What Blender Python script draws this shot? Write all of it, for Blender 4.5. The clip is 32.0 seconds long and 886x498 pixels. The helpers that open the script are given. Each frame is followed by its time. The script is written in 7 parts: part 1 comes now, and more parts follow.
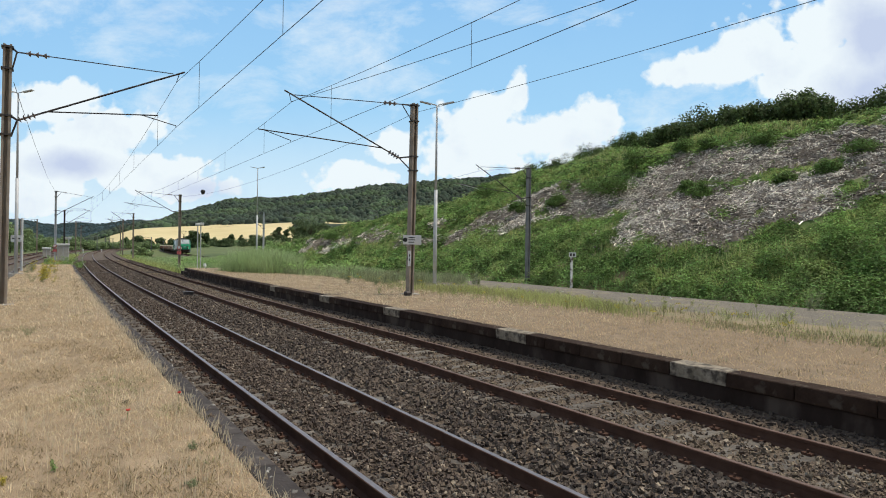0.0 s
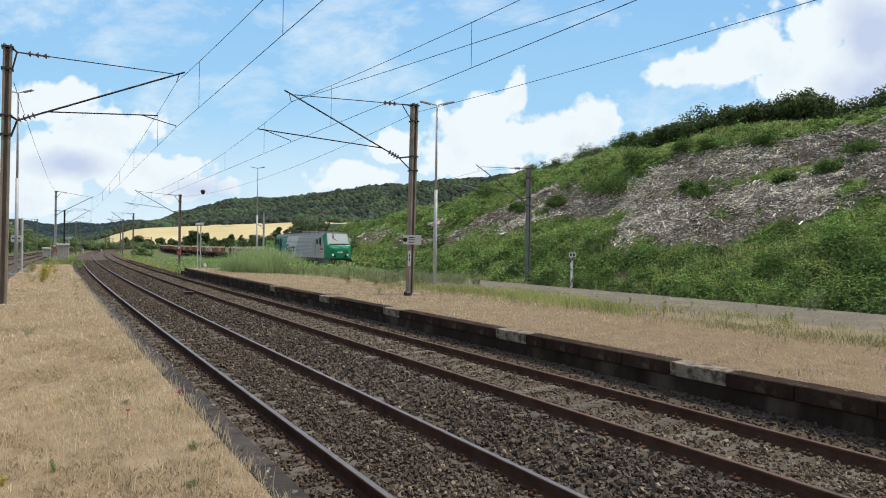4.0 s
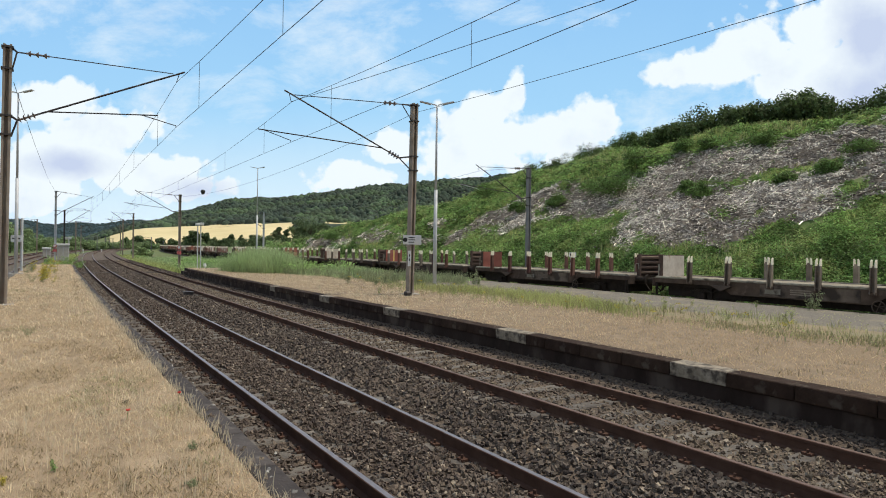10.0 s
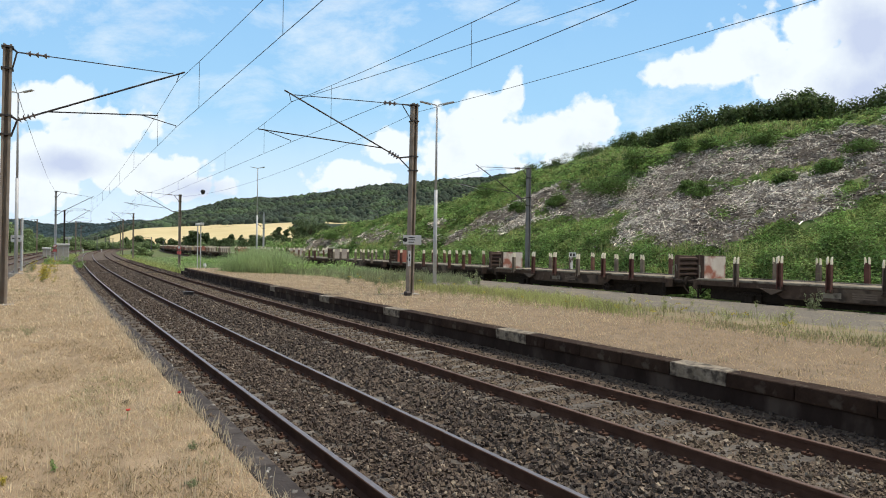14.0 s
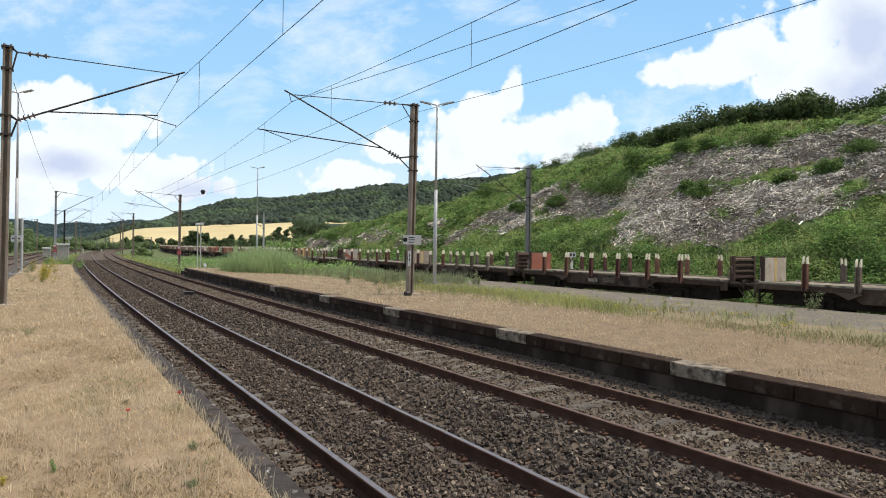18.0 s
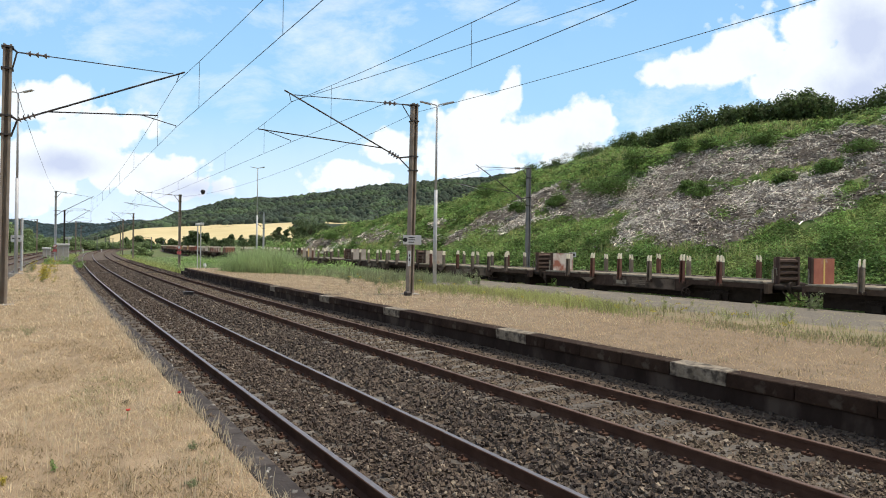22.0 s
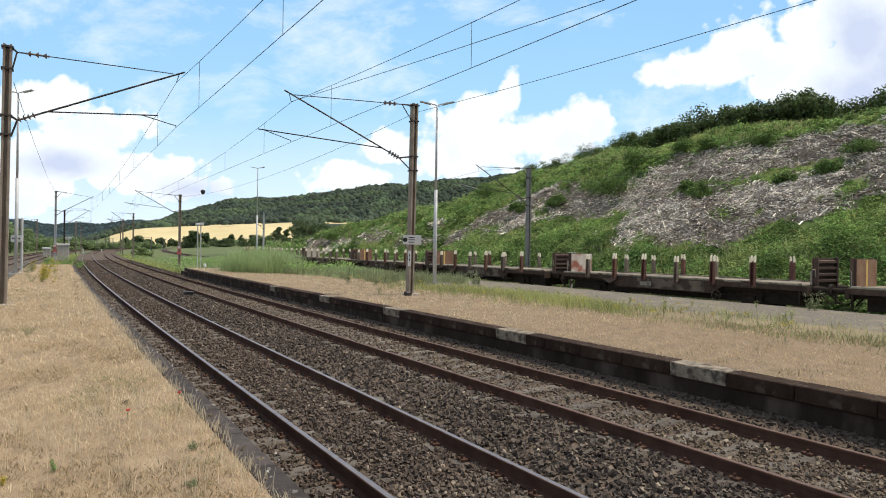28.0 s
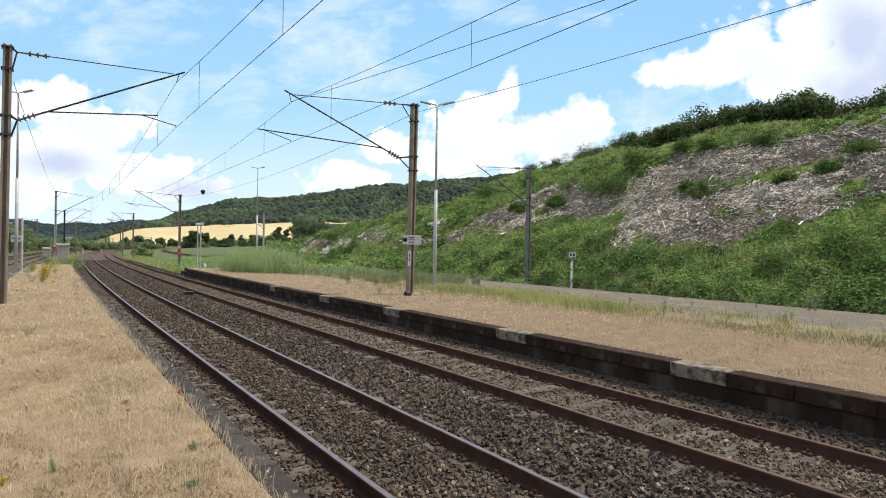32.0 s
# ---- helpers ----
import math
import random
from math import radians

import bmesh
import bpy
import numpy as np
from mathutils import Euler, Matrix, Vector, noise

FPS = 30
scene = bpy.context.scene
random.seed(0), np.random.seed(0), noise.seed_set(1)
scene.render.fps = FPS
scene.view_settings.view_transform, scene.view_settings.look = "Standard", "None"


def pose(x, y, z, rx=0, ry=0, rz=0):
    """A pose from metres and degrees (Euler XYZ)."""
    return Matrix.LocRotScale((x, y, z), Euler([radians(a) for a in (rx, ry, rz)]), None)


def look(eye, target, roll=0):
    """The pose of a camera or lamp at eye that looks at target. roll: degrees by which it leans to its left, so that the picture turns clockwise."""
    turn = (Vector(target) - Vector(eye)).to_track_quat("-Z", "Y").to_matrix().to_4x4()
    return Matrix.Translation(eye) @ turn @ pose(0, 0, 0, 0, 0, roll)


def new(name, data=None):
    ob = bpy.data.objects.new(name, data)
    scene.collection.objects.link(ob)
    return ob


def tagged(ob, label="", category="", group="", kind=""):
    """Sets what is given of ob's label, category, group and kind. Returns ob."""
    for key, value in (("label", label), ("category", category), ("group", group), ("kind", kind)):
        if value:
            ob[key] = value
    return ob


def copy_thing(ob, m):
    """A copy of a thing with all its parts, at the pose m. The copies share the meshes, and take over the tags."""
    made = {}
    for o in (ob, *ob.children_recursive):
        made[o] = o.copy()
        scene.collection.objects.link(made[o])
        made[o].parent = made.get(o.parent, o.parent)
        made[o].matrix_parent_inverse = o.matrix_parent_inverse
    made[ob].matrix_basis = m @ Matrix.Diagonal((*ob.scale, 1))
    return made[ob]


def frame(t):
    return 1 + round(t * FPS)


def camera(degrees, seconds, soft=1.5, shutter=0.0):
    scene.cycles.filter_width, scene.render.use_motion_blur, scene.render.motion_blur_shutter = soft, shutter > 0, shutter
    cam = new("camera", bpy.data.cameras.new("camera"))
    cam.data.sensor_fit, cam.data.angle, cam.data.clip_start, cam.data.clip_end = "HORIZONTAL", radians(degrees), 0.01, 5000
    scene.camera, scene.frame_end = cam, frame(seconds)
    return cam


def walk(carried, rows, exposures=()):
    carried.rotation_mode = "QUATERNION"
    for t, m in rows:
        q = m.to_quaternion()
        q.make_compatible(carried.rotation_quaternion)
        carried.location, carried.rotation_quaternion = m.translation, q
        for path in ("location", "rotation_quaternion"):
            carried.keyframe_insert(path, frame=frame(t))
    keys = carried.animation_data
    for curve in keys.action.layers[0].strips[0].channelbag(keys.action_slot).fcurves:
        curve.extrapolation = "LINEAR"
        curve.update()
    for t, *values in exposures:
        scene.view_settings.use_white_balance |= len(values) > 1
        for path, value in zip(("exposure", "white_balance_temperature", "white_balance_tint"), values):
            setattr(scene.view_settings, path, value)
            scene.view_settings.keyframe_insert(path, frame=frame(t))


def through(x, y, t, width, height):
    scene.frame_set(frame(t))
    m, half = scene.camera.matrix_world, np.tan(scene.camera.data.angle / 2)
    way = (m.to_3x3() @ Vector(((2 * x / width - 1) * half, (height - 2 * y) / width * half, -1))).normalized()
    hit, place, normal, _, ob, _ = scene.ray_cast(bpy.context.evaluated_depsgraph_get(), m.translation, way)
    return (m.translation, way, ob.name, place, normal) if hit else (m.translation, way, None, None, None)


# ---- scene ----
# World: X across the tracks, Y along them away from the viewer, z = 0 at the rail tops.
cam = camera(71.63, 32.0, soft=1.0)
YAW = radians(33.06)
EYE = (0.0, 0.0, 2.238)
AIM = (10 * math.sin(YAW), 10 * math.cos(YAW), 2.238 - 0.0063)
walk(cam, [(0.0, look(EYE, AIM, 0.8)), (32.0, look(EYE, AIM, 0.8))], exposures=((0.0, -0.15, 7150, 8), (9.0, -0.11, 7150, 8), (14.0, -0.06, 7220, 9), (19.0, 0.0, 7280, 10), (32.0, 0.05, 7320, 10)))

# ---- light ----
SUN_EL, SUN_AZ = radians(63), radians(112)
world = bpy.data.worlds.new("sky")
scene.world = world
world.use_nodes = True
wn = world.node_tree
wn.nodes.clear()
wsky = wn.nodes.new("ShaderNodeTexSky")
wsky.sky_type, wsky.sun_disc = "NISHITA", False
wsky.sun_elevation, wsky.sun_rotation = SUN_EL, SUN_AZ
wsky.air_density, wsky.dust_density, wsky.ozone_density = 1.0, 1.6, 0.6
wbg = wn.nodes.new("ShaderNodeBackground")
wbg.inputs["Strength"].default_value = 0.13
wout = wn.nodes.new("ShaderNodeOutputWorld")
wn.links.new(wsky.outputs[0], wbg.inputs[0])
wn.links.new(wbg.outputs[0], wout.inputs[0])
sun_dir = Vector((math.sin(SUN_AZ) * math.cos(SUN_EL), math.cos(SUN_AZ) * math.cos(SUN_EL), math.sin(SUN_EL)))
sun_data = bpy.data.lights.new("sun", "SUN")
sun_data.energy, sun_data.angle, sun_data.color = 3.55, radians(0.9), (1.0, 0.965, 0.885)
sun_ob = new("sun", sun_data)
sun_ob.matrix_world = look(sun_dir * 100, (0, 0, 0))


# ---- materials ----
def mat(name, c1, c2=None, scale=8.0, rough=0.8, bump=0.0, bscale=40.0, metal=0.0, vary=0.0, island=0.0, spots=None, spot_scale=2.0, spot_at=0.6, coord="Object", aniso=(1, 1, 1)):
    """Two-tone noise at two scales, with optional patches of a third colour, bump and variation from piece to piece."""
    m = bpy.data.materials.new(name)
    m.use_nodes = True
    t = m.node_tree
    N, L = t.nodes, t.links
    b = N["Principled BSDF"]
    b.inputs["Roughness"].default_value, b.inputs["Metallic"].default_value = rough, metal
    b.inputs["Specular IOR Level"].default_value = 0.3
    tc = N.new("ShaderNodeTexCoord")
    mp = N.new("ShaderNodeMapping")
    mp.inputs["Scale"].default_value = aniso
    L.new(tc.outputs[coord], mp.inputs[0])
    n1 = N.new("ShaderNodeTexNoise")
    n1.inputs["Scale"].default_value, n1.inputs["Detail"].default_value, n1.inputs["Roughness"].default_value = scale, 6, 0.65
    L.new(mp.outputs[0], n1.inputs["Vector"])
    rp = N.new("ShaderNodeValToRGB")
    rp.color_ramp.elements[0].position, rp.color_ramp.elements[1].position = 0.32, 0.68
    rp.color_ramp.elements[0].color, rp.color_ramp.elements[1].color = (*c1, 1), (*(c2 or c1), 1)
    L.new(n1.outputs[0], rp.inputs[0])
    col = rp.outputs[0]
    if spots:
        n2 = N.new("ShaderNodeTexNoise")
        n2.inputs["Scale"].default_value, n2.inputs["Detail"].default_value = spot_scale, 5
        L.new(mp.outputs[0], n2.inputs["Vector"])
        r2 = N.new("ShaderNodeValToRGB")
        r2.color_ramp.elements[0].position, r2.color_ramp.elements[1].position = spot_at - 0.06, spot_at + 0.06
        L.new(n2.outputs[0], r2.inputs[0])
        mx = N.new("ShaderNodeMixRGB")
        L.new(r2.outputs[0], mx.inputs[0])
        L.new(col, mx.inputs[1])
        mx.inputs[2].default_value = (*spots, 1)
        col = mx.outputs[0]
    for amount, node, out in ((vary, "ShaderNodeObjectInfo", "Random"), (island, "ShaderNodeNewGeometry", "Random Per Island")):
        if amount:
            oi = N.new(node)
            mr = N.new("ShaderNodeMapRange")
            mr.inputs[3].default_value, mr.inputs[4].default_value = 1 - amount, 1 + amount
            L.new(oi.outputs[out], mr.inputs[0])
            hs = N.new("ShaderNodeHueSaturation")
            L.new(mr.outputs[0], hs.inputs["Value"])
            mh = N.new("ShaderNodeMapRange")
            mh.inputs[3].default_value, mh.inputs[4].default_value = 0.5 - amount * 0.03, 0.5 + amount * 0.03
            L.new(oi.outputs[out], mh.inputs[0])
            L.new(mh.outputs[0], hs.inputs["Hue"])
            L.new(col, hs.inputs["Color"])
            col = hs.outputs[0]
    L.new(col, b.inputs["Base Color"])
    if bump:
        nb = N.new("ShaderNodeTexNoise")
        nb.inputs["Scale"].default_value, nb.inputs["Detail"].default_value = bscale, 4
        L.new(mp.outputs[0], nb.inputs["Vector"])
        bp = N.new("ShaderNodeBump")
        bp.inputs["Strength"].default_value, bp.inputs["Distance"].default_value = bump, 0.02
        L.new(nb.outputs[0], bp.inputs["Height"])
        L.new(bp.outputs[0], b.inputs["Normal"])
    return m


def leaf_mat(name, c1, c2, island=0.45, through=0.35):
    """Foliage: diffuse with some light coming through the leaf, each leaf a little different."""
    m = mat(name, c1, c2, 0.35, 0.7, island=island)
    t = m.node_tree
    b = t.nodes["Principled BSDF"]
    tr = t.nodes.new("ShaderNodeBsdfTranslucent")
    mx = t.nodes.new("ShaderNodeMixShader")
    mx.inputs[0].default_value = through
    t.links.new(b.inputs["Base Color"].links[0].from_socket, tr.inputs[0])
    t.links.new(b.outputs[0], mx.inputs[1])
    t.links.new(tr.outputs[0], mx.inputs[2])
    t.links.new(mx.outputs[0], t.nodes["Material Output"].inputs[0])
    return m


M = {}
M["dry"] = mat("dry_grass_mat", (0.242, 0.174, 0.110), (0.39, 0.293, 0.198), 3.2, 0.95, 0.8, 70, spots=(0.305, 0.223, 0.140), spot_scale=0.6, spot_at=0.54)
M["bare"] = mat("bare_dry_turf_mat", (0.175, 0.126, 0.082), (0.295, 0.22, 0.15), 2.6, 0.95, 0.8, 60, spots=(0.235, 0.17, 0.11), spot_scale=0.7, spot_at=0.55)
M["edge_grey"] = mat("grey_edge_concrete_mat", (0.030, 0.025, 0.0245), (0.068, 0.057, 0.054), 3.0, 0.95, 0.6, 20, vary=0.3, spots=(0.13, 0.115, 0.105), spot_scale=6.0, spot_at=0.68)
M["verge"] = mat("trodden_verge_mat", (0.22, 0.17, 0.105), (0.31, 0.25, 0.165), 2.0, 0.95, 0.8, 40, spots=(0.23, 0.20, 0.12), spot_scale=0.9, spot_at=0.58)
M["soil"] = mat("weedy_soil_mat", (0.15, 0.15, 0.07), (0.25, 0.23, 0.115), 2.0, 0.95, 0.8, 30)
M["hill"] = mat("hillside_soil_mat", (0.075, 0.125, 0.035), (0.15, 0.19, 0.065), 0.9, 0.95, 0.8, 8, spots=(0.17, 0.13, 0.08), spot_scale=0.5, spot_at=0.62)
M["slash"] = mat("brush_litter_mat", (0.14, 0.117, 0.10), (0.32, 0.28, 0.24), 3.0, 0.95, 0.9, 12, spots=(0.13, 0.13, 0.065), spot_scale=0.7, spot_at=0.66)
M["meadow"] = mat("valley_meadow_mat", (0.075, 0.105, 0.038), (0.14, 0.165, 0.06), 0.05, 0.95, 0.5, 1.0, spots=(0.19, 0.155, 0.08), spot_scale=0.01)
M["wheat"] = mat("ripe_wheat_mat", (0.55, 0.445, 0.235), (0.66, 0.55, 0.315), 0.02, 0.95, 0.3, 2.0)
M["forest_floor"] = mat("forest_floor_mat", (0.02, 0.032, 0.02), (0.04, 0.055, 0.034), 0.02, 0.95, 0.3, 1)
# woods of the farthest hills, distance haze put into the pale bluish colour
M["hazy_far_hill"] = mat("hazed_far_woodland_mat", (0.095, 0.125, 0.105), (0.135, 0.168, 0.14), 0.012, 0.95, 0.6, 0.08)
M["asphalt"] = mat("worn_asphalt_mat", (0.128, 0.112, 0.093), (0.225, 0.20, 0.167), 11.0, 0.95, 0.9, 60, spots=(0.24, 0.205, 0.15), spot_scale=0.8, spot_at=0.58)
M["ballast"] = mat("ballast_bed_mat", (0.055, 0.040, 0.030), (0.155, 0.117, 0.09), 24.0, 0.95, 1.0, 45)
M["stone"] = mat("ballast_stone_mat", (0.078, 0.057, 0.045), (0.132, 0.101, 0.082), 9.0, 0.9, 0.4, 60, island=0.4)
M["stone_pale"] = mat("pale_stone_mat", (0.17, 0.13, 0.10), (0.27, 0.215, 0.17), 9.0, 0.9, 0.4, 60, island=0.5)
# darker copy for the wall's foot: the shade there is put into the colour
M["stone_shade"] = mat("wall_shade_stone_mat", (0.045, 0.034, 0.028), (0.095, 0.074, 0.061), 9.0, 0.9, 0.4, 60, island=0.6)
M["stone_grey"] = mat("grey_stone_mat", (0.060, 0.046, 0.038), (0.122, 0.096, 0.080), 9.0, 0.9, 0.4, 60, island=0.6)
M["stone_tan"] = mat("tan_stone_mat", (0.105, 0.077, 0.056), (0.185, 0.143, 0.108), 9.0, 0.9, 0.4, 60, island=0.5)
M["mast_grey"] = mat("weathered_grey_mast_mat", (0.16, 0.165, 0.17), (0.24, 0.245, 0.25), 2.0, 0.6, 0.2, 30, metal=0.3)
M["railside"] = mat("rusty_rail_mat", (0.062, 0.032, 0.023), (0.105, 0.060, 0.045), 3.0, 0.9, 0.3, 60)
M["railtop"] = mat("polished_rail_top_mat", (0.165, 0.148, 0.155), (0.225, 0.205, 0.213), 3.0, 0.42, metal=0.35)
M["railtop_rusty"] = mat("dull_rail_top_mat", (0.10, 0.06, 0.048), (0.15, 0.098, 0.08), 3.0, 0.7)
M["sleeper"] = mat("weathered_sleeper_mat", (0.085, 0.072, 0.062), (0.16, 0.14, 0.12), 6.0, 0.9, 0.6, 30, vary=0.25)
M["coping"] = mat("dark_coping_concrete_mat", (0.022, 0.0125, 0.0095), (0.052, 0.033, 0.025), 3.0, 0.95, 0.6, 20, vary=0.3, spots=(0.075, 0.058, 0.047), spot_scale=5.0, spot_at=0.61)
M["coping_white"] = mat("worn_white_paint_mat", (0.155, 0.125, 0.092), (0.36, 0.31, 0.245), 7.0, 0.85, 0.5, 25, spots=(0.075, 0.06, 0.048), spot_scale=6.0, spot_at=0.55)
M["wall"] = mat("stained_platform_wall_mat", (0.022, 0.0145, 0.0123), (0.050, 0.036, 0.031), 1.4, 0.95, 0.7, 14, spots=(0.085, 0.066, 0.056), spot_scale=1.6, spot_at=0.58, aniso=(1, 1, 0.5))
M["mast"] = mat("mast_steel_mat", (0.23, 0.185, 0.15), (0.35, 0.295, 0.245), 2.0, 0.75, 0.2, 40)
M["mast_dark"] = mat("dark_fitting_mat", (0.045, 0.04, 0.04), (0.08, 0.07, 0.07), 6.0, 0.6, metal=0.4)
M["galv"] = mat("galvanised_steel_mat", (0.44, 0.45, 0.47), (0.56, 0.57, 0.59), 2.5, 0.6, metal=0.1)
M["wire"] = mat("contact_wire_mat", (0.05, 0.045, 0.045), (0.08, 0.07, 0.065), 5.0, 0.5, metal=0.6)
M["insul"] = mat("porcelain_insulator_mat", (0.13, 0.10, 0.09), (0.21, 0.17, 0.15), 5.0, 0.3)
M["white"] = mat("white_sign_paint_mat", (0.62, 0.62, 0.62), (0.74, 0.74, 0.73), 4.0, 0.6)
M["post_white"] = mat("flaking_white_post_mat", (0.66, 0.65, 0.63), (0.80, 0.79, 0.77), 4.0, 0.7, spots=(0.13, 0.09, 0.075), spot_scale=3.2, spot_at=0.56)
M["black"] = mat("black_paint_mat", (0.012, 0.012, 0.014), (0.03, 0.03, 0.03), 6.0, 0.5)
M["concrete"] = mat("concrete_mat", (0.30, 0.28, 0.26), (0.42, 0.40, 0.37), 4.0, 0.9, 0.4, 30)
M["grass_dry"] = leaf_mat("straw_blade_mat", (0.53, 0.405, 0.27), (0.70, 0.55, 0.38), 0.18, 0.5)
M["straw"] = leaf_mat("pale_stalk_mat", (0.66, 0.54, 0.38), (0.82, 0.69, 0.50), 0.2, 0.5)
M["grass_green"] = leaf_mat("green_blade_mat", (0.29, 0.345, 0.115), (0.50, 0.52, 0.21), 0.45, 0.4)
M["grass_tall"] = leaf_mat("tall_grass_mat", (0.31, 0.36, 0.15), (0.54, 0.53, 0.275), 0.4, 0.45)
M["reed"] = leaf_mat("feathery_grass_mat", (0.25, 0.36, 0.155), (0.48, 0.56, 0.295), 0.5, 0.48)
M["bush"] = leaf_mat("shrub_leaf_mat", (0.085, 0.15, 0.042), (0.185, 0.275, 0.085), 0.75, 0.38)
M["weed"] = leaf_mat("hill_weed_mat", (0.175, 0.292, 0.088), (0.33, 0.465, 0.165), 0.65, 0.42)
M["tree"] = leaf_mat("tree_leaf_mat", (0.062, 0.098, 0.038), (0.132, 0.182, 0.068), 0.6, 0.34)
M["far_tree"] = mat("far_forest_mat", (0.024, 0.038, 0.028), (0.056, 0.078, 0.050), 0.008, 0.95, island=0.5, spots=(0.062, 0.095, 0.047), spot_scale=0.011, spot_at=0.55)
M["valley_tree"] = leaf_mat("valley_leaf_mat", (0.155, 0.225, 0.105), (0.285, 0.365, 0.172), 0.5, 0.42)
M["brow_tree"] = leaf_mat("wood_edge_leaf_mat", (0.06, 0.10, 0.035), (0.125, 0.185, 0.062), 0.5, 0.3)
M["hedge"] = leaf_mat("hedgerow_leaf_mat", (0.058, 0.092, 0.042), (0.125, 0.17, 0.072), 0.5, 0.27)
M["sage"] = leaf_mat("grey_green_weed_mat", (0.20, 0.235, 0.125), (0.34, 0.365, 0.215), 0.45, 0.45)
M["dead"] = mat("cut_branch_mat", (0.41, 0.37, 0.325), (0.86, 0.80, 0.73), 0.8, 0.9, island=0.7)
M["dead_dark"] = mat("rotting_branch_mat", (0.125, 0.103, 0.087), (0.27, 0.23, 0.20), 0.8, 0.9, island=0.6)
M["herb"] = leaf_mat("herb_leaf_mat", (0.125, 0.225, 0.068), (0.258, 0.375, 0.135), 0.7, 0.42)
M["olive"] = leaf_mat("seeding_herb_mat", (0.215, 0.29, 0.10), (0.38, 0.45, 0.185), 0.6, 0.42)
M["gold"] = leaf_mat("golden_flower_mat", (0.42, 0.34, 0.05), (0.56, 0.46, 0.09))
M["bark"] = mat("bark_mat", (0.06, 0.045, 0.035), (0.11, 0.085, 0.065), 6.0, 0.95, 0.6, 25)
M["faded"] = leaf_mat("fading_grass_mat", (0.235, 0.232, 0.118), (0.40, 0.375, 0.205), 0.45, 0.45)
M["dead_herb"] = leaf_mat("withered_herb_mat", (0.22, 0.17, 0.095), (0.36, 0.28, 0.16), 0.4, 0.4)
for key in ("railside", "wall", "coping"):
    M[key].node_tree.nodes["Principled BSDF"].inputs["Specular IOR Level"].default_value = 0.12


# ---- mesh helpers ----
def mesh_of(name, verts, faces, mats, idx=None, smooth=False):
    me = bpy.data.meshes.new(name)
    if isinstance(verts, np.ndarray):
        verts = verts.reshape(-1, 3).tolist()
    if isinstance(faces, np.ndarray):
        faces = faces.tolist()
    me.from_pydata(verts, [], faces)
    for m in (mats if isinstance(mats, (list, tuple)) else [mats]):
        me.materials.append(m)
    if idx is not None:
        me.polygons.foreach_set("material_index", np.asarray(idx, dtype=np.int32))
    if smooth:
        me.polygons.foreach_set("use_smooth", np.ones(len(me.polygons), dtype=bool))
    me.update()
    return me


def part(name, bm, material, parent, label="", smooth=False):
    """Links a bmesh (or a finished mesh) as one mesh object under a thing or a part."""
    if isinstance(bm, bpy.types.Mesh):
        me = bm
    else:
        me = bpy.data.meshes.new(name)
        bm.to_mesh(me)
        bm.free()
        me.materials.append(material)
        if smooth:
            me.polygons.foreach_set("use_smooth", np.ones(len(me.polygons), dtype=bool))
    ob = new(name, me)
    ob.parent = parent
    if label:
        ob["label"] = label
    return ob


def empty(name, label, category, group="", kind="", at=None):
    ob = new(name)
    if at is not None:
        ob.matrix_basis = at
    return tagged(ob, label, category, group, kind)


def box(bm, x0, x1, y0, y1, z0, z1, bev=0.0):
    r = bmesh.ops.create_cube(bm, size=1.0)
    bmesh.ops.scale(bm, vec=(abs(x1 - x0), abs(y1 - y0), abs(z1 - z0)), verts=r["verts"])
    bmesh.ops.translate(bm, vec=((x0 + x1) / 2, (y0 + y1) / 2, (z0 + z1) / 2), verts=r["verts"])
    if bev:
        es = list({e for v in r["verts"] for e in v.link_edges})
        bmesh.ops.bevel(bm, geom=es, offset=bev, segments=1, affect="EDGES")
    return bm


def boxm(*a, bev=0.0):
    return box(bmesh.new(), *a, bev=bev)


def rod(bm, a, b, r, r2=None, seg=8):
    a, b = Vector(a), Vector(b)
    m = Matrix.Translation((a + b) / 2) @ (b - a).to_track_quat("Z", "Y").to_matrix().to_4x4()
    bmesh.ops.create_cone(bm, cap_ends=True, segments=seg, radius1=r, radius2=r if r2 is None else r2, depth=(b - a).length, matrix=m)
    return bm


def rodm(a, b, r, r2=None, seg=8):
    return rod(bmesh.new(), a, b, r, r2, seg)


def tube(bm, pts, r, seg=5):
    """One continuous tube through the points."""
    rings = []
    pts = [Vector(p) for p in pts]
    for i, p in enumerate(pts):
        d = (pts[min(i + 1, len(pts) - 1)] - pts[max(i - 1, 0)]).normalized()
        a = d.orthogonal().normalized() if abs(d.z) > 0.9 else d.cross(Vector((0, 0, 1))).normalized()
        b = d.cross(a)
        rings.append([bm.verts.new(p + (a * math.cos(k * 2 * math.pi / seg) + b * math.sin(k * 2 * math.pi / seg)) * r) for k in range(seg)])
    for u, w in zip(rings, rings[1:]):
        for k in range(seg):
            bm.faces.new((u[k], u[(k + 1) % seg], w[(k + 1) % seg], w[k]))
    bm.faces.new(rings[0][::-1])
    bm.faces.new(rings[-1])
    return bm


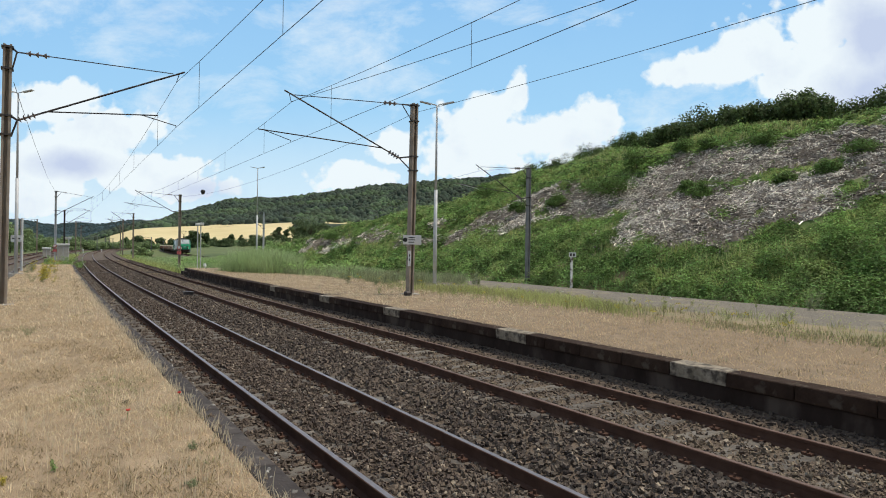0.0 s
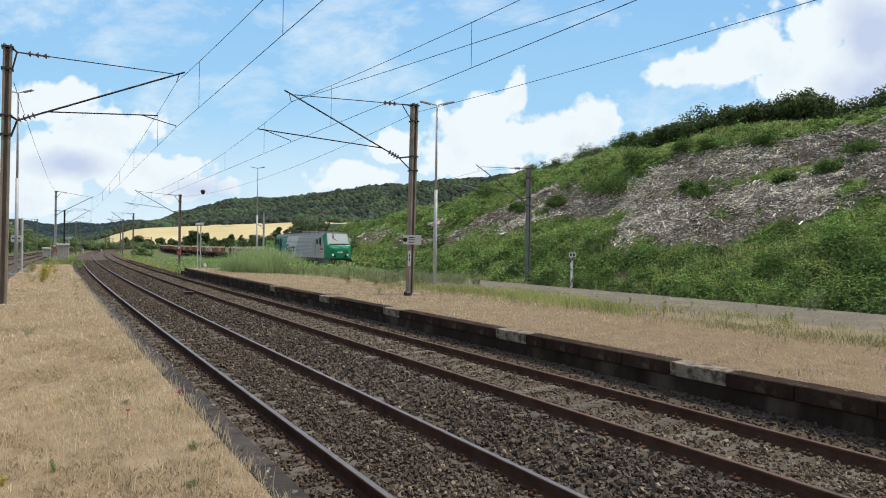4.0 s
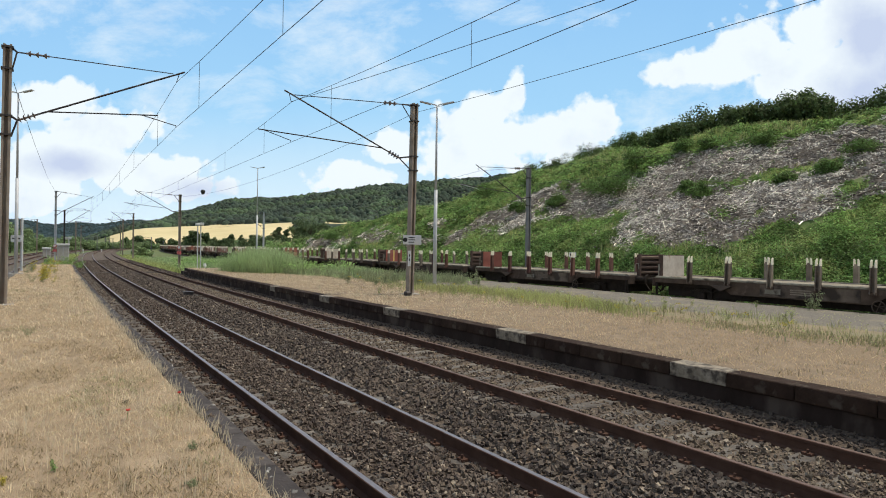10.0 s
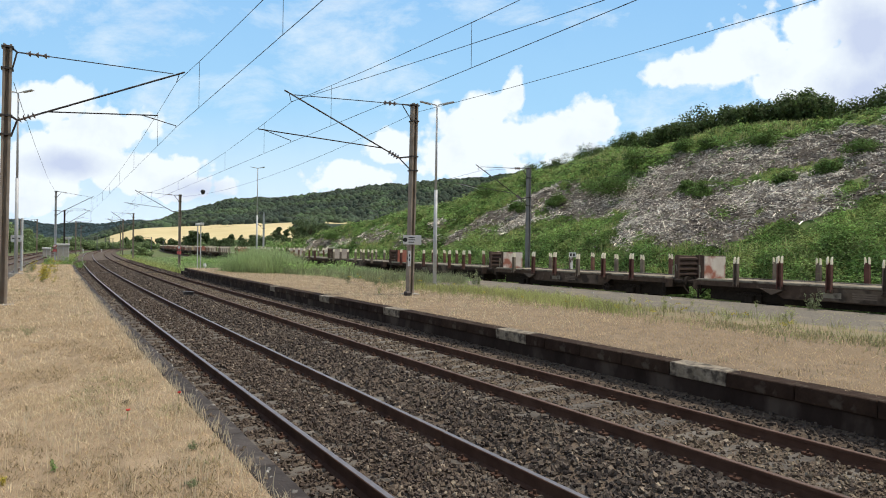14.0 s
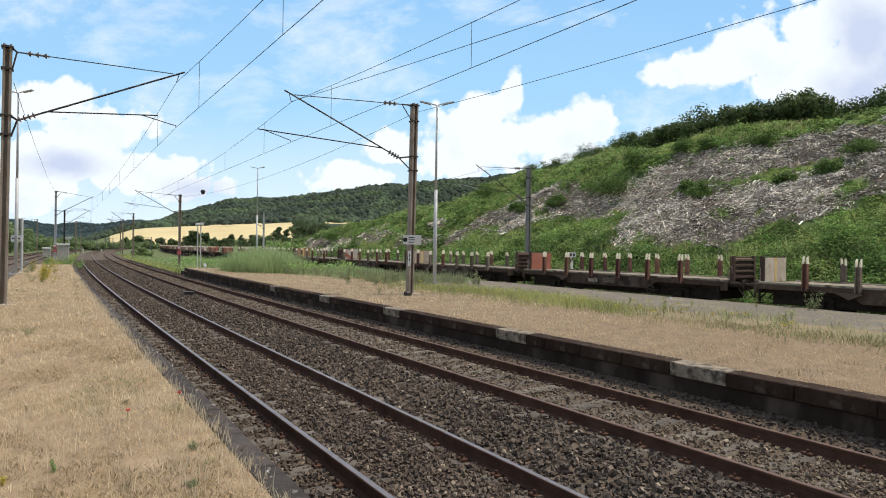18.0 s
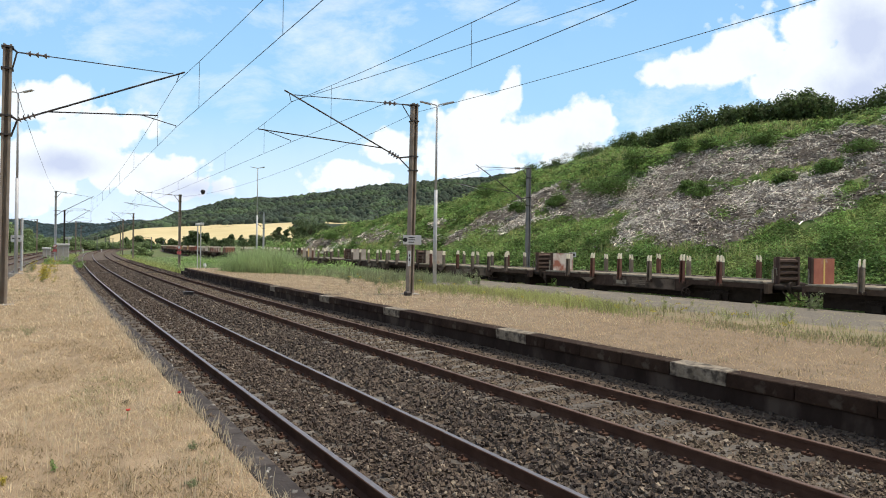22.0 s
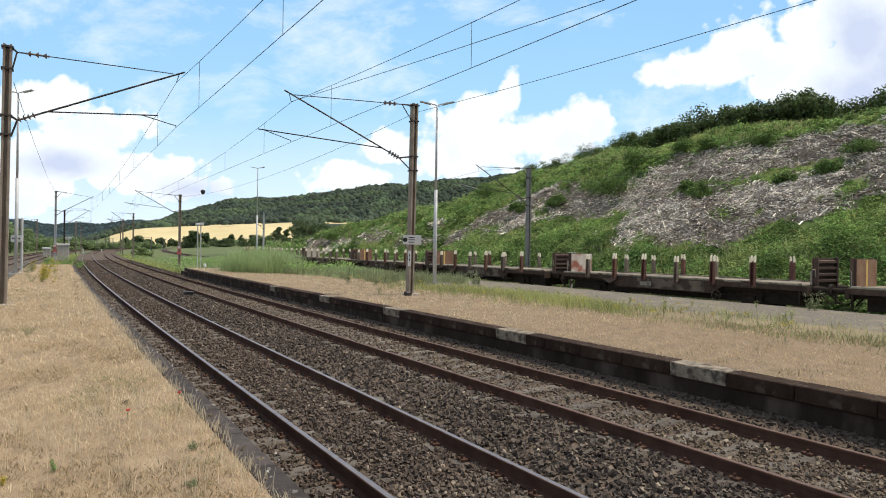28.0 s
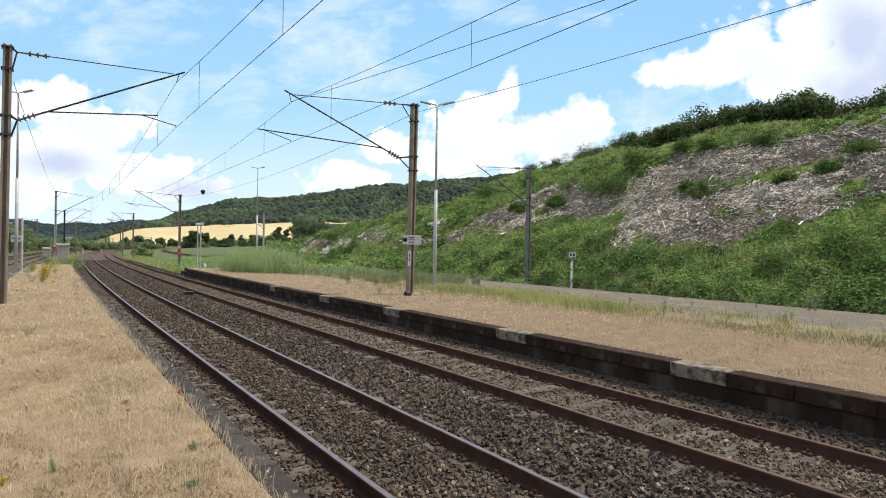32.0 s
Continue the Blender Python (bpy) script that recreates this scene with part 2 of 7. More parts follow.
def prism(bm, outline, axis, lo, hi):
    """Extrudes an outline: axis 'x' takes (y, z) points, 'y' takes (x, z), 'z' takes (x, y)."""
    def at(p, d):
        return {"x": (d, p[0], p[1]), "y": (p[0], d, p[1]), "z": (p[0], p[1], d)}[axis]
    lo_v = [bm.verts.new(at(p, lo)) for p in outline]
    hi_v = [bm.verts.new(at(p, hi)) for p in outline]
    n = len(outline)
    for i in range(n):
        bm.faces.new((lo_v[i], lo_v[(i + 1) % n], hi_v[(i + 1) % n], hi_v[i]))
    bm.faces.new(lo_v[::-1])
    bm.faces.new(hi_v)
    bmesh.ops.recalc_face_normals(bm, faces=bm.faces[:])
    return bm


def text_mesh(word, size, shear=0.0, extrude=0.004):
    cu = bpy.data.curves.new("lettering", "FONT")
    cu.body, cu.size, cu.shear, cu.extrude = word, size, shear, extrude
    cu.align_x, cu.align_y, cu.offset = "CENTER", "CENTER", size * 0.012
    ob = bpy.data.objects.new("lettering", cu)
    me = bpy.data.meshes.new_from_object(ob)
    bpy.data.objects.remove(ob)
    bpy.data.curves.remove(cu)
    return me


rng = np.random.default_rng(7)


def bend(y):
    """How far the line has swung to the right at y metres along it."""
    y = np.asarray(y, dtype=float)
    t = np.clip(y - 12, 0, 388)
    return t * t / 4000 + np.maximum(y - 400, 0) * 0.194


def bend1(y):
    return float(bend(y))


def sweep(name, outline, x, y0, y1, mats, idx=None, step=3.0, closed=True, smooth=False):
    """A rail-like mesh: the outline of (x, z) points drawn along the line at the offset x."""
    ys = np.unique(np.r_[np.arange(y0, min(12, y1), 20.0), np.arange(max(y0, 12), y1, step), y1])
    o = np.array(outline)
    k = len(o)
    v = np.empty((len(ys), k, 3))
    v[:, :, 0] = x + o[None, :, 0] + bend(ys)[:, None]
    v[:, :, 1] = ys[:, None]
    v[:, :, 2] = o[None, :, 1]
    f, mi = [], []
    kk = k if closed else k - 1
    for i in range(len(ys) - 1):
        for j in range(kk):
            f.append((i * k + j, i * k + (j + 1) % k, (i + 1) * k + (j + 1) % k, (i + 1) * k + j))
            mi.append(0 if idx is None else idx[j])
    if closed:
        f += [tuple(range(k))[::-1], tuple(range((len(ys) - 1) * k, len(ys) * k))]
        mi += [0, 0]
    return mesh_of(name, v, f, mats, mi, smooth)


# ---- the plan ----
T1, T2, T3 = 3.39, 6.99, 24.6
PLAT = 0.43
EDGE_L, EDGE_R = 1.64, 8.62


def smooth(t):
    t = np.clip(t, 0, 1)
    return t * t * (3 - 2 * t)


def crest(y):
    """Height of the cut slope's brow at y."""
    return np.interp(y, [-200, -60, 18, 24, 30, 40, 46, 52, 59, 64, 72, 80, 100, 125], [12.6, 12.0, 12.1, 12.35, 12.5, 12.9, 13.0, 12.3, 11.0, 8.7, 6.9, 5.8, 2.6, 0.0])


def rough_hill(x, y):
    return 0.35 * np.sin(x * 0.31 + y * 0.17) + 0.25 * np.sin(y * 0.43 - x * 0.11) + 0.15 * np.sin(x * 0.9 + 1.3) * np.sin(y * 0.8)


def near_hill(x, y):
    b = 27.0 + bend(y)
    up = 0.55 * (x - b)
    top = crest(y) + 0.06 * np.clip(x - b - crest(y) / 0.55, 0, 60)
    h = -0.5 * np.log(np.exp(-np.clip(up, -40, 60) / 0.5) + np.exp(-np.clip(top, -40, 60) / 0.5))
    h = np.minimum(np.minimum(up, top), h)
    return np.maximum(h + rough_hill(x, y) * smooth(h / 4), -0.4)


def far_land(x, y):
    """The valley's far side: fields, the wooded ridge and the blue hills, as height over the valley floor."""
    d = x * math.sin(YAW) + y * math.cos(YAW)
    s = x * math.cos(YAW) - y * math.sin(YAW)
    a = s / np.maximum(d, 1.0)
    ridge = np.interp(a, [-1.2, -0.72, -0.6, -0.492, -0.464, -0.431, -0.399, -0.353, -0.307, -0.261, -0.215, -0.169, -0.123, -0.096, -0.059, -0.031, 0.015, 0.061, 0.107, 0.15, 0.4, 1.2], [19, 29, 34, 50, 56, 79, 91, 113, 118, 120, 131, 141, 153, 158, 159, 167, 174, 178, 189, 201, 209, 139]) + 1.2 * np.sin(a * 143 + 1)
    field = 36.0 * np.interp(a, [-0.56, -0.39, -0.235, -0.1], [0.92, 1.2, 1.5, 1.45]) * smooth((d - 420) / 760) * smooth((a + 0.62) / 0.14)
    wood = (ridge - field) * smooth((d - 960) / 620) * smooth((a + 0.62) / 0.14)
    back = 104 * smooth((d - 2100) / 900) * (1 + 0.1 * np.sin(a * 23) + 0.05 * np.sin(a * 71))
    return np.where(d > 0, field + np.maximum(wood, 0) + np.maximum(back - field - np.maximum(wood, 0), 0), 0)


def ground_z(x, y):
    return np.maximum(near_hill(x, y), -0.4 + far_land(x, y))


def patchy(x, y):
    return np.sin(0.35 * x + 0.21 * y) + np.sin(0.27 * y - 0.31 * x + 1.0) + np.sin(0.83 * x + 0.4) * np.sin(0.74 * y + 2.0) + 0.6 * np.sin(1.7 * x - 0.6 * y)


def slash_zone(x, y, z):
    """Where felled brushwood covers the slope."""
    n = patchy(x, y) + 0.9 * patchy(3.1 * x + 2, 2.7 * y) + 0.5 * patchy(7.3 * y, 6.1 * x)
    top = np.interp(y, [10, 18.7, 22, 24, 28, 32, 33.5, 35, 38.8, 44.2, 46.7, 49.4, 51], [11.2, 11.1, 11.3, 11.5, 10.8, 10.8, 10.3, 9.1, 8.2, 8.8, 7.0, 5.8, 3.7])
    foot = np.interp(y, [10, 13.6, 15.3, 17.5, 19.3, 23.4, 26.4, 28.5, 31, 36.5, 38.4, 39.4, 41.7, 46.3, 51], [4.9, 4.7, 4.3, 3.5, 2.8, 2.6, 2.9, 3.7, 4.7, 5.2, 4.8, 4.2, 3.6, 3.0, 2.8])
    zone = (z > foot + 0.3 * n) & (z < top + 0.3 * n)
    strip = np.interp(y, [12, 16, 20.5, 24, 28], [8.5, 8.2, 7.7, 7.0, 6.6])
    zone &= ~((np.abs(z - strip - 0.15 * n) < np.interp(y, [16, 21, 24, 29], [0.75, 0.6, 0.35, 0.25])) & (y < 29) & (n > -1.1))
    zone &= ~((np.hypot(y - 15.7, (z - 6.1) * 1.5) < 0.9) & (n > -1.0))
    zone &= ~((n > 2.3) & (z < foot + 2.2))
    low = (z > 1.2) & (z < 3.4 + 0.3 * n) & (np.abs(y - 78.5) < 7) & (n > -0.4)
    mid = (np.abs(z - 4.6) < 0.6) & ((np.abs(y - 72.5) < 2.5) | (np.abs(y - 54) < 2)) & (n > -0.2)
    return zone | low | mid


# ---- ground: one sheet out to the horizon ----
def make_ground():
    az = np.radians(np.unique(np.r_[np.arange(-180, -48, 6.0), np.arange(-48, 60, 0.5), np.arange(60, 181, 6.0)]))
    rr = np.r_[0.5, np.arange(3, 27, 3.0), np.arange(27, 110, 0.9), np.geomspace(110, 4300, 110)]
    A, Rr = np.meshgrid(az[:-1], rr, indexing="ij")
    x, y = Rr * np.sin(A + YAW), Rr * np.cos(A + YAW)
    z = ground_z(x, y)
    na, nr = A.shape
    v = np.stack([x, y, z], -1)
    i, j = np.meshgrid(np.arange(na), np.arange(nr - 1), indexing="ij")
    i2 = (i + 1) % na
    f = np.stack([i * nr + j, i * nr + j + 1, i2 * nr + j + 1, i2 * nr + j], -1).reshape(-1, 4)
    c = v.reshape(-1, 3)[f].mean(1)
    d = c[:, 0] * math.sin(YAW) + c[:, 1] * math.cos(YAW)
    s = c[:, 0] * math.cos(YAW) - c[:, 1] * math.sin(YAW)
    a = s / np.maximum(d, 1)
    idx = np.zeros(len(f), int)
    idx[c[:, 0] - bend(c[:, 1]) < 27.5] = 1
    idx[np.hypot(c[:, 0], c[:, 1]) > 140] = 2
    wheat = (d > 560) & (d < 935 + 25 * np.sin(a * 30)) & (a > -0.54) & (a < -0.235)
    wheat |= (d > 900) & (d < 985) & (a > -0.21) & (a < -0.13)
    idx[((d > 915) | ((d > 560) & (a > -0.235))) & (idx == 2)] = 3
    idx[wheat] = 4
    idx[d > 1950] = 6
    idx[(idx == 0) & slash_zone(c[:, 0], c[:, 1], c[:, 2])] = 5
    me = mesh_of("ground", v, f[:, ::-1], [M["hill"], M["soil"], M["meadow"], M["forest_floor"], M["wheat"], M["slash"], M["hazy_far_hill"]], idx, True)
    tagged(new("ground", me), "grassy valley floor rising to a cut slope, wheat fields and wooded hills", "ground", kind="structure")


make_ground()


# ---- platforms and beds ----
def make_platforms():
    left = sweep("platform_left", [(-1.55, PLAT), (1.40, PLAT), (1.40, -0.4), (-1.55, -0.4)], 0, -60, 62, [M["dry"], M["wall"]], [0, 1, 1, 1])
    pl = tagged(new("platform_1", left), "sun-parched grass platform with a dark concrete edge", "platform", kind="structure")
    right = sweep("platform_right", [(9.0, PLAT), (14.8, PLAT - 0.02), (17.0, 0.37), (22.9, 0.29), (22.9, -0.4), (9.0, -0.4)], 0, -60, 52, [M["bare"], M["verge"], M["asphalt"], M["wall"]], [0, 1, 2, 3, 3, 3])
    pr = tagged(new("platform_2", right), "island platform of dry grass and weeds with an asphalt strip", "platform", kind="structure")
    # edge stones, one by one, over a battered wall
    for side, x0, x1, thing, y1 in ((0, 1.405, EDGE_L, pl, 60.0), (1, EDGE_R, 8.995, pr, 51.5)):
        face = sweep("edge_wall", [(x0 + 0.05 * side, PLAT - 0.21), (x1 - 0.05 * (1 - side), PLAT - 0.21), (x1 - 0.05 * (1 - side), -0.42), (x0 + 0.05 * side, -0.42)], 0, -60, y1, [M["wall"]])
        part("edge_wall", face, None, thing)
        length = 0.99
        me = {}
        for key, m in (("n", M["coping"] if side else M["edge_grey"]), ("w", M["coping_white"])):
            bm = boxm(x0, x1, -length / 2, length / 2, PLAT - 0.21, PLAT + 0.012, bev=0.012)
            me[key] = bpy.data.meshes.new("edge_stone")
            bm.to_mesh(me[key])
            bm.free()
            me[key].materials.append(m)
        if side:
            joints = [-11.6 + i for i in range(22)] + [9.97, 11.02] + [11.02 + 1.13 * i for i in range(1, 5)] + [16.55] + [16.55 + 1.06 * i for i in range(1, 5)] + [21.75] + [21.75 + 1.07 * i for i in range(1, 6)] + [27.85] + [27.85 + i for i in range(1, 22)]
        else:
            joints = [-11.0 + i for i in range(72)]
        for ya, yb in zip(joints, joints[1:]):
            y = (ya + yb) / 2
            painted = side and min(abs(y - q) for q in (5.9, 10.5, 16.05, 21.27, 27.5)) < 0.12
            ob = part("edge_stone", me["w" if painted else "n"], None, thing, "edge stone with worn white paint" if painted else "")
            ob.matrix_basis = pose(bend1(y) + float(rng.normal(0, 0.004)), y, float(rng.normal(0, 0.004)), 0, 0, -math.degrees(max(0, y - 12) / 2000)) @ Matrix.Diagonal((1, (yb - ya), 1, 1))
    bed = sweep("ballast_bed", [(EDGE_L - 0.1, -0.42), (EDGE_L - 0.1, -0.2), (2.3, -0.17), (4.5, -0.17), (5.2, -0.13), (6.0, -0.17), (8.0, -0.17), (8.3, -0.10), (8.66, -0.03), (8.66, -0.42)], 0, -60, 700, [M["ballast"]])
    bed_ob = tagged(new("ballast", bed), "dark brown crushed-stone ballast bed under two tracks", "ballast", kind="structure")
    # the stones nearest the viewer, one by one
    kinds = []
    for k in range(8):
        bm = bmesh.new()
        bmesh.ops.create_icosphere(bm, subdivisions=1, radius=0.021)
        for v in bm.verts:
            v.co = Vector((v.co.x * 1.25, v.co.y, v.co.z * 0.85)) * float(rng.uniform(0.72, 1.28))
        me = bpy.data.meshes.new("stone")
        bm.to_mesh(me)
        bm.free()
        me.materials.append(M["stone_pale"] if k == 0 else M["stone"])
        kinds.append(me)
    for k in range(280):
        x, y = 2.85 + 1.1 * (k * 0.618 % 1), 3.0 + 2.3 * k / 280
        st = part("stone", kinds[k % 8], None, bed_ob)
        st.matrix_basis = pose(x, y, -0.125 + float(rng.uniform(0, 0.02)), float(rng.uniform(0, 360)), float(rng.uniform(0, 360)), float(rng.uniform(0, 360))) @ Matrix.Scale(float(rng.uniform(0.8, 1.4)), 4)
    bed3 = sweep("ballast_siding", [(22.95, -0.43), (22.95, -0.34), (26.3, -0.34), (26.9, -0.43)], 0, -760, 960, [M["ballast"]], step=8.0)
    tagged(new("ballast_siding", bed3), "weedy ballast bed of the line behind the platform", "ballast", kind="structure")
    bed4 = sweep("ballast_yard", [(-9.0, -0.41), (-9.0, -0.19), (-1.6, -0.19), (-1.6, -0.41)], 0, -60, 500, [M["ballast"]], step=8.0)
    tagged(new("ballast_yard", bed4), "ballast bed of the yard tracks", "ballast", kind="structure")


RAIL = [(-0.07, -0.172), (0.07, -0.172), (0.07, -0.155), (0.012, -0.135), (0.012, -0.045), (0.036, -0.035), (0.036, -0.006), (0.028, 0.0), (-0.028, 0.0), (-0.036, -0.006), (-0.036, -0.035), (-0.012, -0.045), (-0.012, -0.135), (-0.07, -0.155)]
RAIL_IDX = [0, 0, 0, 0, 0, 0, 0, 1, 0, 0, 0, 0, 0, 0]


def make_track(x, y0, y1, sl0, sl1, label, top, z=0.0):
    tk = empty("railway_track", label, "track", kind="structure", at=pose(0, 0, z))
    for s in (-1, 1):
        part("rail", sweep("rail", RAIL, x + 0.7525 * s, y0, y1, [M["railside"], top], RAIL_IDX), None, tk, "worn steel rail, rusty web")
    bm = boxm(-1.3, 1.3, -0.13, 0.13, -0.34, -0.155, bev=0.02)
    me = bpy.data.meshes.new("sleeper")
    bm.to_mesh(me)
    bm.free()
    me.materials.append(M["sleeper"])
    bm = bmesh.new()
    for s in (-1, 1):
        for o in (-1, 1):
            c = 0.7525 * s + 0.115 * o
            box(bm, c - 0.045, c + 0.045, -0.06, 0.06, -0.16, -0.125)
            rod(bm, (c + 0.01 * o, 0, -0.14), (c + 0.01 * o, 0, -0.085), 0.017, seg=6)
    clip = bpy.data.meshes.new("rail_clips")
    bm.to_mesh(clip)
    bm.free()
    clip.materials.append(M["railside"])
    n = 0
    y = sl0
    while y < sl1:
        at = pose(x + bend1(y) + float(rng.normal(0, 0.01)), y, float(rng.normal(0, 0.006)), 0, 0, -math.degrees(max(0, y - 12) / 2000) + float(rng.normal(0, 0.4)))
        so = part("sleeper", me, None, tk)
        so.matrix_basis = at
        if 0 < y < 26:
            part("rail_clips", clip, None, so)
        y += 0.6
    return tk


make_platforms()
make_track(T1, -60, 640, -6.9, 60, "main-line track with polished rails on half-buried sleepers", M["railtop"])
make_track(T2, -60, 640, -6.48, 60, "main-line track beside the platform, brown rails on ballast", M["railtop_rusty"])
make_track(T3, -760, 960, 6, 40, "outer line on weedy ballast below the cut slope", M["railtop"], -0.12)
make_track(-3.3, -60, 480, 60, 100, "yard track beyond the grass platform", M["railtop"])
make_track(-6.9, -60, 480, 60, 90, "yard track beyond the grass platform", M["railtop"])


# ---- loose stone, blades, leaves: what nobody could count ----
def rand_rot(n):
    q = rng.normal(size=(n, 4))
    q /= np.linalg.norm(q, axis=1)[:, None]
    w, x, y, z = q.T
    return np.stack([1 - 2 * (y * y + z * z), 2 * (x * y - z * w), 2 * (x * z + y * w), 2 * (x * y + z * w), 1 - 2 * (x * x + z * z), 2 * (y * z - x * w), 2 * (x * z - y * w), 2 * (y * z + x * w), 1 - 2 * (x * x + y * y)], -1).reshape(n, 3, 3)


CUBE_F = np.array([(0, 2, 3, 1), (4, 5, 7, 6), (0, 1, 5, 4), (2, 6, 7, 3), (0, 4, 6, 2), (1, 3, 7, 5)])


def stones(name, pts, size, materials, label, category="gravel", share=0.2):
    n = len(pts)
    base = np.array([(x, y, z) for x in (-1, 1) for y in (-1, 1) for z in (-1, 1)], float) * 0.5
    v = base[None] * rng.uniform(0.6, 1.3, (n, 1, 3)) + rng.uniform(-0.3, 0.3, (n, 8, 3))
    v = np.einsum("nij,nkj->nki", rand_rot(n), v) * (size * rng.uniform(0.6, 1.4, n))[:, None, None] + pts[:, None]
    f = (np.arange(n)[:, None, None] * 8 + CUBE_F[None]).reshape(-1, 4)
    idx = np.repeat((rng.random(n) < share).astype(int), 6)
    return tagged(new(name, mesh_of(name, v, f, materials, idx)), label, category, kind="stuff")


def blades(name, pts, h, w, per, material, label, category="grass", lean=0.5, spread=0.06):
    """Tufts of bent blades: per blades at each point."""
    n = len(pts) * per
    p = np.repeat(pts, per, 0) + np.c_[rng.normal(0, spread, (n, 2)), np.zeros(n)]
    hh = np.repeat(np.broadcast_to(h, len(pts)), per) * rng.uniform(0.5, 1.2, n)
    a = rng.uniform(0, 2 * np.pi, n)
    b = rng.uniform(0, 2 * np.pi, n)
    side = np.c_[np.cos(a), np.sin(a), np.zeros(n)] * (w * rng.uniform(0.6, 1.3, n))[:, None]
    out = np.c_[np.cos(b), np.sin(b), np.zeros(n)] * (hh * lean * rng.uniform(0.1, 1.0, n))[:, None]
    up = np.c_[np.zeros((n, 2)), hh]
    v = np.stack([p - side, p + side, p + up * 0.6 + out * 0.4 + side * 0.7, p + up * 0.6 + out * 0.4 - side * 0.7, p + up + out], 1)
    k = np.arange(n)[:, None] * 5
    me = bpy.data.meshes.new(name)
    fq = np.concatenate([k + 0, k + 1, k + 2, k + 3], 1)
    ft = np.concatenate([k + 3, k + 2, k + 4], 1)
    me = mesh_of(name, v, fq.tolist() + ft.tolist(), material)
    return tagged(new(name, me), label, category, kind="stuff")


def facing(nrm):
    """Turns whose third axis is the given direction, with a random spin about it."""
    nrm = nrm / np.maximum(np.linalg.norm(nrm, axis=1), 1e-6)[:, None]
    t = np.cross(nrm, rng.normal(size=nrm.shape))
    t /= np.maximum(np.linalg.norm(t, axis=1), 1e-6)[:, None]
    return np.stack([t, np.cross(nrm, t), nrm], -1)


LEAF = np.array([(-0.5, 0, -0.04), (0, -0.3, 0.06), (0.5, 0, -0.04), (0, 0.3, 0.06)])


def leaf_cloud(pts, size, per, spread, flat=1.0):
    """Corner points and faces of leaf cards, per leaves round each point, facing outwards and up."""
    n = len(pts) * per
    off = rng.normal(size=(n, 3))
    off /= np.maximum(np.linalg.norm(off, axis=1), 1e-6)[:, None]
    nrm = off + rng.normal(0, 0.5, (n, 3)) + np.array([0, 0, 0.45])
    off *= (rng.random(n) ** 0.4)[:, None] * np.repeat(np.broadcast_to(spread, len(pts)), per)[:, None]
    off[:, 2] *= flat
    p = np.repeat(pts, per, 0) + off
    v = np.einsum("nij,kj->nki", facing(nrm), LEAF) * (np.repeat(np.broadcast_to(size, len(pts)), per) * rng.uniform(0.6, 1.4, n))[:, None, None] + p[:, None]
    f = np.arange(n * 4).reshape(n, 4)
    return v.reshape(-1, 3), f


def mound_leaves(c, r, h, leaf, cover):
    """Leaves over low domes: centres, radii, heights, leaf lengths; cover says how thickly the leaves lie."""
    k = np.maximum((cover * 2 * np.pi * r * (0.5 * r + 0.5 * h) / (0.3 * leaf ** 2)).astype(int), 6)
    i = np.repeat(np.arange(len(c)), k)
    n = len(i)
    u = rng.normal(size=(n, 3))
    u[:, 2] = np.abs(u[:, 2])
    u /= np.linalg.norm(u, axis=1)[:, None]
    lump = 1 + 0.28 * np.sin(u[:, 0] * 5 + i) * np.sin(u[:, 1] * 5 + 2.3 * i)
    fac = lump * np.where(rng.random(n) < 0.12, rng.uniform(0.9, 1.4, n), rng.uniform(0.55, 1.05, n))
    x, y = c[i, 0] + u[:, 0] * r[i] * fac, c[i, 1] + u[:, 1] * r[i] * fac
    p = np.c_[x, y, ground_z(x, y) + u[:, 2] * h[i] * fac]
    nrm = u + rng.normal(0, 0.4, (n, 3)) + np.array([0.1, -0.1, 0.8])
    v = np.einsum("nij,kj->nki", facing(nrm), LEAF) * (leaf[i] * rng.uniform(0.6, 1.4, n))[:, None, None] + p[:, None]
    return v.reshape(-1, 3), np.arange(n * 4).reshape(n, 4)


def scatter(n, x0, x1, y0, y1, z=0.0, power=1.0):
    """Random points on a stretch of the plan, denser towards y0 with a power above 1."""
    y = y0 + (y1 - y0) * rng.random(n) ** power
    x = rng.uniform(x0, x1, n) + bend(y)
    return np.c_[x, y, np.full(n, z)]


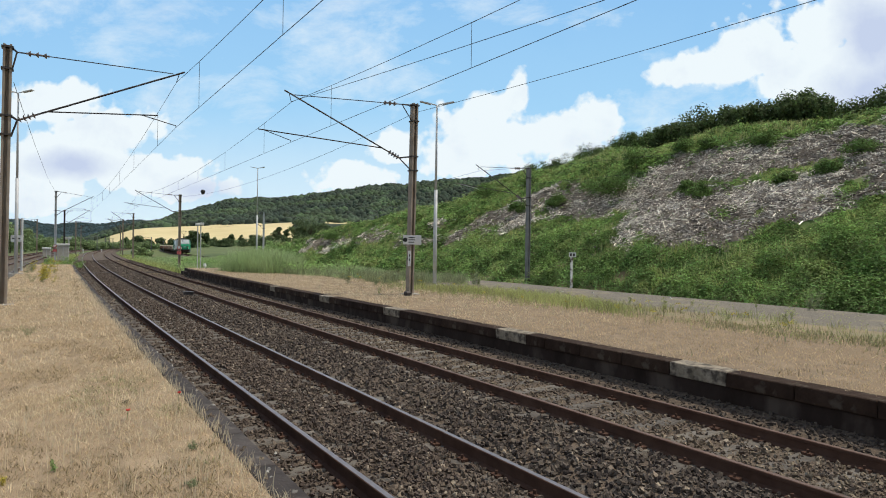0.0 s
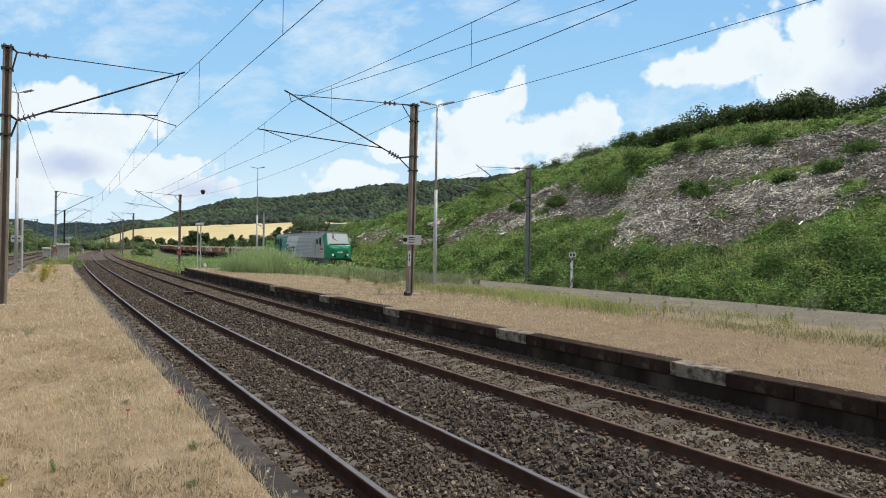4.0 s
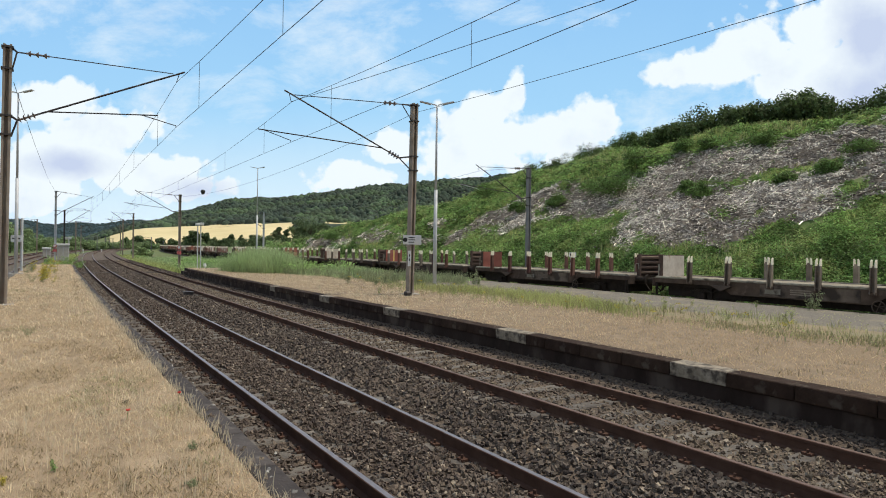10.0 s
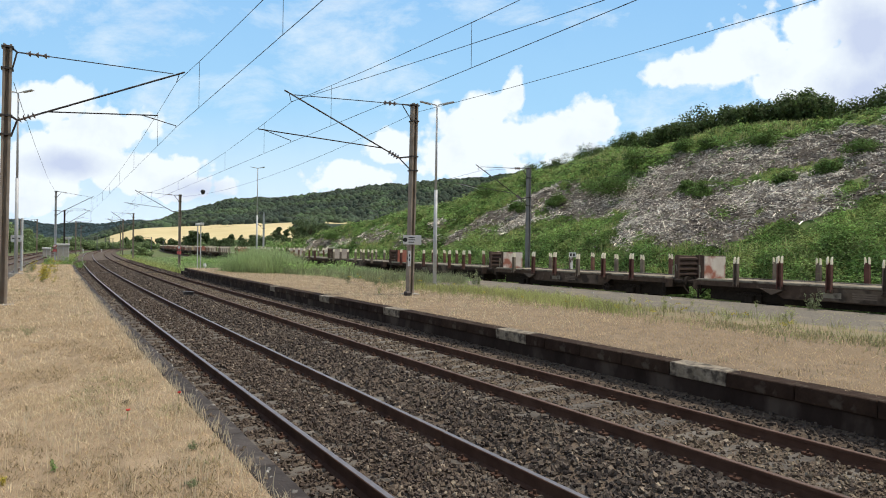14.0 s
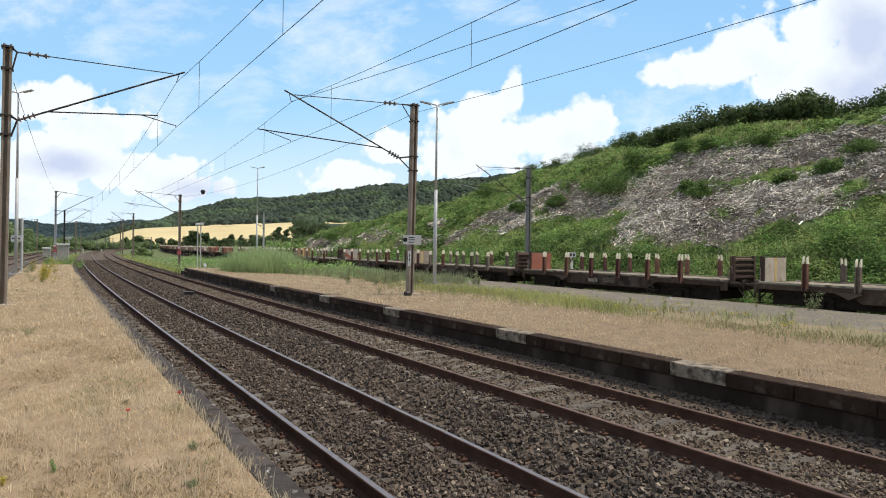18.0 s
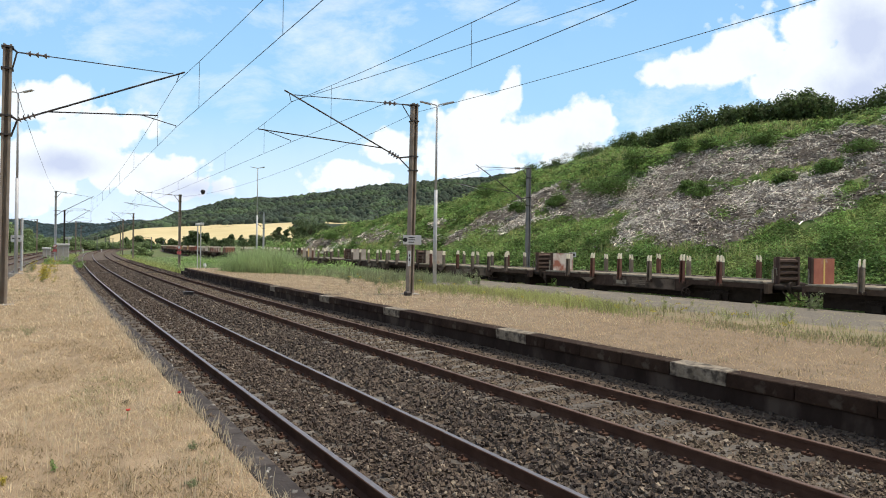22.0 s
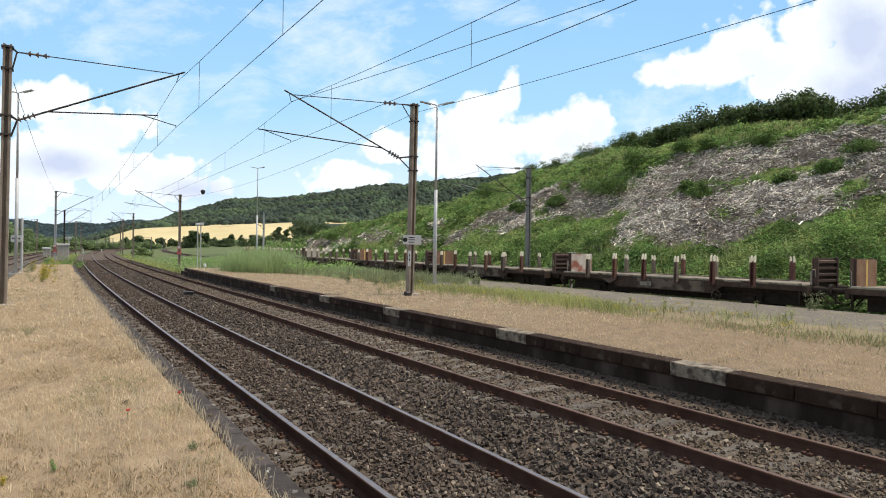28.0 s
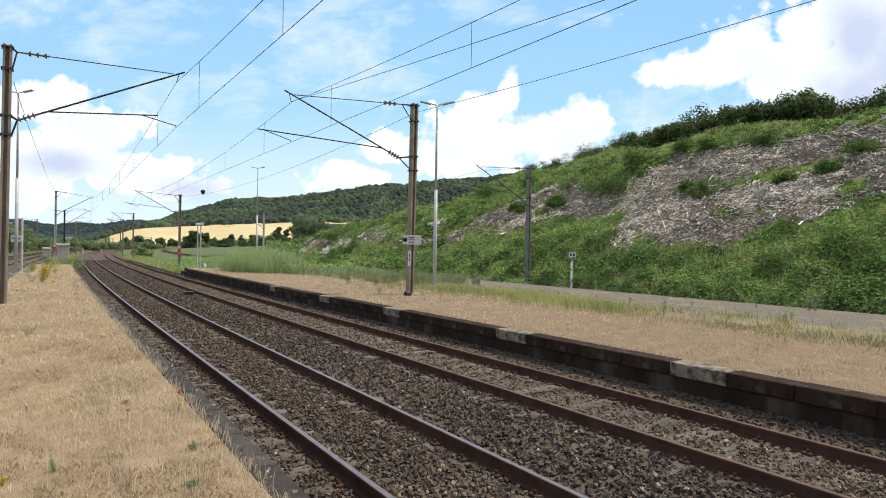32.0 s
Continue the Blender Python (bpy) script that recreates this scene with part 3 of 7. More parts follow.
def make_ballast_stones():
    p = scatter(82000, EDGE_L + 0.02, 8.66, 1.2, 100, -0.165, 3.15)
    p = np.r_[p, scatter(6500, EDGE_L + 0.02, 8.66, -7, 1.2, -0.165), scatter(9000, 2.2, 4.3, 1.2, 15, -0.165, 1.3)]
    x = p[:, 0] - bend(p[:, 1])
    keep = np.ones(len(p), bool)
    for c in (T1 - 0.7525, T1 + 0.7525, T2 - 0.7525, T2 + 0.7525):
        keep &= np.abs(x - c) > 0.085
    near_rail = np.min([np.abs(x - c) for c in (T1 - 0.7525, T1 + 0.7525, T2 - 0.7525, T2 + 0.7525)], 0) < 0.35
    saw = np.abs(((p[:, 1] - 0.9) / 0.6 + 0.5) % 1 - 0.5) * 0.6
    keep &= ~((saw < 0.13) & near_rail & (x < 5.2) & (rng.random(len(p)) < 0.75))
    saw = np.abs(((p[:, 1] - 0.72) / 0.6 + 0.5) % 1 - 0.5) * 0.6
    keep &= ~((saw < 0.13) & near_rail & (x > 5.2) & (rng.random(len(p)) < 0.7))
    mid = np.exp(-((x - 5.2) / 0.55) ** 2)
    p[:, 2] += np.clip((x - 8.0) / 0.66, 0, 1) * 0.13
    p[:, 2] += np.where(np.abs(x - T1) < 0.42, 0.03, 0.0)
    p[:, 2] += mid * 0.05 + rng.uniform(-0.015, 0.025, len(p))
    keep &= ~((x < 2.25) & (rng.random(len(p)) < 0.45))
    inner = (np.abs(x - T2) < 0.75)
    near = x < 4.3
    size = 0.0295 + 0.0005 * np.clip(p[:, 1] - 8, 0, 60)
    # stones beside the platform wall get the colour with shade painted in
    for sel, m, lab, share in ((near, [M["stone"], M["stone_pale"]], "dark brown angular ballast stones between the near rails", 0.05), (inner, [M["stone_tan"], M["stone_pale"]], "tan ballast stones inside the platform track", 0.15), (x > 7.85, [M["stone_shade"], M["stone_grey"]], "dark sooty ballast stones along the platform wall", 0.25), (~near & ~inner & (x <= 7.85), [M["stone_grey"], M["stone_pale"]], "grey-brown angular ballast stones heaped between the tracks", 0.06)):
        k = keep & sel
        stones("ballast_stones", p[k], size[k] * (1.0 if lab[0] != "g" else 1.2), m, lab, share=share)


make_ballast_stones()
chips = scatter(420, 1.45, 2.3, 2.5, 24, 0, 1.6)
chips[:, 2] = np.where(chips[:, 0] - bend(chips[:, 1]) < EDGE_L - 0.02, PLAT + 0.015, -0.14)
stones("concrete_chips", chips, 0.022, [M["concrete"], M["stone_tan"]], "pale crumbs of concrete along the platform edge", "rubble", 0.4)
litter = np.array([[20.9, 19.6, 0.335], [19.8, 20.4, 0.345], [21.6, 16.0, 0.325]])
stones("pale_stones", litter, 0.09, [M["white"], M["concrete"]], "pale stones lying on the asphalt", "stone", 0.3)


# ---- overhead line ----
def h_post(bm, x, y, z0, z1, w, d, lean=0.0):
    """A pair of channel irons with a web between, leaning by so many metres at the top."""
    def bar(xa, xb, ya, yb):
        r = box(bm, xa, xb, ya, yb, z0, z1)
    n0 = len(bm.verts)
    bar(x - w / 2, x - w / 2 + 0.06, y - d / 2, y + d / 2)
    bar(x + w / 2 - 0.06, x + w / 2, y - d / 2, y + d / 2)
    bar(x - w / 2 + 0.06, x + w / 2 - 0.06, y - 0.008, y + 0.008)
    bm.verts.ensure_lookup_table()
    for v in bm.verts[n0:]:
        v.co.x += lean * (v.co.z - z0) / (z1 - z0)
    return bm


def insulator(bm, a, b, n=3, r=0.09):
    a, b = Vector(a), Vector(b)
    rod(bm, a, b, 0.03, seg=6)
    d = (b - a) / n
    for i in range(n):
        c = a + d * (i + 0.5)
        rod(bm, c - d * 0.18, c + d * 0.12, r * 0.55, r, seg=10)


def make_mast(x, y, z0, top, wire_x, wire_z, carry_z, side, label, material, lean=0.0, d=0.26, register=0.5, reach=1.0):
    """A mast with one cantilever: side = -1 when it reaches towards -x."""
    mast = empty("catenary_mast", label, "mast", "overhead line masts")
    part("post", h_post(bmesh.new(), x, y, z0, top, 0.22, d, lean), material, mast)
    part("footing", boxm(x - 0.3, x + 0.3, y - 0.3, y + 0.3, z0 - 0.5, z0 + 0.03, bev=0.02), M["concrete"], mast)
    xt = x + lean + side * 0.11
    up = carry_z + 0.22
    bm = bmesh.new()
    tie_end = Vector((wire_x - side * 0.1, y, up + 0.05))
    tie_a = Vector((xt + side * 0.45 * reach, y, top - 0.10 - (1 - reach) * 0.1))
    rod(bm, (xt, y, top - 0.08), tie_a, 0.03, seg=6)
    rod(bm, (xt, y, top - 0.7), tie_a, 0.022, seg=6)
    t = tie_end - tie_a
    rod(bm, tie_a, tie_a + t * 0.06, 0.02, seg=6)
    rod(bm, tie_a + t * 0.19, tie_end, 0.015, seg=6)
    part("tie", bm, M["mast_dark"], mast)
    bm = bmesh.new()
    insulator(bm, tie_a + t * 0.05, tie_a + t * 0.19)
    part("insulator", bm, M["insul"], mast, "brown ribbed insulator")
    foot = Vector((xt + side * 0.55 * reach, y, carry_z - 1.55 - (1 - reach) * 0.32))
    tip = Vector((wire_x + side * 0.25, y, up + 0.16))
    bm = bmesh.new()
    rod(bm, (xt, y, foot.z + 0.10), foot, 0.03, seg=6)
    rod(bm, (xt, y, foot.z - 0.45), foot, 0.026, seg=6)
    s = tip - foot
    rod(bm, foot + s * 0.1, tip, 0.028, seg=8)
    part("strut", bm, M["mast_dark"], mast)
    bm = bmesh.new()
    insulator(bm, foot, foot + s * 0.1, 4, 0.1)
    part("insulator", bm, M["insul"], mast, "brown ribbed insulator")
    bm = bmesh.new()
    a = foot + s * 0.16
    b = Vector((wire_x + side * (register + 0.25 if register > 0.6 else -0.55), y, wire_z + 0.33))
    rod(bm, a, b, 0.02, seg=6)
    part("register_arm", bm, M["mast_dark"], mast)
    bm = bmesh.new()
    c = a + (b - a) * (0.96 if register > 0.6 else 0.84)
    rod(bm, c, (wire_x, y, wire_z + 0.06), 0.014, seg=6)
    rod(bm, (wire_x, y, wire_z + 0.06), (wire_x, y, wire_z), 0.012, seg=6)
    part("steady_arm", bm, M["galv"] if register > 1.5 else M["mast_dark"], mast)
    part("hanger", rodm(tip - s * 0.035, (wire_x, y, carry_z), 0.012, seg=6), M["mast_dark"], mast)
    for zz in (top - 0.08, top - 0.7, foot.z + 0.1, foot.z - 0.45):
        xx = x + lean * (zz - z0) / (top - z0)
        part("clamp", boxm(xx - 0.15, xx + 0.15, y - d / 2 - 0.025, y + d / 2 + 0.025, zz - 0.025, zz + 0.025), M["mast_dark"], mast)
    return mast


def wire_line(name, runs, r, label, drops=()):
    w = empty(name, label, "wire", "overhead wires")
    for nm, pts in runs:
        part(nm, tube(bmesh.new(), pts, r), M["wire"], w)
    for a, b in drops:
        part("dropper", rodm(a, b, 0.006, seg=4), M["wire"], w)
    return w


def catenary(name, posts, cont_z, label, tail=None):
    """Contact wire through the posts' points and a sagging carrier above, with droppers. posts: (x, y, wire z, carrier z)."""
    contact, carrier, drops = [], [], []
    for (xa, ya, wa, ca), (xb, yb, wb, cb) in zip(posts, posts[1:]):
        n = 14
        for i in range(n + (posts[-1][1] == yb)):
            t = i / n
            sag = 4 * t * (1 - t)
            x, y = xa + (xb - xa) * t, ya + (yb - ya) * t
            cw = wa + (wb - wa) * t - 0.02 * sag
            cc = ca + (cb - ca) * t - 0.75 * sag
            contact.append((x, y, cw))
            carrier.append((x, y, cc))
            if i % 2 == 1:
                drops.append(((x, y, cw), (x, y, cc)))
    return wire_line(name, (("contact_wire", contact), ("carrier_wire", carrier)), 0.007, label, drops)


make_mast(12.07, 20.9, PLAT, 7.92, 7.2, 5.88, 7.28, -1, "two-channel steel mast with cantilever on the grass platform", M["mast"], lean=0.10, register=0.9)
make_mast(-0.98, 21.84, PLAT, 7.97, 3.62, 6.11, 7.60, 1, "rust-brown steel mast with cantilever on dry grass", M["mast"], lean=0.05, reach=0.25)
make_mast(27.0, 31.15, 0.0, 7.7, 22.9, 5.95, 7.15, -1, "grey weathered mast at the foot of the slope", M["mast_grey"], register=1.6)
make_mast(11.43, 66.0, -0.3, 7.3, 7.6, 5.9, 7.1, -1, "slim steel mast beyond the platform end", M["mast"], register=0.9)
make_mast(12.2, 111.0, -0.3, 7.3, 9.3, 5.9, 7.0, -1, "slim steel mast beside the curving line", M["mast"], register=0.9)
make_mast(13.4, 139.0, -0.3, 7.3, 10.9, 5.9, 7.0, -1, "distant slim steel mast", M["mast"])
make_mast(16.8, 180.0, -0.3, 7.3, 13.9, 5.9, 7.0, -1, "distant slim steel mast", M["mast"])
make_mast(1.15, 84.0, -0.3, 8.3, 4.7, 6.0, 7.5, 1, "pale steel mast between yard and main line", M["galv"])
make_mast(2.6, 108.0, -0.3, 7.2, 5.7, 6.0, 7.0, 1, "dark steel mast beside the main line", M["mast_dark"])
make_mast(5.7, 151.0, -0.3, 7.0, 8.4, 6.0, 6.9, 1, "distant slim steel mast", M["mast"])
make_mast(8.1, 184.0, -0.3, 7.0, 10.9, 6.0, 6.9, 1, "distant slim steel mast", M["mast"])
make_mast(-1.1, 148.0, -0.3, 7.0, -4.2, 6.0, 6.9, -1, "distant slim steel mast over the yard", M["mast"])
make_mast(-3.34, 130.0, -0.3, 6.4, -6.2, 5.4, 6.2, -1, "slim steel mast over the yard", M["mast"])
make_mast(28.9, 96.0, -0.3, 7.5, 26.4, 5.9, 7.0, -1, "galvanised mast at the foot of the slope", M["galv"])
for x, y, top in ((15.42, 300.0, 5.0), (16.62, 260.0, 5.3), (21.23, 285.0, 5.5), (27.05, 340.0, 4.4), (25.99, 310.0, 4.8), (28.19, 210.0, 4.6), (36.12, 240.0, 3.6)):
    far_mast = empty("catenary_mast", "slim far-off steel mast beside the curving line", "mast", "overhead line masts")
    part("post", h_post(bmesh.new(), x, y, -0.4, top, 0.24, 0.2), M["mast_grey"], far_mast)
    part("arm", rodm((x, y, top - 0.1), (x - 2.4, y, top - 0.2), 0.04, seg=5), M["mast_dark"], far_mast)
    part("strut", rodm((x, y, top - 1.3), (x - 2.3, y, top - 0.3), 0.04, seg=5), M["mast_dark"], far_mast)
catenary("overhead_line", [(3.5, -29, 6.0, 7.5), (3.62, 21.84, 6.11, 7.60), (4.7, 84, 6.0, 7.5), (8.4, 151, 6.0, 6.9), (10.9, 184, 6.0, 6.9)], 6.0, "contact wire and carrier over the near track")
catenary("overhead_line", [(6.8, -30, 5.8, 7.2), (7.2, 20.9, 5.88, 7.28), (7.6, 66, 5.9, 7.1), (9.3, 111, 5.9, 7.0), (10.9, 139, 5.9, 7.0), (13.9, 180, 5.9, 7.0)], 5.9, "contact wire and carrier over the platform track")
catenary("overhead_line", [(24.6, -30, 5.7, 6.9), (22.9, 31.15, 5.95, 7.15), (26.4, 96, 5.7, 7.0), (30.0, 150, 5.7, 7.0)], 5.7, "contact wire and carrier over the outer line")


def sag_wire(name, a, b, dip, label, n=16):
    a, b = Vector(a), Vector(b)
    pts = [a + (b - a) * (i / n) - Vector((0, 0, dip * 4 * (i / n) * (1 - i / n))) for i in range(n + 1)]
    return wire_line(name, (("feeder_wire", [tuple(q) for q in pts]),), 0.008, label)


sag_wire("feeder_line", (12.3, -25, 7.6), (12.27, 20.9, 7.6), 0.6, "thin feeder wire on the backs of the masts")
sag_wire("feeder_line", (12.27, 20.9, 7.6), (11.5, 66.0, 7.1), 0.75, "thin feeder wire on the backs of the masts")
sag_wire("feeder_line", (12.5, -25, 6.75), (7.2, 20.9, 7.30), 0.3, "second carrier wire over the platform track")
sag_wire("feeder_line", (-0.78, 21.84, 6.9), (1.15, 84.0, 8.2), 0.5, "thin feeder wire over the yard side")
ball = empty("marker_ball", "black marker ball on the feeder wire", "marker ball")
bm = bmesh.new()
bmesh.ops.create_uvsphere(bm, u_segments=16, v_segments=10, radius=0.2, matrix=Matrix.Translation((11.68, 56.7, 6.93)))
part("ball", bm, M["black"], ball, smooth=True)
part("wire_clamp", rodm((11.66, 56.45, 6.72), (11.66, 56.95, 6.72), 0.03), M["mast_dark"], ball)


def make_lamp(x, y, z0, top, label, arms=((-1, 0.0),), material=None):
    lp = empty("street_lamp", label, "lamp post", "platform lamps")
    mid = z0 + (top - z0) * 0.53
    material = material or M["galv"]
    part("base_plate", boxm(x - 0.35, x + 0.35, y - 0.3, y + 0.3, z0 - 0.2, z0 + 0.06, bev=0.02), M["concrete"], lp)
    part("pole", rod(rodm((x, y, z0), (x, y, mid), 0.10, 0.09, seg=10), (x, y, mid), (x, y, top), 0.065, 0.045, seg=10), material, lp, smooth=True)
    for s, yy in arms:
        bm = bmesh.new()
        a = Vector((x, y, top))
        dx, dy = s * math.cos(YAW), -s * math.sin(YAW)
        rod(bm, a, (x + dx * 0.35, y + dy * 0.35, top + 0.10), 0.03, seg=6)
        part("arm", bm, material, lp)
        bm = bmesh.new()
        prism(bm, [(0.0, -0.03), (0.56, 0.10), (0.55, 0.15), (0.05, 0.045)], "y", -0.11, 0.11)
        h = part("lamp_head", bm, M["galv"], lp)
        h.matrix_basis = Matrix.Translation((x + dx * 0.3, y + dy * 0.3, top + 0.06)) @ pose(0, 0, 0, 0, 0, math.degrees(math.atan2(dy, dx)))
    return lp


make_lamp(16.44, 25.99, 0.37, 9.4, "tall grey lamp post with twin heads on the platform", ((-1, 0), (1, 0)))
make_lamp(-1.32, 43.3, PLAT, 10.9, "tall grey lamp post on the grass platform", ((-1, 0), (1, 0)))
make_lamp(21.35, 73.6, -0.35, 11.5, "tall grey lamp post in the grass", ((-1, 0), (1, 0)))


# ---- the freight train ----
M["wag"] = mat("sooty_wagon_frame_mat", (0.046, 0.030, 0.023), (0.088, 0.060, 0.046), 2.5, 0.9, 0.4, 30, vary=0.3, spots=(0.105, 0.075, 0.058), spot_scale=3.0, spot_at=0.64)
M["wag_panel"] = mat("dusty_side_panel_mat", (0.085, 0.062, 0.048), (0.155, 0.12, 0.095), 2.0, 0.9, 0.3, 20, vary=0.3, spots=(0.045, 0.034, 0.028), spot_scale=1.5, spot_at=0.55)
M["under"] = mat("underframe_black_mat", (0.019, 0.013, 0.0095), (0.042, 0.030, 0.023), 4.0, 0.85, 0.3, 30)
M["deck"] = mat("grey_deck_plank_mat", (0.17, 0.14, 0.105), (0.30, 0.255, 0.20), 3.0, 0.9, 0.5, 30, vary=0.25)
M["deck_rail"] = mat("pale_deck_rail_mat", (0.20, 0.18, 0.145), (0.33, 0.30, 0.25), 2.0, 0.85, 0.3, 20, vary=0.3, spots=(0.08, 0.065, 0.052), spot_scale=2.0, spot_at=0.56)
M["rib"] = mat("brown_end_wall_mat", (0.072, 0.045, 0.036), (0.12, 0.078, 0.063), 3.0, 0.85, 0.3, 30, vary=0.3)
M["stake_rust"] = mat("rust_red_stake_mat", (0.105, 0.048, 0.038), (0.185, 0.09, 0.07), 3.0, 0.8, 0.2, 30, vary=0.3)
M["stake_grey"] = mat("brown_stake_mat", (0.13, 0.102, 0.08), (0.235, 0.192, 0.155), 3.0, 0.85, 0.2, 30, vary=0.35)
M["tip"] = mat("white_tip_paint_mat", (0.78, 0.71, 0.56), (0.90, 0.84, 0.69), 6.0, 0.7)
M["plate_red"] = mat("rust_red_end_plate_mat", (0.30, 0.10, 0.075), (0.40, 0.15, 0.11), 2.0, 0.8, 0.2, 30, vary=0.2, spots=(0.45, 0.36, 0.32), spot_scale=1.3, spot_at=0.64)
M["plate_half"] = mat("flaking_red_white_plate_mat", (0.50, 0.44, 0.40), (0.62, 0.58, 0.53), 2.0, 0.8, 0.2, 30, vary=0.15, spots=(0.32, 0.12, 0.09), spot_scale=1.1, spot_at=0.50)
M["plate_white"] = mat("worn_white_end_plate_mat", (0.44, 0.38, 0.33), (0.64, 0.59, 0.53), 2.0, 0.8, 0.2, 30, vary=0.2, spots=(0.34, 0.21, 0.15), spot_scale=2.0, spot_at=0.66)
M["plate_tan"] = mat("weathered_tan_end_plate_mat", (0.38, 0.32, 0.265), (0.56, 0.50, 0.43), 2.0, 0.8, 0.2, 30, vary=0.2, spots=(0.30, 0.19, 0.13), spot_scale=1.6, spot_at=0.62)
M["plate_rust"] = mat("brown_rust_end_plate_mat", (0.22, 0.12, 0.075), (0.36, 0.23, 0.16), 1.6, 0.85, 0.2, 30, vary=0.2)
M["stripe"] = mat("yellow_stripe_mat", (0.62, 0.42, 0.12), (0.72, 0.52, 0.2), 4.0, 0.7)
M["wheel"] = mat("brake_dust_wheel_mat", (0.05, 0.036, 0.03), (0.09, 0.066, 0.055), 4.0, 0.75, metal=0.3)

M["logo_red"] = mat("dark_red_emblem_mat", (0.30, 0.015, 0.05), (0.38, 0.03, 0.07), 2.0, 0.4)

WL = 13.86


def mesh_from(bm, name, material, smooth_shade=False):
    me = bpy.data.meshes.new(name)
    bm.to_mesh(me)
    bm.free()
    me.materials.append(material)
    if smooth_shade:
        me.polygons.foreach_set("use_smooth", np.ones(len(me.polygons), dtype=bool))
    return me


def wheelset_meshes(r):
    bm = bmesh.new()
    for s in (-1, 1):
        rod(bm, (s * 0.69, 0, 0), (s * 0.75, 0, 0), r + 0.03, r + 0.02, seg=24)
        rod(bm, (s * 0.75, 0, 0), (s * 0.82, 0, 0), r, r - 0.005, seg=24)
        rod(bm, (s * 0.82, 0, 0), (s * 0.84, 0, 0), r * 0.78, r * 0.76, seg=24)
    rod(bm, (-1.0, 0, 0), (1.0, 0, 0), 0.08, seg=10)
    for k in range(6):
        a = k * math.pi / 3
        for s in (-1, 1):
            c, d = math.cos(a) * r * 0.5, math.sin(a) * r * 0.5
            box(bm, s * 0.835, s * 0.855, c - 0.05, c + 0.05, d - 0.05, d + 0.05)
    return mesh_from(bm, "wheelset", M["wheel"])


WHEEL_R = 0.5
WHEEL_MESH = wheelset_meshes(WHEEL_R)


def buffers(thing, y, s, z=1.05):
    for x in (-0.87, 0.87):
        bm = bmesh.new()
        rod(bm, (x, y, z), (x, y + s * 0.40, z), 0.115, seg=12)
        rod(bm, (x, y + s * 0.30, z), (x, y + s * 0.58, z), 0.085, seg=12)
        rod(bm, (x, y + s * 0.58, z), (x, y + s * 0.62, z), 0.23, seg=16)
        part("buffer", bm, M["under"], thing)
    bm = bmesh.new()
    box(bm, -0.06, 0.06, y, y + s * 0.5, z - 0.12, z - 0.02)
    rod(bm, (0.3, y, z - 0.2), (0.36, y + s * 0.35, z - 0.55), 0.03, seg=6)
    rod(bm, (-0.3, y, z - 0.2), (-0.36, y + s * 0.35, z - 0.55), 0.03, seg=6)
    part("coupling", bm, M["under"], thing)


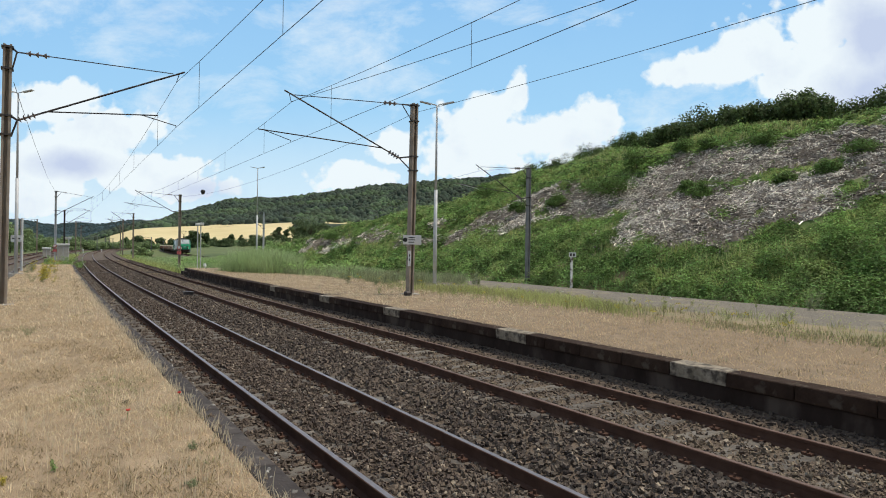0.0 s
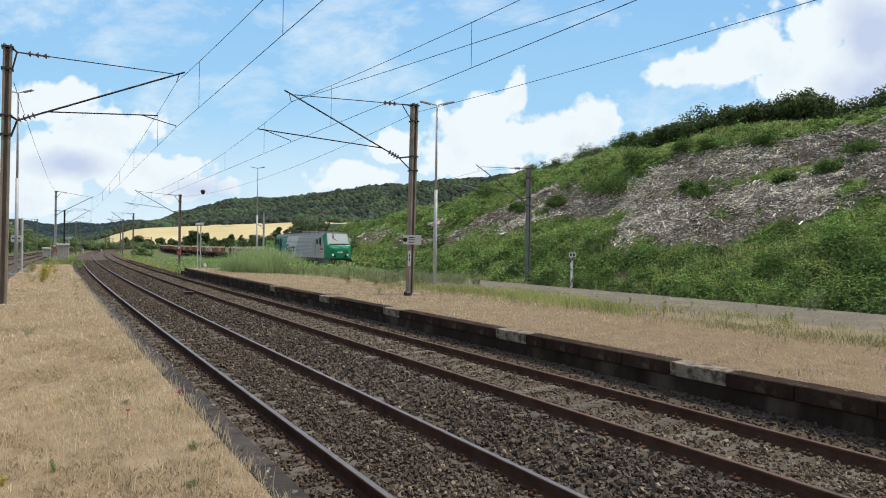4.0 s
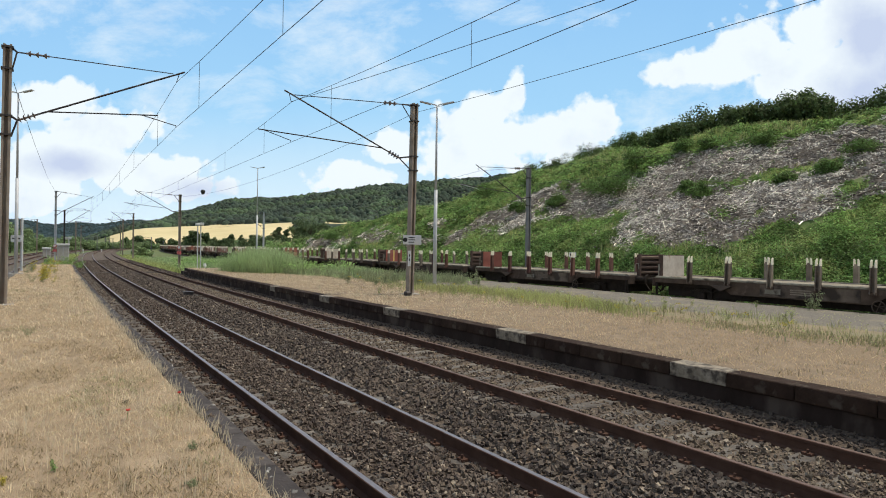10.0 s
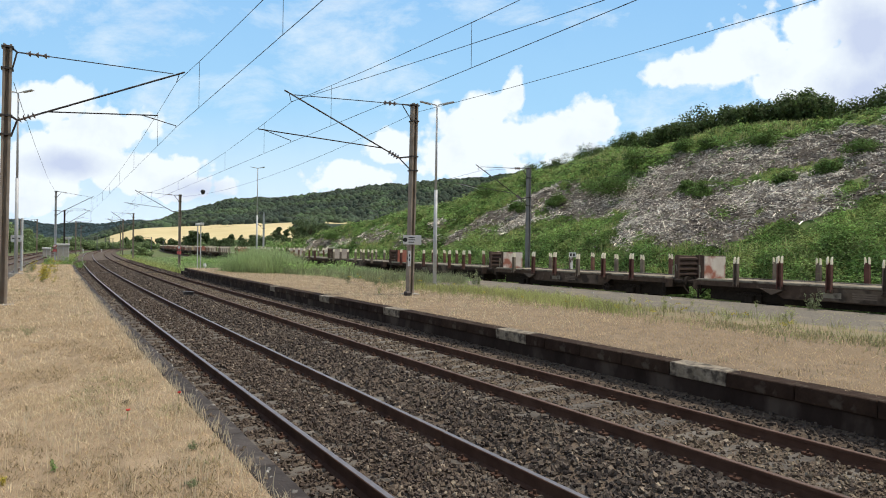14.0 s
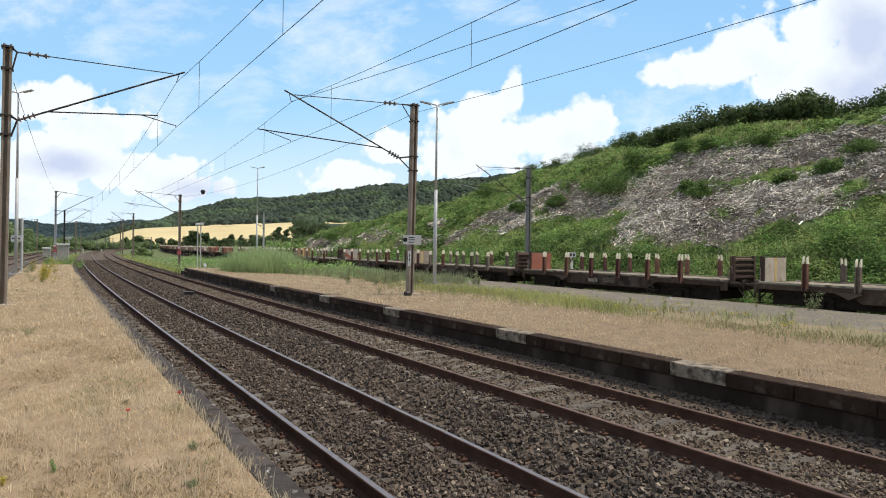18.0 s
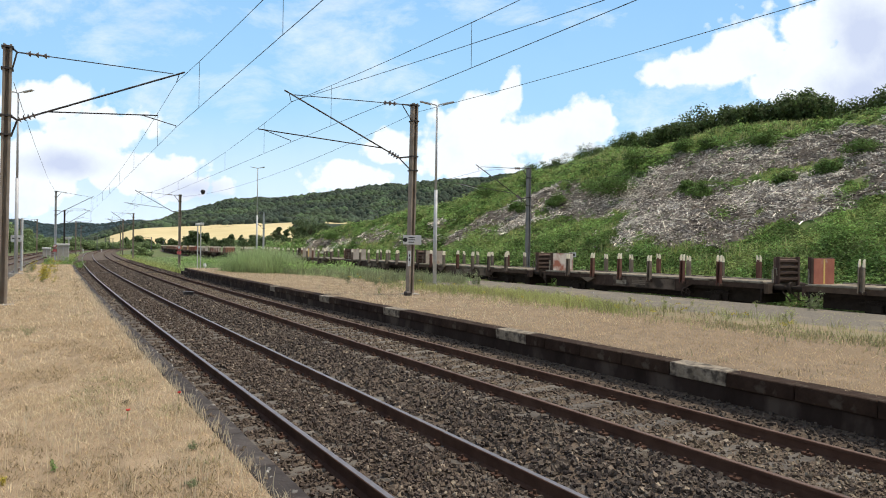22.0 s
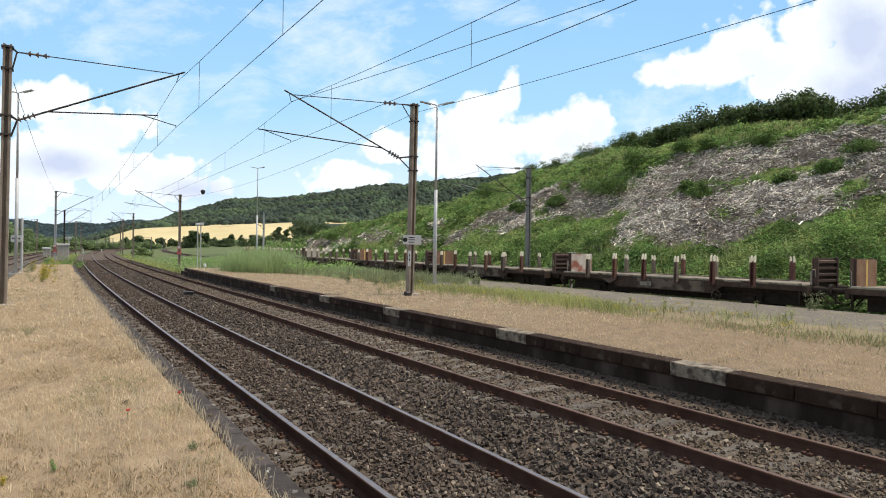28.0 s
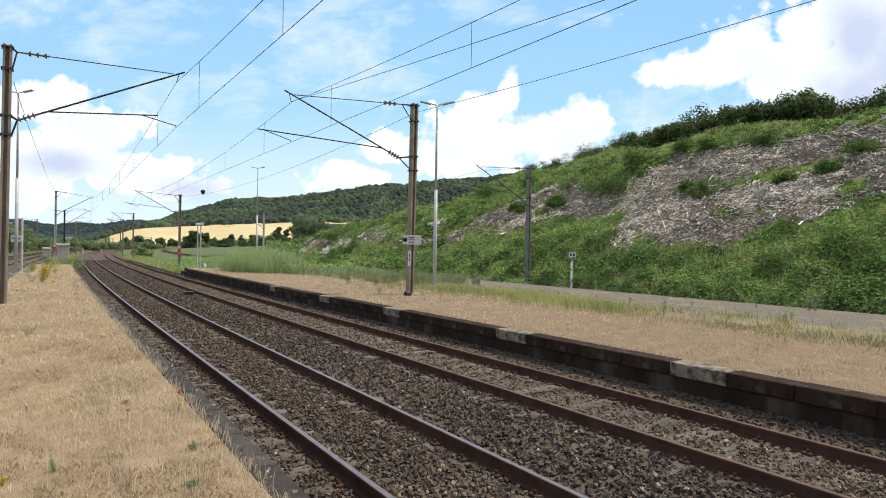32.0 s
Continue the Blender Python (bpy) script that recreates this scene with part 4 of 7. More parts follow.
def build_wagon(plate_mat, stake_mats, striped):
    """Two-axle flat wagon with end walls and six stakes a side; y runs along it, -y leads."""
    w = empty("flat_wagon", "", "wagon", "wagons of the freight train")
    L = WL / 2 - 0.62
    W = 1.36
    part("underframe", boxm(-1.05, 1.05, -L, L, 0.82, 1.12), M["under"], w)
    # solid dark block added to fill the shaded space under the deck
    part("trussing", boxm(-0.85, 0.85, -L + 0.5, L - 0.5, 0.40, 0.82), M["under"], w, "dark filler block under the wagon")
    part("headstock", boxm(-W, W, -L, -L + 0.16, 0.80, 1.18, bev=0.015), M["wag"], w)
    part("headstock", boxm(-W, W, L - 0.16, L, 0.80, 1.18, bev=0.015), M["wag"], w)
    for s in (-1, 1):
        bm = bmesh.new()
        prism(bm, [(-L + 0.16, 1.17), (L - 0.16, 1.17), (L - 0.16, 0.98), (3.0, 0.98), (2.5, 0.66), (-2.5, 0.66), (-3.0, 0.98), (-L + 0.16, 0.98)], "x", s * (W - 0.06), s * W)
        part("side_sill", bm, M["wag"], w)
        part("side_panel", boxm(s * W, s * (W + 0.02), -2.2, 1.3, 0.70, 1.14), M["wag_panel"], w, "dusty grey side plate")
        bm = bmesh.new()
        for i in range(3):
            box(bm, s * (W + 0.02), s * (W + 0.026), -0.6, 0.15, 0.98 - i * 0.08, 1.02 - i * 0.08)
        part("lettering_bars", bm, M["stake_grey"], w, "faded white stencilled lines")
        part("deck_rail", boxm(s * (W - 0.07), s * (W + 0.012), -L + 0.2, L - 0.2, 1.174, 1.265, bev=0.02), M["deck_rail"], w, "pale worn rail along the deck edge")
        bm = bmesh.new()
        for q in range(16):
            u0, u1 = q * math.pi / 8, (q + 1) * math.pi / 8
            rod(bm, (s * (W + 0.05), -2.75 + 0.2 * math.cos(u0), 0.62 + 0.2 * math.sin(u0)), (s * (W + 0.05), -2.75 + 0.2 * math.cos(u1), 0.62 + 0.2 * math.sin(u1)), 0.018, seg=5)
        for u0 in (0.4, 1.97):
            rod(bm, (s * (W + 0.05), -2.75 - 0.19 * math.cos(u0), 0.62 - 0.19 * math.sin(u0)), (s * (W + 0.05), -2.75 + 0.19 * math.cos(u0), 0.62 + 0.19 * math.sin(u0)), 0.014, seg=4)
        rod(bm, (s * 0.8, -2.75, 0.62), (s * (W + 0.05), -2.75, 0.62), 0.025, seg=6)
        part("brake_wheel", bm, M["wag_panel"], w, "spoked hand brake wheel")
        bm = bmesh.new()
        prism(bm, [(2.4, 1.0), (3.3, 1.0), (2.85, 0.78)], "x", s * (W + 0.002), s * (W + 0.18))
        part("stake_shelf", bm, M["wag_panel"], w)
    for i in range(24):
        y0 = -L + 0.1 + i * (2 * L - 0.2) / 24
        part("deck_plank", boxm(-W + 0.03, W - 0.03, y0 + 0.008, y0 + (2 * L - 0.2) / 24 - 0.008, 1.172, 1.215), M["deck"], w)
    # end walls: ribbed outside, plain plate inside
    for s in (-1, 1):
        e = s * (L - 0.03)
        i_ = s * (L - 0.11)
        ew = part("end_wall", boxm(-0.78, 0.78, min(e, i_), max(e, i_), 1.216, 2.2, bev=0.01), M["rib"], w)
        part("end_plate", boxm(-0.76, 0.76, i_ - s * 0.02, i_ - s * 0.001, 1.225, 2.18), plate_mat, ew, "painted inner plate of the end wall")
        if striped:
            part("stripe", boxm(-0.08, 0.04, i_ - s * 0.026, i_ - s * 0.021, 1.23, 2.17), M["stripe"], ew, "yellow stripe")
        for k in range(4):
            z = 1.28 + k * 0.235
            bm = bmesh.new()
            prism(bm, [(e, z), (e + s * 0.10, z + 0.03), (e + s * 0.10, z + 0.11), (e, z + 0.15)], "x", -0.68, 0.68)
            part("rib", bm, M["rib"], ew)
        part("grab_rail", tube(bmesh.new(), [(-0.98, e - s * 0.02, 1.2), (-0.98, e - s * 0.02, 1.72), (-0.96, e + s * 0.04, 1.78), (-0.84, e + s * 0.06, 1.78), (-0.80, e + s * 0.06, 1.5)], 0.022), M["deck_rail"], ew, "pale bent grab rail")
        for x in (-0.73, 0.73):
            part("corner_post", boxm(x - 0.06, x + 0.06, min(e, e + s * 0.12), max(e, e + s * 0.12), 1.0, 2.23, bev=0.01), M["rib"], ew)
    # stakes
    k = 0
    for i in range(6):
        y = -4.33 + i * 1.732
        for s in (-1, 1):
            m = stake_mats[(k * 7 // 3) % len(stake_mats)]
            k += 1
            zt = 1.92 if m is M["stake_grey"] else 1.99
            bm = bmesh.new()
            box(bm, s * (W + 0.02), s * (W + 0.045), y - 0.06, y + 0.06, 0.98, zt + 0.06)
            for g in (-1, 1):
                prism(bm, [(s * (W + 0.02), 0.98), (s * (W + 0.12), 0.98), (s * (W + 0.20), 1.06), (s * (W + 0.17), 1.16), (s * (W + 0.15), zt), (s * (W + 0.02), zt)], "y", y + g * 0.058, y + g * 0.09)
            st = part("stake", bm, m, w)
            bm = bmesh.new()
            for g in (-1, 1):
                prism(bm, [(s * (W + 0.02), zt), (s * (W + 0.15), zt), (s * (W + 0.148), zt + 0.11), (s * (W + 0.12), zt + 0.20), (s * (W + 0.07), zt + 0.26), (s * (W + 0.02), zt + 0.27)], "y", y + g * 0.050, y + g * 0.09)
            part("tip", bm, M["tip"], st, "white-painted stake tip")
            part("socket", boxm(s * W, s * (W + 0.15), y - 0.12, y + 0.12, 0.98, 1.10, bev=0.01), M["wag"], w)
    for y in (-4.0, 4.0):
        ws = part("wheelset", WHEEL_MESH, None, w)
        ws.location = (0, y, WHEEL_R)
        for s in (-1, 1):
            bm = bmesh.new()
            box(bm, s * 0.92, s * 1.12, y - 0.16, y + 0.16, 0.36, 0.64, bev=0.03)
            box(bm, s * 0.9, s * 0.96, y - 0.42, y - 0.18, 0.3, 0.84)
            box(bm, s * 0.9, s * 0.96, y + 0.18, y + 0.42, 0.3, 0.84)
            part("axlebox", bm, M["under"], w)
            bm = bmesh.new()
            for q in range(5):
                box(bm, s * 0.97, s * 1.07, y - 0.6 + q * 0.09, y + 0.6 - q * 0.09, 0.66 + q * 0.024, 0.682 + q * 0.024)
            part("leaf_spring", bm, M["under"], w)
    for s in (-1, 1):
        for y in (-L + 0.25, L - 0.25):
            bm = bmesh.new()
            box(bm, s * (W - 0.05), s * (W + 0.05), y - 0.02, y + 0.02, 0.45, 0.98)
            box(bm, s * (W - 0.05), s * (W + 0.10), y - 0.18, y + 0.18, 0.43, 0.46)
            part("foot_step", bm, M["under"], w)
        part("stencil_plate", boxm(s * (W + 0.021), s * (W + 0.028), 0.5, 1.1, 0.80, 1.0), M["deck_rail"], w, "pale data plate")
    bm = bmesh.new()
    box(bm, -0.3, 0.3, -1.2, 0.6, 0.42, 0.8, bev=0.06)
    rod(bm, (0.7, -1.4, 0.6), (0.7, 1.6, 0.6), 0.16, seg=12)
    rod(bm, (-0.9, -3.3, 0.32), (-0.9, 3.3, 0.32), 0.03, seg=6)
    part("brake_gear", bm, M["under"], w)
    buffers(w, -L, -1)
    buffers(w, L, 1)
    return w


# body colours along the train, from the locomotive on
KINDS = {
    "w": (M["plate_white"], [M["stake_grey"]], False, "flat wagon with brown stakes and worn white end plates"),
    "r": (M["plate_red"], [M["stake_rust"]], False, "flat wagon with rust-red stakes and red end plates"),
    "h": (M["plate_half"], [M["stake_rust"], M["stake_grey"]], False, "flat wagon with mixed stakes and flaking red end plates"),
    "y": (M["plate_red"], [M["stake_rust"], M["stake_grey"]], True, "flat wagon with brown stakes and striped red end plates"),
    "s": (M["plate_tan"], [M["stake_grey"], M["stake_grey"], M["stake_rust"]], True, "flat wagon with brown stakes and striped pale end plates"),
    "b": (M["plate_rust"], [M["stake_rust"], M["stake_grey"], M["stake_grey"]], True, "flat wagon with brown rusted end plates and mixed stakes"),
}
ORDER = "ssysryywrysrshhhhrwhhrwsrshbhhyyhswsswrhwrbbhbbwsb"
TRAIN = []


def build_train():
    first = {}
    for n, k in enumerate(ORDER):
        pm, sm, st, label = KINDS[k]
        if k not in first:
            ob = first[k] = build_wagon(pm, sm, st)
        else:
            ob = copy_thing(first[k], Matrix())
        tagged(ob, label)
        if n + 1 in (22, 38):
            for i, z in enumerate((1.86, 1.74, 1.80, 1.70)):
                y = WL / 2 - 0.62 - 0.145
                part("chalk_bars", boxm(-0.62 + i * 0.33, -0.44 + i * 0.33, y - 0.006, y, z, z + 0.16), M["tip"] if n == 21 else M["logo_red"], ob, "rough painted marks")
        TRAIN.append((ob, (n + 1) * WL + 0.95 - WL / 2))


build_train()

M["loco_green"] = mat("green_loco_paint_mat", (0.010, 0.235, 0.125), (0.016, 0.285, 0.155), 1.2, 0.28, 0.05, 20, spots=(0.020, 0.21, 0.12), spot_scale=0.8, spot_at=0.6)
M["loco_grey"] = mat("silver_grey_loco_paint_mat", (0.40, 0.415, 0.44), (0.48, 0.495, 0.52), 1.0, 0.45, 0.05, 20, spots=(0.37, 0.375, 0.385), spot_scale=0.7, spot_at=0.6)
M["loco_white"] = mat("white_loco_paint_mat", (0.64, 0.655, 0.67), (0.75, 0.765, 0.78), 1.0, 0.45, 0.05, 20, spots=(0.57, 0.56, 0.55), spot_scale=0.7, spot_at=0.62)
M["loco_dark"] = mat("dark_grey_sole_mat", (0.066, 0.062, 0.062), (0.108, 0.102, 0.10), 1.5, 0.7, 0.1, 20)
M["loco_roof"] = mat("roof_grey_mat", (0.16, 0.165, 0.175), (0.23, 0.235, 0.245), 1.5, 0.7, 0.1, 20)
M["glass"] = mat("cab_glass_mat", (0.02, 0.025, 0.03), (0.03, 0.035, 0.04), 2.0, 0.04)
# the bright sky mirrored in the windscreen is painted as its pale base colour
M["screen"] = mat("windscreen_reflection_mat", (0.45, 0.5, 0.52), (0.55, 0.6, 0.62), 2.0, 0.06)
M["grille"] = mat("dark_green_grille_mat", (0.012, 0.05, 0.036), (0.03, 0.075, 0.055), 30.0, 0.7, aniso=(1, 1, 6))
M["loco_step"] = mat("blue_grey_step_mat", (0.10, 0.125, 0.13), (0.15, 0.175, 0.18), 2.0, 0.6, 0.1, 20)
M["lens"] = mat("headlamp_lens_mat", (0.8, 0.8, 0.76), (0.85, 0.85, 0.82), 2.0, 0.1)
M["lens"].node_tree.nodes["Principled BSDF"].inputs["Emission Color"].default_value = (1, 0.97, 0.88, 1)
M["lens"].node_tree.nodes["Principled BSDF"].inputs["Emission Strength"].default_value = 0.2
LB = 19.72 / 2


def build_loco():
    lo = empty("locomotive", "green, white and grey electric freight locomotive with raised pantograph", "locomotive")
    H = 1.43
    zb, zs, zr = 1.12, 3.42, 3.72

    def shell(lo_y, hi_y, low=0.0):
        """A stretch of the body between two slanting ends, given as y at the heights zb, 2.36 and zs."""
        bm = bmesh.new()
        ring = [(-H, 0, zb - low), (-H, 1, 2.36), (-H, 2, zs), (H, 2, zs), (H, 1, 2.36), (H, 0, zb - low)]
        a = [bm.verts.new((x, lo_y[k], z)) for x, k, z in ring]
        c = [bm.verts.new((x, hi_y[k], z)) for x, k, z in ring]
        n = len(ring)
        for i in range(n):
            bm.faces.new((a[i], a[(i + 1) % n], c[(i + 1) % n], c[i]))
        bm.faces.new(a[::-1])
        bm.faces.new(c)
        bmesh.ops.recalc_face_normals(bm, faces=bm.faces[:])
        return bm
    f = -LB
    part("body_grey", shell((f + 1.2, f + 1.22, f + 1.85), (f + 10.6, f + 9.9, f + 9.2)), M["loco_grey"], lo, "silver-grey body side")
    part("body_white", shell((f + 10.6, f + 9.9, f + 9.2), (f + 14.5, f + 13.8, f + 13.1)), M["loco_white"], lo, "white slanting band")
    part("body_green", shell((f + 14.5, f + 13.8, f + 13.1), (-f - 1.2, -f - 1.22, -f - 1.85)), M["loco_green"], lo, "green body end")
    bm = bmesh.new()
    prism(bm, [(-H, zs + 0.002), (H, zs + 0.002), (H - 0.3, zr), (-H + 0.3, zr)], "y", f + 1.86, -f - 1.86)
    part("roof", bm, M["loco_roof"], lo, "grey chamfered roof")
    # cabs
    for s in (1, -1):
        def Y(d):
            return s * (f + d)
        nose = bmesh.new()
        w1, w3 = 1.40, 1.17
        pts = {}
        for sx in (-1, 1):
            pts[sx] = [nose.verts.new(p) for p in (
                (sx * H, Y(1.20), zb), (sx * H, Y(1.22), 2.36), (sx * H, Y(1.85), zs), (sx * (H - 0.3), Y(1.85), zr),
                (sx * w1, Y(0.98), zb - 0.04), (sx * w1, Y(1.0), 2.36), (sx * w3, Y(1.45), 3.66),
                (sx * 0.8, Y(0.46), zb - 0.04), (sx * 0.8, Y(0.42), 2.10), (sx * 1.18, Y(0.86), 2.42))]
        def q(*k):
            nose.faces.new(k)
        for sx in (-1, 1):
            p = pts[sx]
            q(p[0], p[1], p[5], p[4])
            q(p[1], p[2], p[6], p[5])
            q(p[2], p[3], p[6])
            q(p[4], p[5], p[9], p[8], p[7])
            q(p[5], p[6], p[9])
        a, b = pts[-1], pts[1]
        q(a[7], a[8], b[8], b[7])
        q(a[8], a[9], b[9], b[8])
        q(a[9], a[6], b[6], b[9])
        q(a[6], a[3], b[3], b[6])
        q(a[0], a[4], a[7], b[7], b[4], b[0])
        bmesh.ops.recalc_face_normals(nose, faces=nose.faces[:])
        bmesh.ops.bevel(nose, geom=[e for e in nose.edges if len(e.link_faces) == 2], offset=0.07, segments=3, affect="EDGES")
        cab = part("cab", nose, M["loco_green"], lo, "green sloping cab front")
        # windscreen with its frame
        def on(u, t, lift):
            y, z = 0.86 + (1.45 - 0.86) * t, 2.42 + (3.66 - 2.42) * t
            wdt = 1.18 - 0.01 * t
            n = Vector((0, -s * 1.24, 0.59)).normalized()
            return Vector((u * wdt, Y(y), z)) + n * lift
        for nm, m, lim, lift in (("windscreen_frame", M["loco_grey"], (0.98, 0.04, 0.97), 0.022), ("windscreen", M["screen"], (0.88, 0.15, 0.90), 0.034)):
            bm = bmesh.new()
            u, t0, t1 = lim
            fr = [on(-u, t0, lift), on(u, t0, lift), on(u * 0.94, t1, lift), on(-u * 0.94, t1, lift)]
            bk = [p - Vector((0, -s * 1.24, 0.59)).normalized() * 0.05 for p in fr]
            vf, vb = [bm.verts.new(p) for p in fr], [bm.verts.new(p) for p in bk]
            bm.faces.new(vf)
            for i in range(4):
                bm.faces.new((vf[i], vf[(i + 1) % 4], vb[(i + 1) % 4], vb[i]))
            bmesh.ops.recalc_face_normals(bm, faces=bm.faces[:])
            part(nm, bm, m, cab)
        for u in (-0.38, -0.26):
            part("wiper", rodm(on(u, 0.98, 0.07), on(u - 0.16, 0.55, 0.07), 0.02, seg=6), M["black"], cab)
        part("wiper_blade", rodm(on(-0.5, 0.62, 0.06), on(-0.12, 0.36, 0.06), 0.022, seg=6), M["black"], cab)
        part("screen_rail", rodm(on(-0.9, 0.07, 0.06), on(0.9, 0.07, 0.06), 0.028, seg=6), M["black"], cab, "dark rail under the windscreen")
        part("roof_lip", boxm(-1.12, 1.12, Y(1.40), Y(1.86), 3.655, 3.735, bev=0.02), M["loco_roof"], cab, "grey front edge of the roof")
        for i in range(3):
            part("mark", rodm((-0.12 + i * 0.13, Y(0.60), 2.285), (0.0 + i * 0.13, Y(0.46), 2.165), 0.022, seg=6), M["black"], cab)
        for x in (-1.14, 1.14):
            part("corner_step", boxm(x - 0.25, x + 0.25, Y(0.62), Y(1.12), 0.48, 0.98, bev=0.02), M["loco_step"], lo, "blue-grey step box under the cab corner")
            part("lifeguard", boxm(x * 0.62 - 0.06, x * 0.62 + 0.06, Y(0.3), Y(0.62), 0.15, 0.75, bev=0.02), M["under"], lo)
        for x in (-0.78, 0.78):
            part("headlamp", rodm((x, Y(0.58), 1.46), (x, Y(0.42), 1.46), 0.10, seg=16), M["lens"], cab, "round clear headlamp")
            part("tail_lamp", rodm((x * 0.72, Y(0.50), 1.34), (x * 0.72, Y(0.40), 1.34), 0.12, seg=16), M["black"], cab, "dark round lamp")
        part("number_bars", boxm(-0.3, 0.25, Y(0.425) - 0.01, Y(0.425) + 0.01, 1.66, 1.80), M["loco_white"], cab, "pale number strip")
        part("emblem", boxm(0.5, 0.78, Y(0.43) - 0.014, Y(0.43) + 0.014, 1.62, 1.84), M["logo_red"], cab, "small dark red emblem")
        # apron, steps and gear under the cab
        bm = bmesh.new()
        prism(bm, [(Y(0.75), 1.08), (Y(3.7), 1.08), (Y(3.1), 0.52), (Y(0.75), 0.62)], "x", -1.38, 1.38)
        part("apron", bm, M["loco_dark"], lo, "dark grey skirt under the cab")
        bm = bmesh.new()
        box(bm, -1.1, 1.1, Y(0.45), Y(0.75), 0.72, 1.07)
        for x in (-0.5, -0.2, 0.15, 0.5):
            rod(bm, (x, Y(0.45), 0.95), (x * 1.1, Y(0.2), 0.45), 0.035, seg=6)
        box(bm, -1.2, 1.2, Y(0.70), Y(0.8), 0.18, 0.5)
        part("drawgear", bm, M["under"], lo)
        buffers(lo, Y(0.62), -s, 0.85)
        # side doors and cab windows on both sides
        for sx in (-1, 1):
            x0, x1 = sx * (H - 0.01), sx * (H + 0.018)
            green = s == -1
            dy = -0.75 if green else -0.38
            dr = part("cab_door", boxm(x0, x1, Y(3.3 + dy), Y(3.95 + dy), 1.2, 3.25, bev=0.006), M["loco_green"] if green else M["loco_grey"], lo)
            part("door_window", boxm(sx * (H + 0.012), sx * (H + 0.026), Y(3.4 + dy), Y(3.85 + dy), 2.5, 3.06), M["glass"], dr)
            part("side_window", boxm(x0, sx * (H + 0.05), Y(2.85 + dy - (0.0 if green else 0.22)), Y(3.12 + dy - (0.0 if green else 0.22)), 2.52, 3.14, bev=0.01), M["glass"], lo, "narrow dark cab window")
            part("mirror", boxm(sx * (H + 0.02), sx * (H + 0.10), Y(2.42 + dy), Y(2.52 + dy), 2.35, 3.2, bev=0.015), M["black"], lo, "dark folded mirror")
            part("door_step", boxm(sx * (H + 0.004), sx * (H + 0.016), Y(3.42 + dy), Y(3.58 + dy), 1.42, 1.66), M["loco_dark"], lo, "small dark latch plate")
            part("handrail", rodm((sx * (H + 0.05), Y(3.2 + dy), 1.3), (sx * (H + 0.05), Y(3.2 + dy), 2.9), 0.014, seg=6), M["loco_dark"], lo)
            part("handrail", rodm((sx * (H + 0.05), Y(4.05 + dy), 1.3), (sx * (H + 0.05), Y(4.05 + dy), 2.9), 0.014, seg=6), M["loco_dark"], lo)
            if not green:
                bm = bmesh.new()
                prism(bm, [(Y(2.24), 1.69), (Y(1.47), 1.69), (Y(1.40), 2.0), (Y(1.75), 2.13), (Y(2.24), 2.18)], "x", x0, sx * (H + 0.012))
                part("emblem", bm, M["logo_red"], lo, "dark red swept emblem")
                bm = bmesh.new()
                for i in range(4):
                    box(bm, sx * (H + 0.012), sx * (H + 0.018), Y(2.18 - i * 0.17), Y(2.05 - i * 0.17), 1.77, 1.92)
                part("emblem_bars", bm, M["loco_white"], lo)
            else:
                part("rear_grille", boxm(x0, sx * (H + 0.02), Y(3.4), Y(4.2), 1.6, 3.15), M["grille"], lo, "dark grille in the green end")
                part("number_bars", boxm(x0, sx * (H + 0.008), Y(1.75), Y(2.4), 1.55, 1.72), M["loco_white"], lo, "pale number strip")
    # louvre strips along the grey and white sides
    for sx in (-1, 1):
        for i in range(12):
            z = 1.52 + i * 0.148
            def cut(t, b, zz):
                return f + b + (t - b) * (zz - zb) / (zs - zb)
            for m, ya, yb in ((M["loco_grey"], None, (9.2, 10.6)), (M["loco_white"], (9.2, 10.6), (13.1, 14.5)), (M["loco_green"], (13.1, 14.5), None)):
                lo_y = [f + 4.0, f + 4.0] if ya is None else [cut(*ya, z), cut(*ya, z + 0.11)]
                hi_y = [f + 15.3, f + 15.3] if yb is None else [cut(*yb, z), cut(*yb, z + 0.11)]
                bm = bmesh.new()
                ends = [[bm.verts.new(c) for c in ((sx * (H - 0.005), e[0], z), (sx * (H + 0.055), e[0], z), (sx * (H - 0.005), e[1], z + 0.11))] for e in (lo_y, hi_y)]
                for k in range(3):
                    bm.faces.new((ends[0][k], ends[0][(k + 1) % 3], ends[1][(k + 1) % 3], ends[1][k]))
                bm.faces.new(ends[0][::-1])
                bm.faces.new(ends[1])
                bmesh.ops.recalc_face_normals(bm, faces=bm.faces[:])
                part("louvre", bm, m, lo)
        for ch, dy, size in (("F", 1.08, 1.60), ("R", 0.17, 1.22), ("E", -0.62, 1.22), ("T", -1.46, 1.22)):
            me = text_mesh(ch, size, 0.28, 0.006)
            me.materials.append(M["loco_lettering"])
            lt = part("letter", me, None, lo, "dark green slanted lettering")
            # readable from outside on either flank
            rot = Matrix(((0, 0, sx, 0), (sx, 0, 0, 0), (0, 1, 0, 0), (0, 0, 0, 1)))
            off = -dy if sx < 0 else -dy
            lt.matrix_basis = Matrix.Translation((sx * (H + 0.058), f + 12.35 + sx * off, 1.74 + (size - 1.22) * 0.36)) @ rot @ Matrix.Diagonal((1.14, 1, 1, 1))
        part("sole_bar", boxm(sx * (H - 0.06), sx * (H + 0.01), f + 3.7, -f - 3.7, 0.80, 1.115), M["loco_dark"], lo, "dark grey sole bar")
        bm = bmesh.new()
